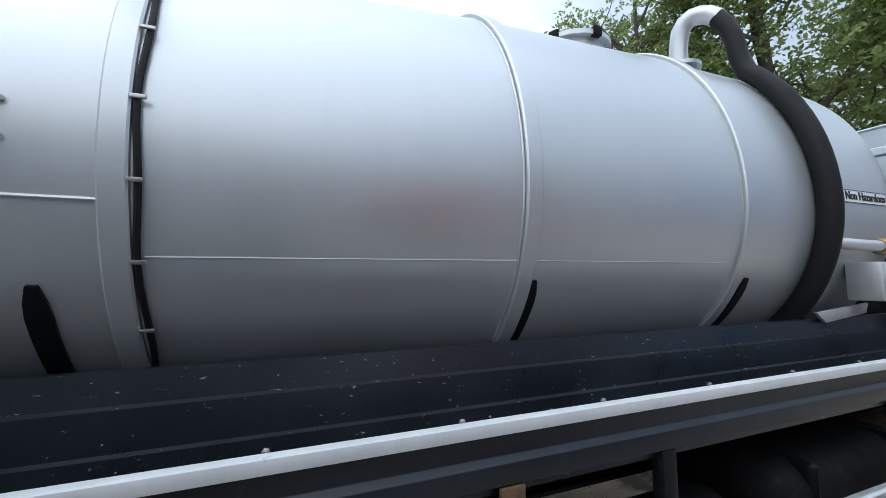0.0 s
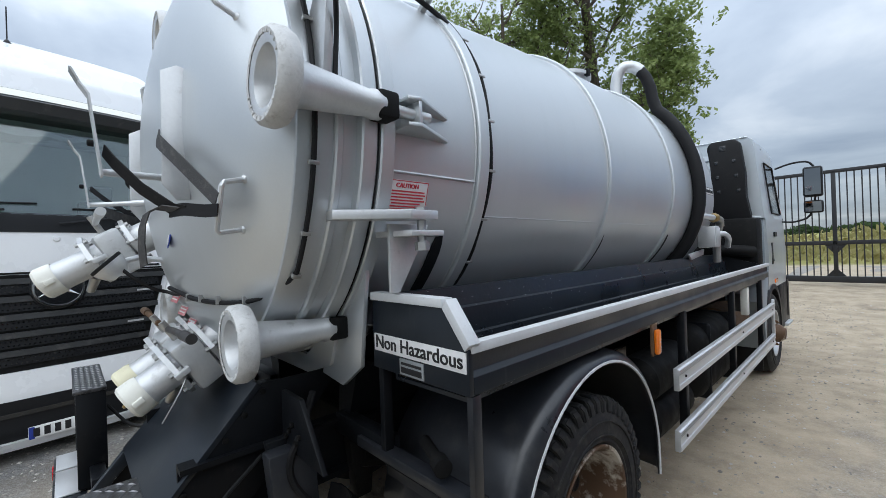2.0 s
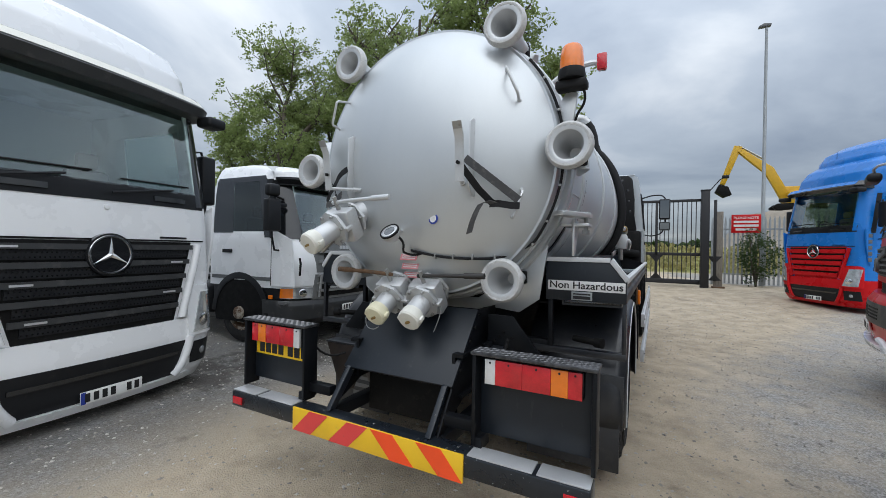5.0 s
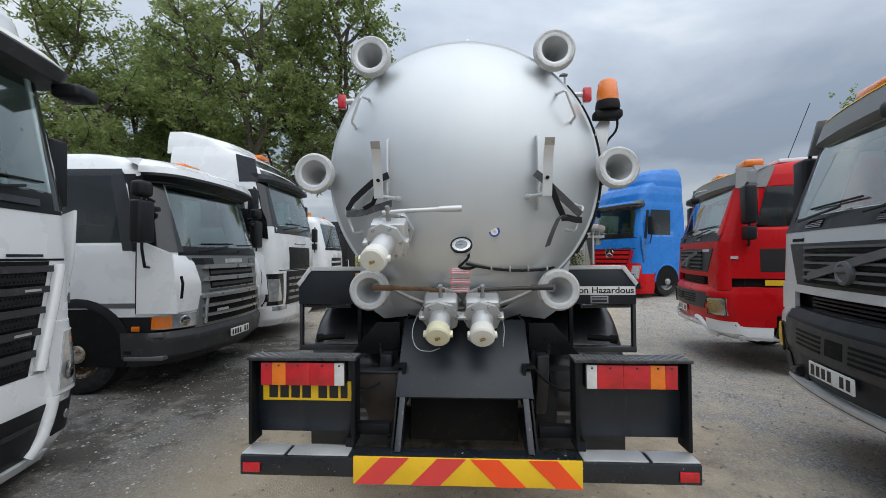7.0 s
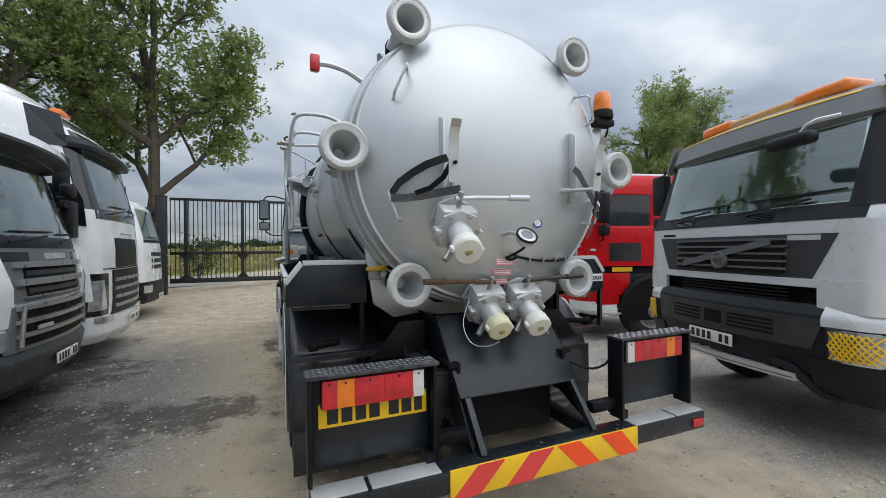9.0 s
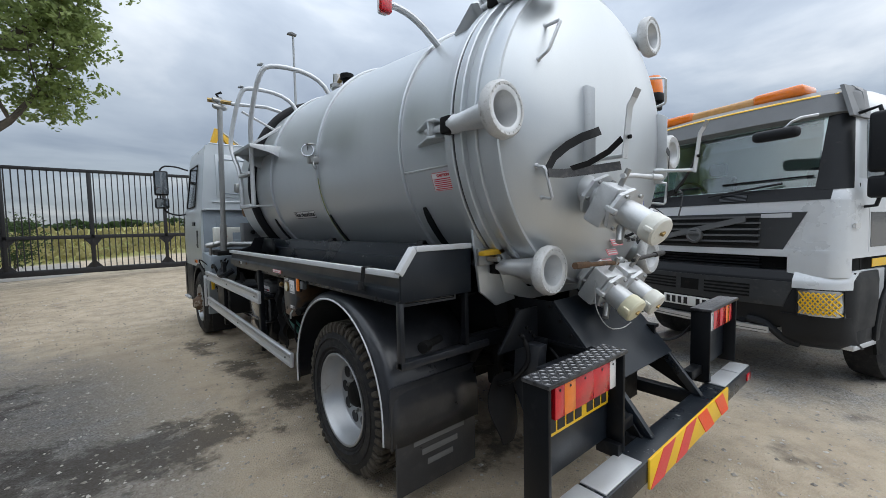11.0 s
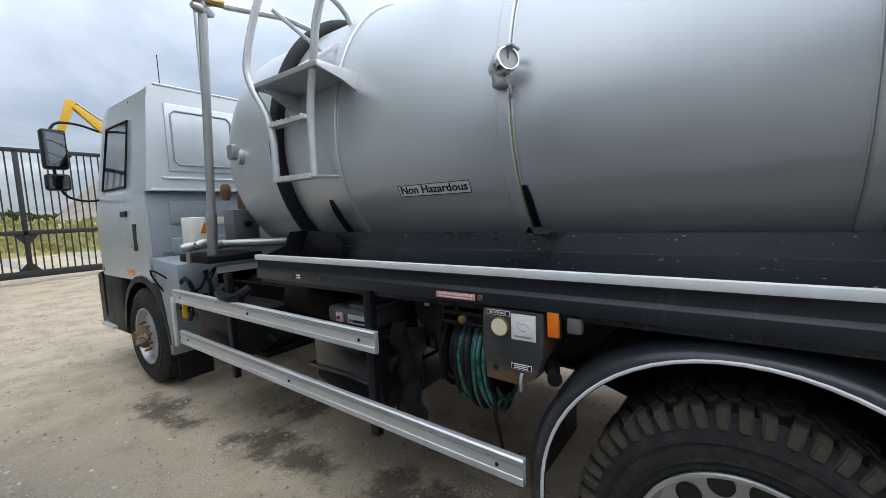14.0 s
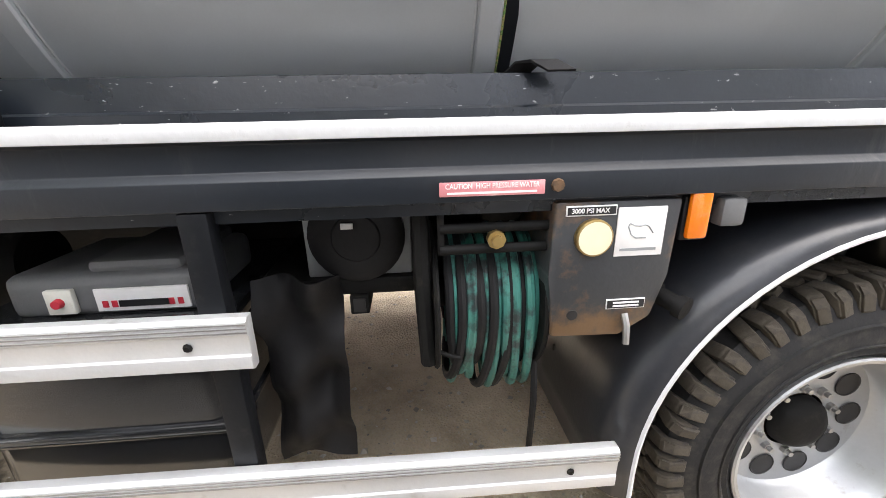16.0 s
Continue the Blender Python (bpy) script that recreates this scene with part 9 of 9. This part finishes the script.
# vacuum pump pipework in front of the barrel, offside
part("white_pipe", Shape().tube([(0.86, 4.62, 2.02), (0.95, 4.75, 2.00), (0.98, 5.05, 1.99)], 0.032, 12, 1), CAST, tanker, "white painted pipe")
part("union", Shape().lathe([(0, 0.036), (0.02, 0.05), (0.08, 0.05), (0.10, 0.036)], (0.98, 5.02, 1.99), (0, 1, 0), 10), BRASS, tanker)
part("pipe", Shape().tube([(0.98, 5.1, 1.99), (0.98, 5.35, 1.97), (0.90, 5.5, 1.80), (0.90, 5.5, 1.5)], 0.04, 10, 1), STEEL, tanker)
part("filter_box", Shape().box(0.86, 1.02, 4.92, 5.10, 1.68, 1.90, 0.012), CAST, tanker, "silver filter box with ribs")
for k in range(4):
    part("rib", Shape().box(1.02, 1.03, 4.94 + 0.04 * k, 4.955 + 0.04 * k, 1.70, 1.88, 0.003), CAST, tanker)
part("bracket", Shape().prism([(4.62, 1.62), (5.15, 1.66), (5.12, 1.60), (4.70, 1.56)], "x", 0.84, 0.86, 0.003), CAST, tanker)
part("valve_elbow", Shape().tube([(0.92, 5.16, 1.80), (1.02, 5.24, 1.83), (1.05, 5.34, 1.78), (1.02, 5.42, 1.68)], 0.03, 10, 1), CAST, tanker)
part("stay_rod", Shape().tube([(0.98, 5.12, 2.02), (1.0, 5.35, 1.95), (0.95, 5.6, 1.92)], 0.012, 6), STEEL, tanker)
part("vacuum_pump", Shape().lathe([(0, 0.18), (0.05, 0.22), (0.45, 0.22), (0.5, 0.16)], (0.1, 6.08, 1.62), (1, 0, 0), 20), SOOTSHADE, tanker, "dark vacuum pump")
part("pump_pipe", Shape().tube([(0.3, 6.08, 1.84), (0.3, 6.06, 2.2), (0.2, 5.95, 2.45)], 0.06, 10, 1), RUST, tanker)
part("frame_channel", Shape().box(-1.0, 0.7, 5.98, 6.06, 1.66, 1.74, 0.006), CAP, tanker)

# nearside: stand pipe, switch box and valves in front of the barrel
sp = part("stand_pipe", Shape().tube([(-1.16, 5.32, 1.40), (-1.165, 5.20, 2.4), (-1.17, 5.08, 3.40)], 0.032, 10), STEEL, tanker, "upright steel stand pipe")
part("pipe_sleeve", Shape().tube([(-1.16, 5.32, 1.42), (-1.162, 5.28, 1.78)], 0.042, 10), STEEL, sp)
for z, y in ((3.28, 5.09), (3.36, 5.085)):
    part("cock", Shape().lathe([(-0.09, 0.02), (-0.06, 0.035), (0.06, 0.035), (0.09, 0.02)], (-1.17, y, z), (1, 0.3, 0), 10), STEEL, sp)
part("finial", Shape().tube([(-1.17, 5.08, 3.38), (-1.20, 5.10, 3.44), (-1.15, 5.06, 3.46)], 0.015, 6), SOOTSHADE, sp)
part("cock", Shape().tube([(-1.30, 5.12, 3.36), (-1.17, 5.085, 3.35), (-1.05, 5.0, 3.33)], 0.028, 8), BRASS, sp)
part("cross_pipe", Shape().tube([(-1.05, 5.0, 3.32), (-0.70, 4.75, 3.28), (-0.42, 4.6, 3.18)], 0.024, 8), CAST, sp)
part("inlet_stub", Shape().lathe([(0, 0.05), (0.20, 0.05), (0.22, 0.065), (0.26, 0.065), (0.27, 0.04)], (-0.70, 5.16, 2.22), (-0.95, 0.1, 0.02), 14), CAST, tanker, "silver inlet stub with a valve")
part("inlet_cock", Shape().box(-1.02, -0.94, 5.14, 5.24, 2.20, 2.32, 0.02), STEEL, tanker)
sb = part("switch_box", Shape().box(-1.20, -0.98, 5.58, 5.78, 1.46, 1.74, 0.012), CAP, tanker, "cream electrical switch box with a warning triangle")
sh = Shape()
sh.add([(-1.13, 5.578, 1.60), (-1.05, 5.578, 1.60), (-1.09, 5.578, 1.70), (-1.13, 5.575, 1.60), (-1.05, 5.575, 1.60), (-1.09, 5.575, 1.70)], [(0, 1, 2), (5, 4, 3), (0, 3, 4, 1), (1, 4, 5, 2), (2, 5, 3, 0)])
part("warning_triangle", sh, LENSO, sb)
part("grey_box", Shape().box(-0.84, -0.60, 5.56, 5.76, 1.46, 1.80, 0.012), GREYPLASTIC, tanker, "grey control box")
part("knob", Shape().lathe([(0, 0.03), (0.04, 0.028), (0.045, 0.0)], (-0.72, 5.56, 1.66), (0, -1, 0), 14, False), SOOTSHADE, tanker)
for k, (x, y, z) in enumerate(((-1.28, 5.42, 1.50), (-1.20, 5.36, 1.52), (-1.05, 5.40, 1.50))):
    part("ball_valve", Shape().lathe([(-0.08, 0.022), (-0.05, 0.038), (0.05, 0.038), (0.08, 0.022)], (x, y, z), (1, 0.2 * k, 0.1), 12), STEEL, tanker, "steel ball valve")
part("delivery_pipe", Shape().tube([(-1.05, 5.40, 1.50), (-0.85, 5.20, 1.50), (-0.55, 5.0, 1.50)], 0.035, 10, 1), STEEL, tanker)
part("drain_pipe", Shape().tube([(-1.30, 5.42, 1.52), (-1.30, 5.44, 1.36)], 0.02, 8), STEEL, tanker)
part("pump_valve", Shape().lathe([(-0.08, 0.03), (-0.03, 0.05), (0.05, 0.05), (0.08, 0.03)], (-0.70, 5.95, 1.98), (0, 0, 1), 12), RUST, tanker)
part("rusty_pipe", Shape().tube([(-0.55, 5.95, 1.5), (-0.55, 5.95, 2.0)], 0.04, 10), RUST, tanker)
part("tray_bracket", Shape().box(-1.26, -0.80, 5.20, 5.72, 1.36, 1.42, 0.01), SOOTSHADE, tanker)
part("bracket_arm", Shape().tube([(-1.24, 5.02, 1.20), (-1.30, 5.0, 1.14), (-1.30, 4.75, 1.13), (-1.2, 4.7, 1.2)], 0.035, 8, 1), BLACK, tanker)
rng = random.Random(11)
for k in range(14):
    x, y = rng.uniform(-1.2, -0.8), rng.uniform(5.1, 6.3)
    part("cable", Shape().tube([(x, y, rng.uniform(0.7, 1.3)), (x + rng.uniform(-0.2, 0.1), y + rng.uniform(-0.3, 0.3), rng.uniform(0.75, 1.35)), (x + rng.uniform(-0.2, 0.2), y + rng.uniform(-0.5, 0.5), rng.uniform(0.7, 1.3)), (x, y + rng.uniform(-0.5, 0.5), rng.uniform(0.7, 1.2))], rng.uniform(0.008, 0.02), 6, 2), SOOTSHADE if k % 3 else RUBBER, tanker)
part("battery_box", Shape().box(-1.20, -0.70, 4.95, 5.65, 0.60, 0.92, 0.03), PLASTIC, tanker, "black battery box with a lid")
part("battery_lid", Shape().box(-1.215, -0.69, 4.93, 5.67, 0.90, 0.96, 0.02), PLASTIC, tanker)
part("box_bracket", Shape().box(-1.0, -0.45, 4.9, 5.7, 0.56, 0.60, 0.005), SOOTSHADE, tanker)
part("front_mudflap", Shape().box(-1.18, -0.86, 6.20, 6.22, 0.14, 0.55, 0.004), RUBBER, tanker)
part("front_mudflap", Shape().box(0.86, 1.18, 6.20, 6.22, 0.14, 0.55, 0.004), RUBBER, tanker)
part("air_bottle", Shape().lathe([(0, 0.0), (0.02, 0.10), (0.08, 0.14), (0.62, 0.14), (0.68, 0.10), (0.70, 0.0)], (-0.82, 4.05, 1.08), (0, 1, 0), 20, False), SOOTSHADE, tanker, "black air bottle")

LOCKER = set(tanker.children)
# nearside locker zone: fuel tank, cover, fan, hose reel and control box
ft = part("water_tank", Shape().box(-1.22, -0.55, 3.37, 3.95, 0.50, 1.00, 0.06, None, 3), GLOSSBLACK, tanker, "black plastic tank, glossy wet patches")
part("tank_rib", Shape().box(-1.235, -0.55, 3.36, 3.96, 0.72, 0.75, 0.012), GLOSSBLACK, ft)
part("tank_lip", Shape().box(-1.235, -0.55, 3.36, 3.96, 0.96, 1.01, 0.012), GLOSSBLACK, ft)
gb = part("filter_unit", Shape().box(-1.14, -0.80, 3.43, 3.86, 1.0, 1.11, 0.03, None, 3), GREYPLASTIC, tanker, "grey filter unit with a white maker's label")
part("filter_cap", Shape().box(-1.12, -0.82, 3.47, 3.68, 1.10, 1.135, 0.015, None, 2), GREYPLASTIC, gb)
part("label", Shape().box(-1.146, -1.140, 3.455, 3.66, 1.02, 1.075, 0.001), LABELW, gb, "white maker's label with a dark bar")
part("lettering_bar", Shape().box(-1.148, -1.146, 3.50, 3.61, 1.030, 1.046), INK, gb)
for y in (3.475, 3.495, 3.62, 3.64):
    part("label_mark", Shape().box(-1.148, -1.146, y - 0.006, y + 0.006, 1.030, 1.046), REDINK, gb)
part("switch", Shape().box(-1.155, -1.140, 3.70, 3.76, 1.02, 1.08, 0.004), CAP, gb)
part("switch", Shape().lathe([(0, 0.012), (0.012, 0.010)], (-1.155, 3.73, 1.05), (-1, 0, 0), 10), REDINK, gb)
part("connector", Shape().box(-0.98, -0.93, 3.59, 3.66, 1.09, 1.13, 0.008), STEEL, tanker)
crump = Shape()
crump.sheet(lambda y, z: (-1.10 + 0.03 * math.sin(y * 40) * math.cos(z * 9) + 0.02 * math.sin(z * 31 + y * 17), y, z), [3.12 + 0.011 * i for i in range(20)], [0.50 + 0.04 * i for i in range(15)], 0.006, (1, 0, 0))
part("rubber_sheet", crump, RUBBER, tanker, "crumpled glossy black rubber sheet", 60)
fan = part("fan_plate", Shape().box(-1.03, -1.0, 2.935, 3.21, 1.03, 1.262, 0.006), GALV, tanker, "grey plate with a round black blower")
part("blower", Shape().lathe([(0, 0.122), (0.03, 0.122), (0.045, 0.10), (0.045, 0.062), (0.05, 0.058), (0.055, 0.0)], (-1.03, 3.072, 1.148), (-1, 0, 0), 32, False), RUBBER, fan)
part("blower_label", Shape().box(-1.089, -1.084, 3.075, 3.105, 1.175, 1.19, 0.001), LABELW, fan)
part("box_section", Shape().prism([(3.055, 0.93), (3.105, 0.93), (3.105, 0.985), (3.055, 0.985)], "x", -1.06, -0.6, 0.004), SOOTSHADE, tanker)
part("section_end", Shape().prism([(3.064, 0.938), (3.096, 0.938), (3.096, 0.976), (3.064, 0.976)], "x", -1.063, -1.059), INK, tanker)
part("reel_crossbeam", Shape().box(-1.05, -0.40, 2.64, 3.34, 0.985, 1.03, 0.006), SOOTSHADE, tanker)
reel = part("hose_reel", Shape().lathe([(0, 0.035), (0.24, 0.035)], (-1.07, 2.625, 0.985), (0, 1, 0), 14), SOOTSHADE, tanker, "hose reel with green jetting hose")
for y in (2.63, 2.878):
    part("reel_flange", Shape().lathe([(0, 0.05), (0, 0.19), (0.006, 0.195), (0.012, 0.19), (0.012, 0.05)], (-1.07, y, 0.985), (0, 1, 0), 32), SOOTSHADE, reel)
rng = random.Random(4)
for k in range(15):
    y = 2.652 + 0.0145 * k + rng.uniform(-0.004, 0.004)
    rx, rz = 0.15 + rng.uniform(-0.012, 0.012), 0.165 + rng.uniform(-0.01, 0.015)
    sag = rng.uniform(0.03, 0.115)
    sway = rng.uniform(-0.035, 0.035)
    pts = [(-1.07 + rx * math.cos(a), y + sway * max(0, -math.sin(a)) ** 2, 0.985 + rz * math.sin(a) - sag * max(0, -math.sin(a)) ** 1.5) for a in [2 * math.pi * i / 36 for i in range(37)]]
    part("hose_turn", Shape().tube(pts, 0.0115, 8), HOSEG if k % 5 in (0, 1, 3) else RUBBER, reel)
for z in (1.160, 1.207):
    part("guide_bar", Shape().cyl((-1.235, 2.62, z), (-1.235, 2.875, z), 0.011), SOOTSHADE, reel)
part("guide_stay", Shape().box(-1.24, -1.225, 2.865, 2.88, 1.15, 1.262, 0.003), SOOTSHADE, reel)
part("guide_roller", Shape().lathe([(0, 0.02), (0.02, 0.02), (0.02, 0.012), (0.03, 0.012)], (-1.24, 2.757, 1.185), (-1, 0, 0), 8), BRASS, reel)
part("reel_arm", Shape().tube([(-1.19, 2.915, 1.26), (-1.21, 2.915, 1.10), (-1.20, 2.905, 0.86)], 0.020, 8), SOOTSHADE, reel)
part("crank", Shape().tube([(-1.20, 2.905, 0.90), (-1.22, 2.85, 0.885), (-1.22, 2.83, 0.88)], 0.006, 6), SOOTSHADE, reel)
part("hose_tail", Shape().tube([(-1.18, 2.64, 0.90), (-1.20, 2.635, 0.75), (-1.16, 2.625, 0.60), (-1.13, 2.62, 0.42)], 0.009, 7, 1), RUBBER, reel)
cb = part("control_box", Shape().prism([(2.366, 1.262), (2.640, 1.262), (2.645, 1.10), (2.63, 0.95), (2.47, 0.945), (2.40, 0.99), (2.372, 1.09)], "x", -1.27, -1.02, 0.008), surface("rust_stained_control_box", (0.040, 0.043, 0.047), 0.42, 0.0, 0.2, 3, 80, 0.15, (0.15, 0.085, 0.042), (0.48, 0.60), dscale=5), tanker, "dark rust-stained control box")
dial = part("dial", Shape().lathe([(0, 0.040), (0.012, 0.040), (0.014, 0.036)], (-1.27, 2.556, 1.186), (-1, 0, 0), 28), BRASS, cb, "small round gauge")
part("dial_face", Shape().lathe([(0.0145, 0.036), (0.0148, 0.0)], (-1.27, 2.556, 1.186), (-1, 0, 0), 28, False), YELLOWCAP, dial)
wl_ = part("instruction_label", Shape().box(-1.273, -1.270, 2.400, 2.506, 1.140, 1.247, 0.001), LABELW, cb, "white instruction label, drawing faded")
part("lettering_bar", Shape().box(-1.2740, -1.273, 2.415, 2.495, 1.152, 1.158), GALV, wl_)
part("faded_drawing", Shape().tube([(-1.273, 2.425, 1.19), (-1.273, 2.44, 1.21), (-1.273, 2.46, 1.205), (-1.273, 2.485, 1.215), (-1.273, 2.47, 1.18), (-1.273, 2.44, 1.18)], 0.0016, 5, 1), GALV, wl_)
pl = part("pressure_label", Shape().box(-1.273, -1.270, 2.510, 2.618, 1.232, 1.254, 0.001), LABELW, cb, "black pressure label with white border")
part("field", Shape().box(-1.2742, -1.273, 2.513, 2.615, 1.235, 1.251), INK, pl)
letters("3000 PSI MAX", 0.014, facing((-1.2745, 2.567, 1.243), (0, -1, 0), (0, 0, 1)), "lettering", LABELW, pl, "", 0.080, 0.0008)
bl = part("switch_label", Shape().box(-1.273, -1.270, 2.42, 2.51, 1.015, 1.039, 0.001), LABELW, cb, "small black switch label")
part("field", Shape().box(-1.2742, -1.273, 2.4225, 2.5075, 1.0175, 1.0365), INK, bl)
part("lettering_bar", Shape().box(-1.2752, -1.2742, 2.435, 2.495, 1.029, 1.033), LABELW, bl)
part("lettering_bar", Shape().box(-1.2752, -1.2742, 2.435, 2.495, 1.021, 1.025), LABELW, bl)
part("toggle", Shape().tube([(-1.27, 2.463, 1.00), (-1.285, 2.463, 0.98), (-1.29, 2.462, 0.935)], 0.008, 7), STEEL, cb)
part("plug_hole", Shape().lathe([(0, 0.013), (0.002, 0.012)], (-1.27, 2.585, 1.005), (-1, 0, 0), 12), INK, cb)
om = part("side_marker", Shape().box(-1.278, -1.262, 2.305, 2.352, 1.172, 1.284, 0.007), LENSO, tanker, "amber side marker lamp")
part("marker_bracket", Shape().box(-1.262, -1.25, 2.30, 2.357, 1.166, 1.262, 0.003), PLASTIC, om)
part("junction_box", Shape().box(-1.275, -1.235, 2.222, 2.278, 1.195, 1.258, 0.01), GREYPLASTIC, tanker, "small grey junction box")
part("air_line", Shape().lathe([(0, 0.032), (0.05, 0.034), (0.10, 0.030), (0.10, 0.022), (0.15, 0.022), (0.15, 0.028), (0.17, 0.028), (0.172, 0.0)], (-1.13, 2.40, 1.035), (-0.80, -0.42, -0.16), 12, False), SOOTSHADE, tanker)
part("rust_screw", Shape().lathe([(0, 0.012), (0.006, 0.009)], (-1.281, 3.72, 1.312), (-1, 0, 0), 8), RUST, tanker)
part("rust_screw", Shape().lathe([(0, 0.010), (0.006, 0.008)], (-1.281, 3.985, 1.312), (-1, 0, 0), 8), RUST, tanker)
small = part("small_label", Shape().box(-1.2835, -1.2805, 3.91, 3.95, 1.298, 1.322, 0.001), LABELW, tanker, "tiny white label")
part("lettering_bar", Shape().box(-1.2843, -1.2835, 3.915, 3.945, 1.307, 1.312), INK, small)

for ob in [o for o in tanker.children if o not in LOCKER]:
    ob.location += Vector((0, 0.048, 0.034))

# offside: air bottles, fuel tank, marker
for z, y0, r in ((0.86, 2.66, 0.15), (0.58, 2.70, 0.14)):
    part("air_bottle", Shape().lathe([(0, 0.0), (0.02, r * 0.7), (0.07, r), (0.75, r), (0.80, r * 0.7), (0.82, 0.0)], (1.04, y0, z), (0, 1, 0), 22, False), SOOTSHADE, tanker, "black air bottle")
part("fuel_tank", Shape().box(0.58, 1.20, 3.60, 4.75, 0.48, 1.08, 0.14, None, 4), SOOTSHADE, tanker, "black fuel tank")
for y in (3.8, 4.5):
    part("tank_strap", Shape().box(0.575, 1.206, y, y + 0.05, 0.475, 1.086, 0.14, None, 4), BLACK, tanker)
part("silencer", Shape().lathe([(0, 0.0), (0.01, 0.2), (0.05, 0.24), (0.7, 0.24), (0.75, 0.2), (0.76, 0.0)], (0.92, 5.0, 0.80), (0, 1, 0), 22, False), RUST, tanker, "dark rusty silencer")
om = part("side_marker", Shape().box(1.285, 1.31, 2.38, 2.43, 1.14, 1.275, 0.01), LENSO, tanker, "amber side marker lamp")
part("marker_bracket", Shape().box(1.27, 1.285, 2.37, 2.44, 1.13, 1.302, 0.003), RUST, om)
part("tray_stay", Shape().box(1.20, 1.26, 4.96, 5.04, 1.0, 1.27, 0.005), CAP, tanker)
part("relay_box", Shape().box(1.10, 1.22, 5.05, 5.25, 1.02, 1.20, 0.01), GREYPLASTIC, tanker)
yl = part("yellow_latch", Shape().prism([(-0.80, 1.545), (-0.62, 1.565), (-0.58, 1.555), (-0.58, 1.535), (-0.66, 1.525), (-0.80, 1.520)], "y", 0.80, 0.85, 0.006), YELLOWP, door, "yellow clamp handle")
part("latch_bracket", Shape().box(-0.78, -0.64, 0.86, 0.885, 1.46, 1.56, 0.006), STEEL, yl)
part("latch_pin", Shape().cyl((-0.70, 0.78, 1.50), (-0.70, 0.90, 1.50), 0.018, None, 8), STEEL, yl)

# dark clutter between the chassis and the rear wheels: flaps, brackets, hoses and bolts
for s in (1, -1):
    flap = Shape()
    flap.sheet(lambda u, z: (s * (0.50 + 0.16 * u + 0.02 * math.sin(z * 14)), 0.86 + 0.05 * math.sin(z * 9 + u * 2), z), [i / 6 for i in range(7)], [0.36 + 0.05 * i for i in range(9)], 0.006, (0, 1, 0))
    part("inner_flap", flap, RUBBER, tanker, "bent black rubber inner flap", 60)
    part("spring_hanger", Shape().prism([(0.62, 1.02), (0.86, 1.02), (0.80, 0.74), (0.68, 0.74)], "x", 0.47 * s - 0.02, 0.47 * s + 0.02, 0.006), BLACK, tanker)
    part("chassis_gusset", Shape().prism([(0.45, 1.20), (0.62, 1.20), (0.80, 0.98), (0.45, 0.98)], "y", 0.70, 0.72, 0.003).turn(Matrix.Diagonal((s, 1, 1, 1))), BLACK, tanker)
    for k in range(5):
        part("bolt", Shape().lathe([(0, 0.012), (0.010, 0.012), (0.012, 0.006)], (s * 0.408, 0.36 + 0.07 * k, 0.90 + 0.075 * k), (s, 0, 0), 6), SOOTSHADE, tanker)
        part("bolt", Shape().lathe([(0, 0.011), (0.010, 0.011), (0.012, 0.006)], (s * (0.50 + 0.03 * k), 0.699, 1.03 + 0.03 * (k % 3)), (0, -1, 0), 6), SOOTSHADE, tanker)
    part("air_hose", Shape().tube([(s * 0.52, 0.80, 1.18), (s * 0.60, 0.72, 1.08), (s * 0.56, 0.66, 0.92), (s * 0.62, 0.74, 0.78), (s * 0.58, 0.90, 0.70)], 0.014, 7, 2), RUBBER, tanker)
    part("lamp_cable", Shape().tube([(s * 0.70, 0.22, 0.98), (s * 0.62, 0.32, 0.84), (s * 0.50, 0.46, 0.88), (s * 0.44, 0.62, 0.96)], 0.008, 6, 2), RUBBER, tanker)
    part("rear_shackle_pin", Shape().cyl((s * 0.40, 0.96, 0.66), (s * 0.54, 0.96, 0.66), 0.03, None, 12), SOOTSHADE, tanker)
    part("damper", Shape().lathe([(0, 0.032), (0.20, 0.032), (0.20, 0.022), (0.38, 0.022)], (s * 0.58, 1.02, 0.98), (0.1 * s, 0.55, -0.9), 12), SOOTSHADE, tanker)
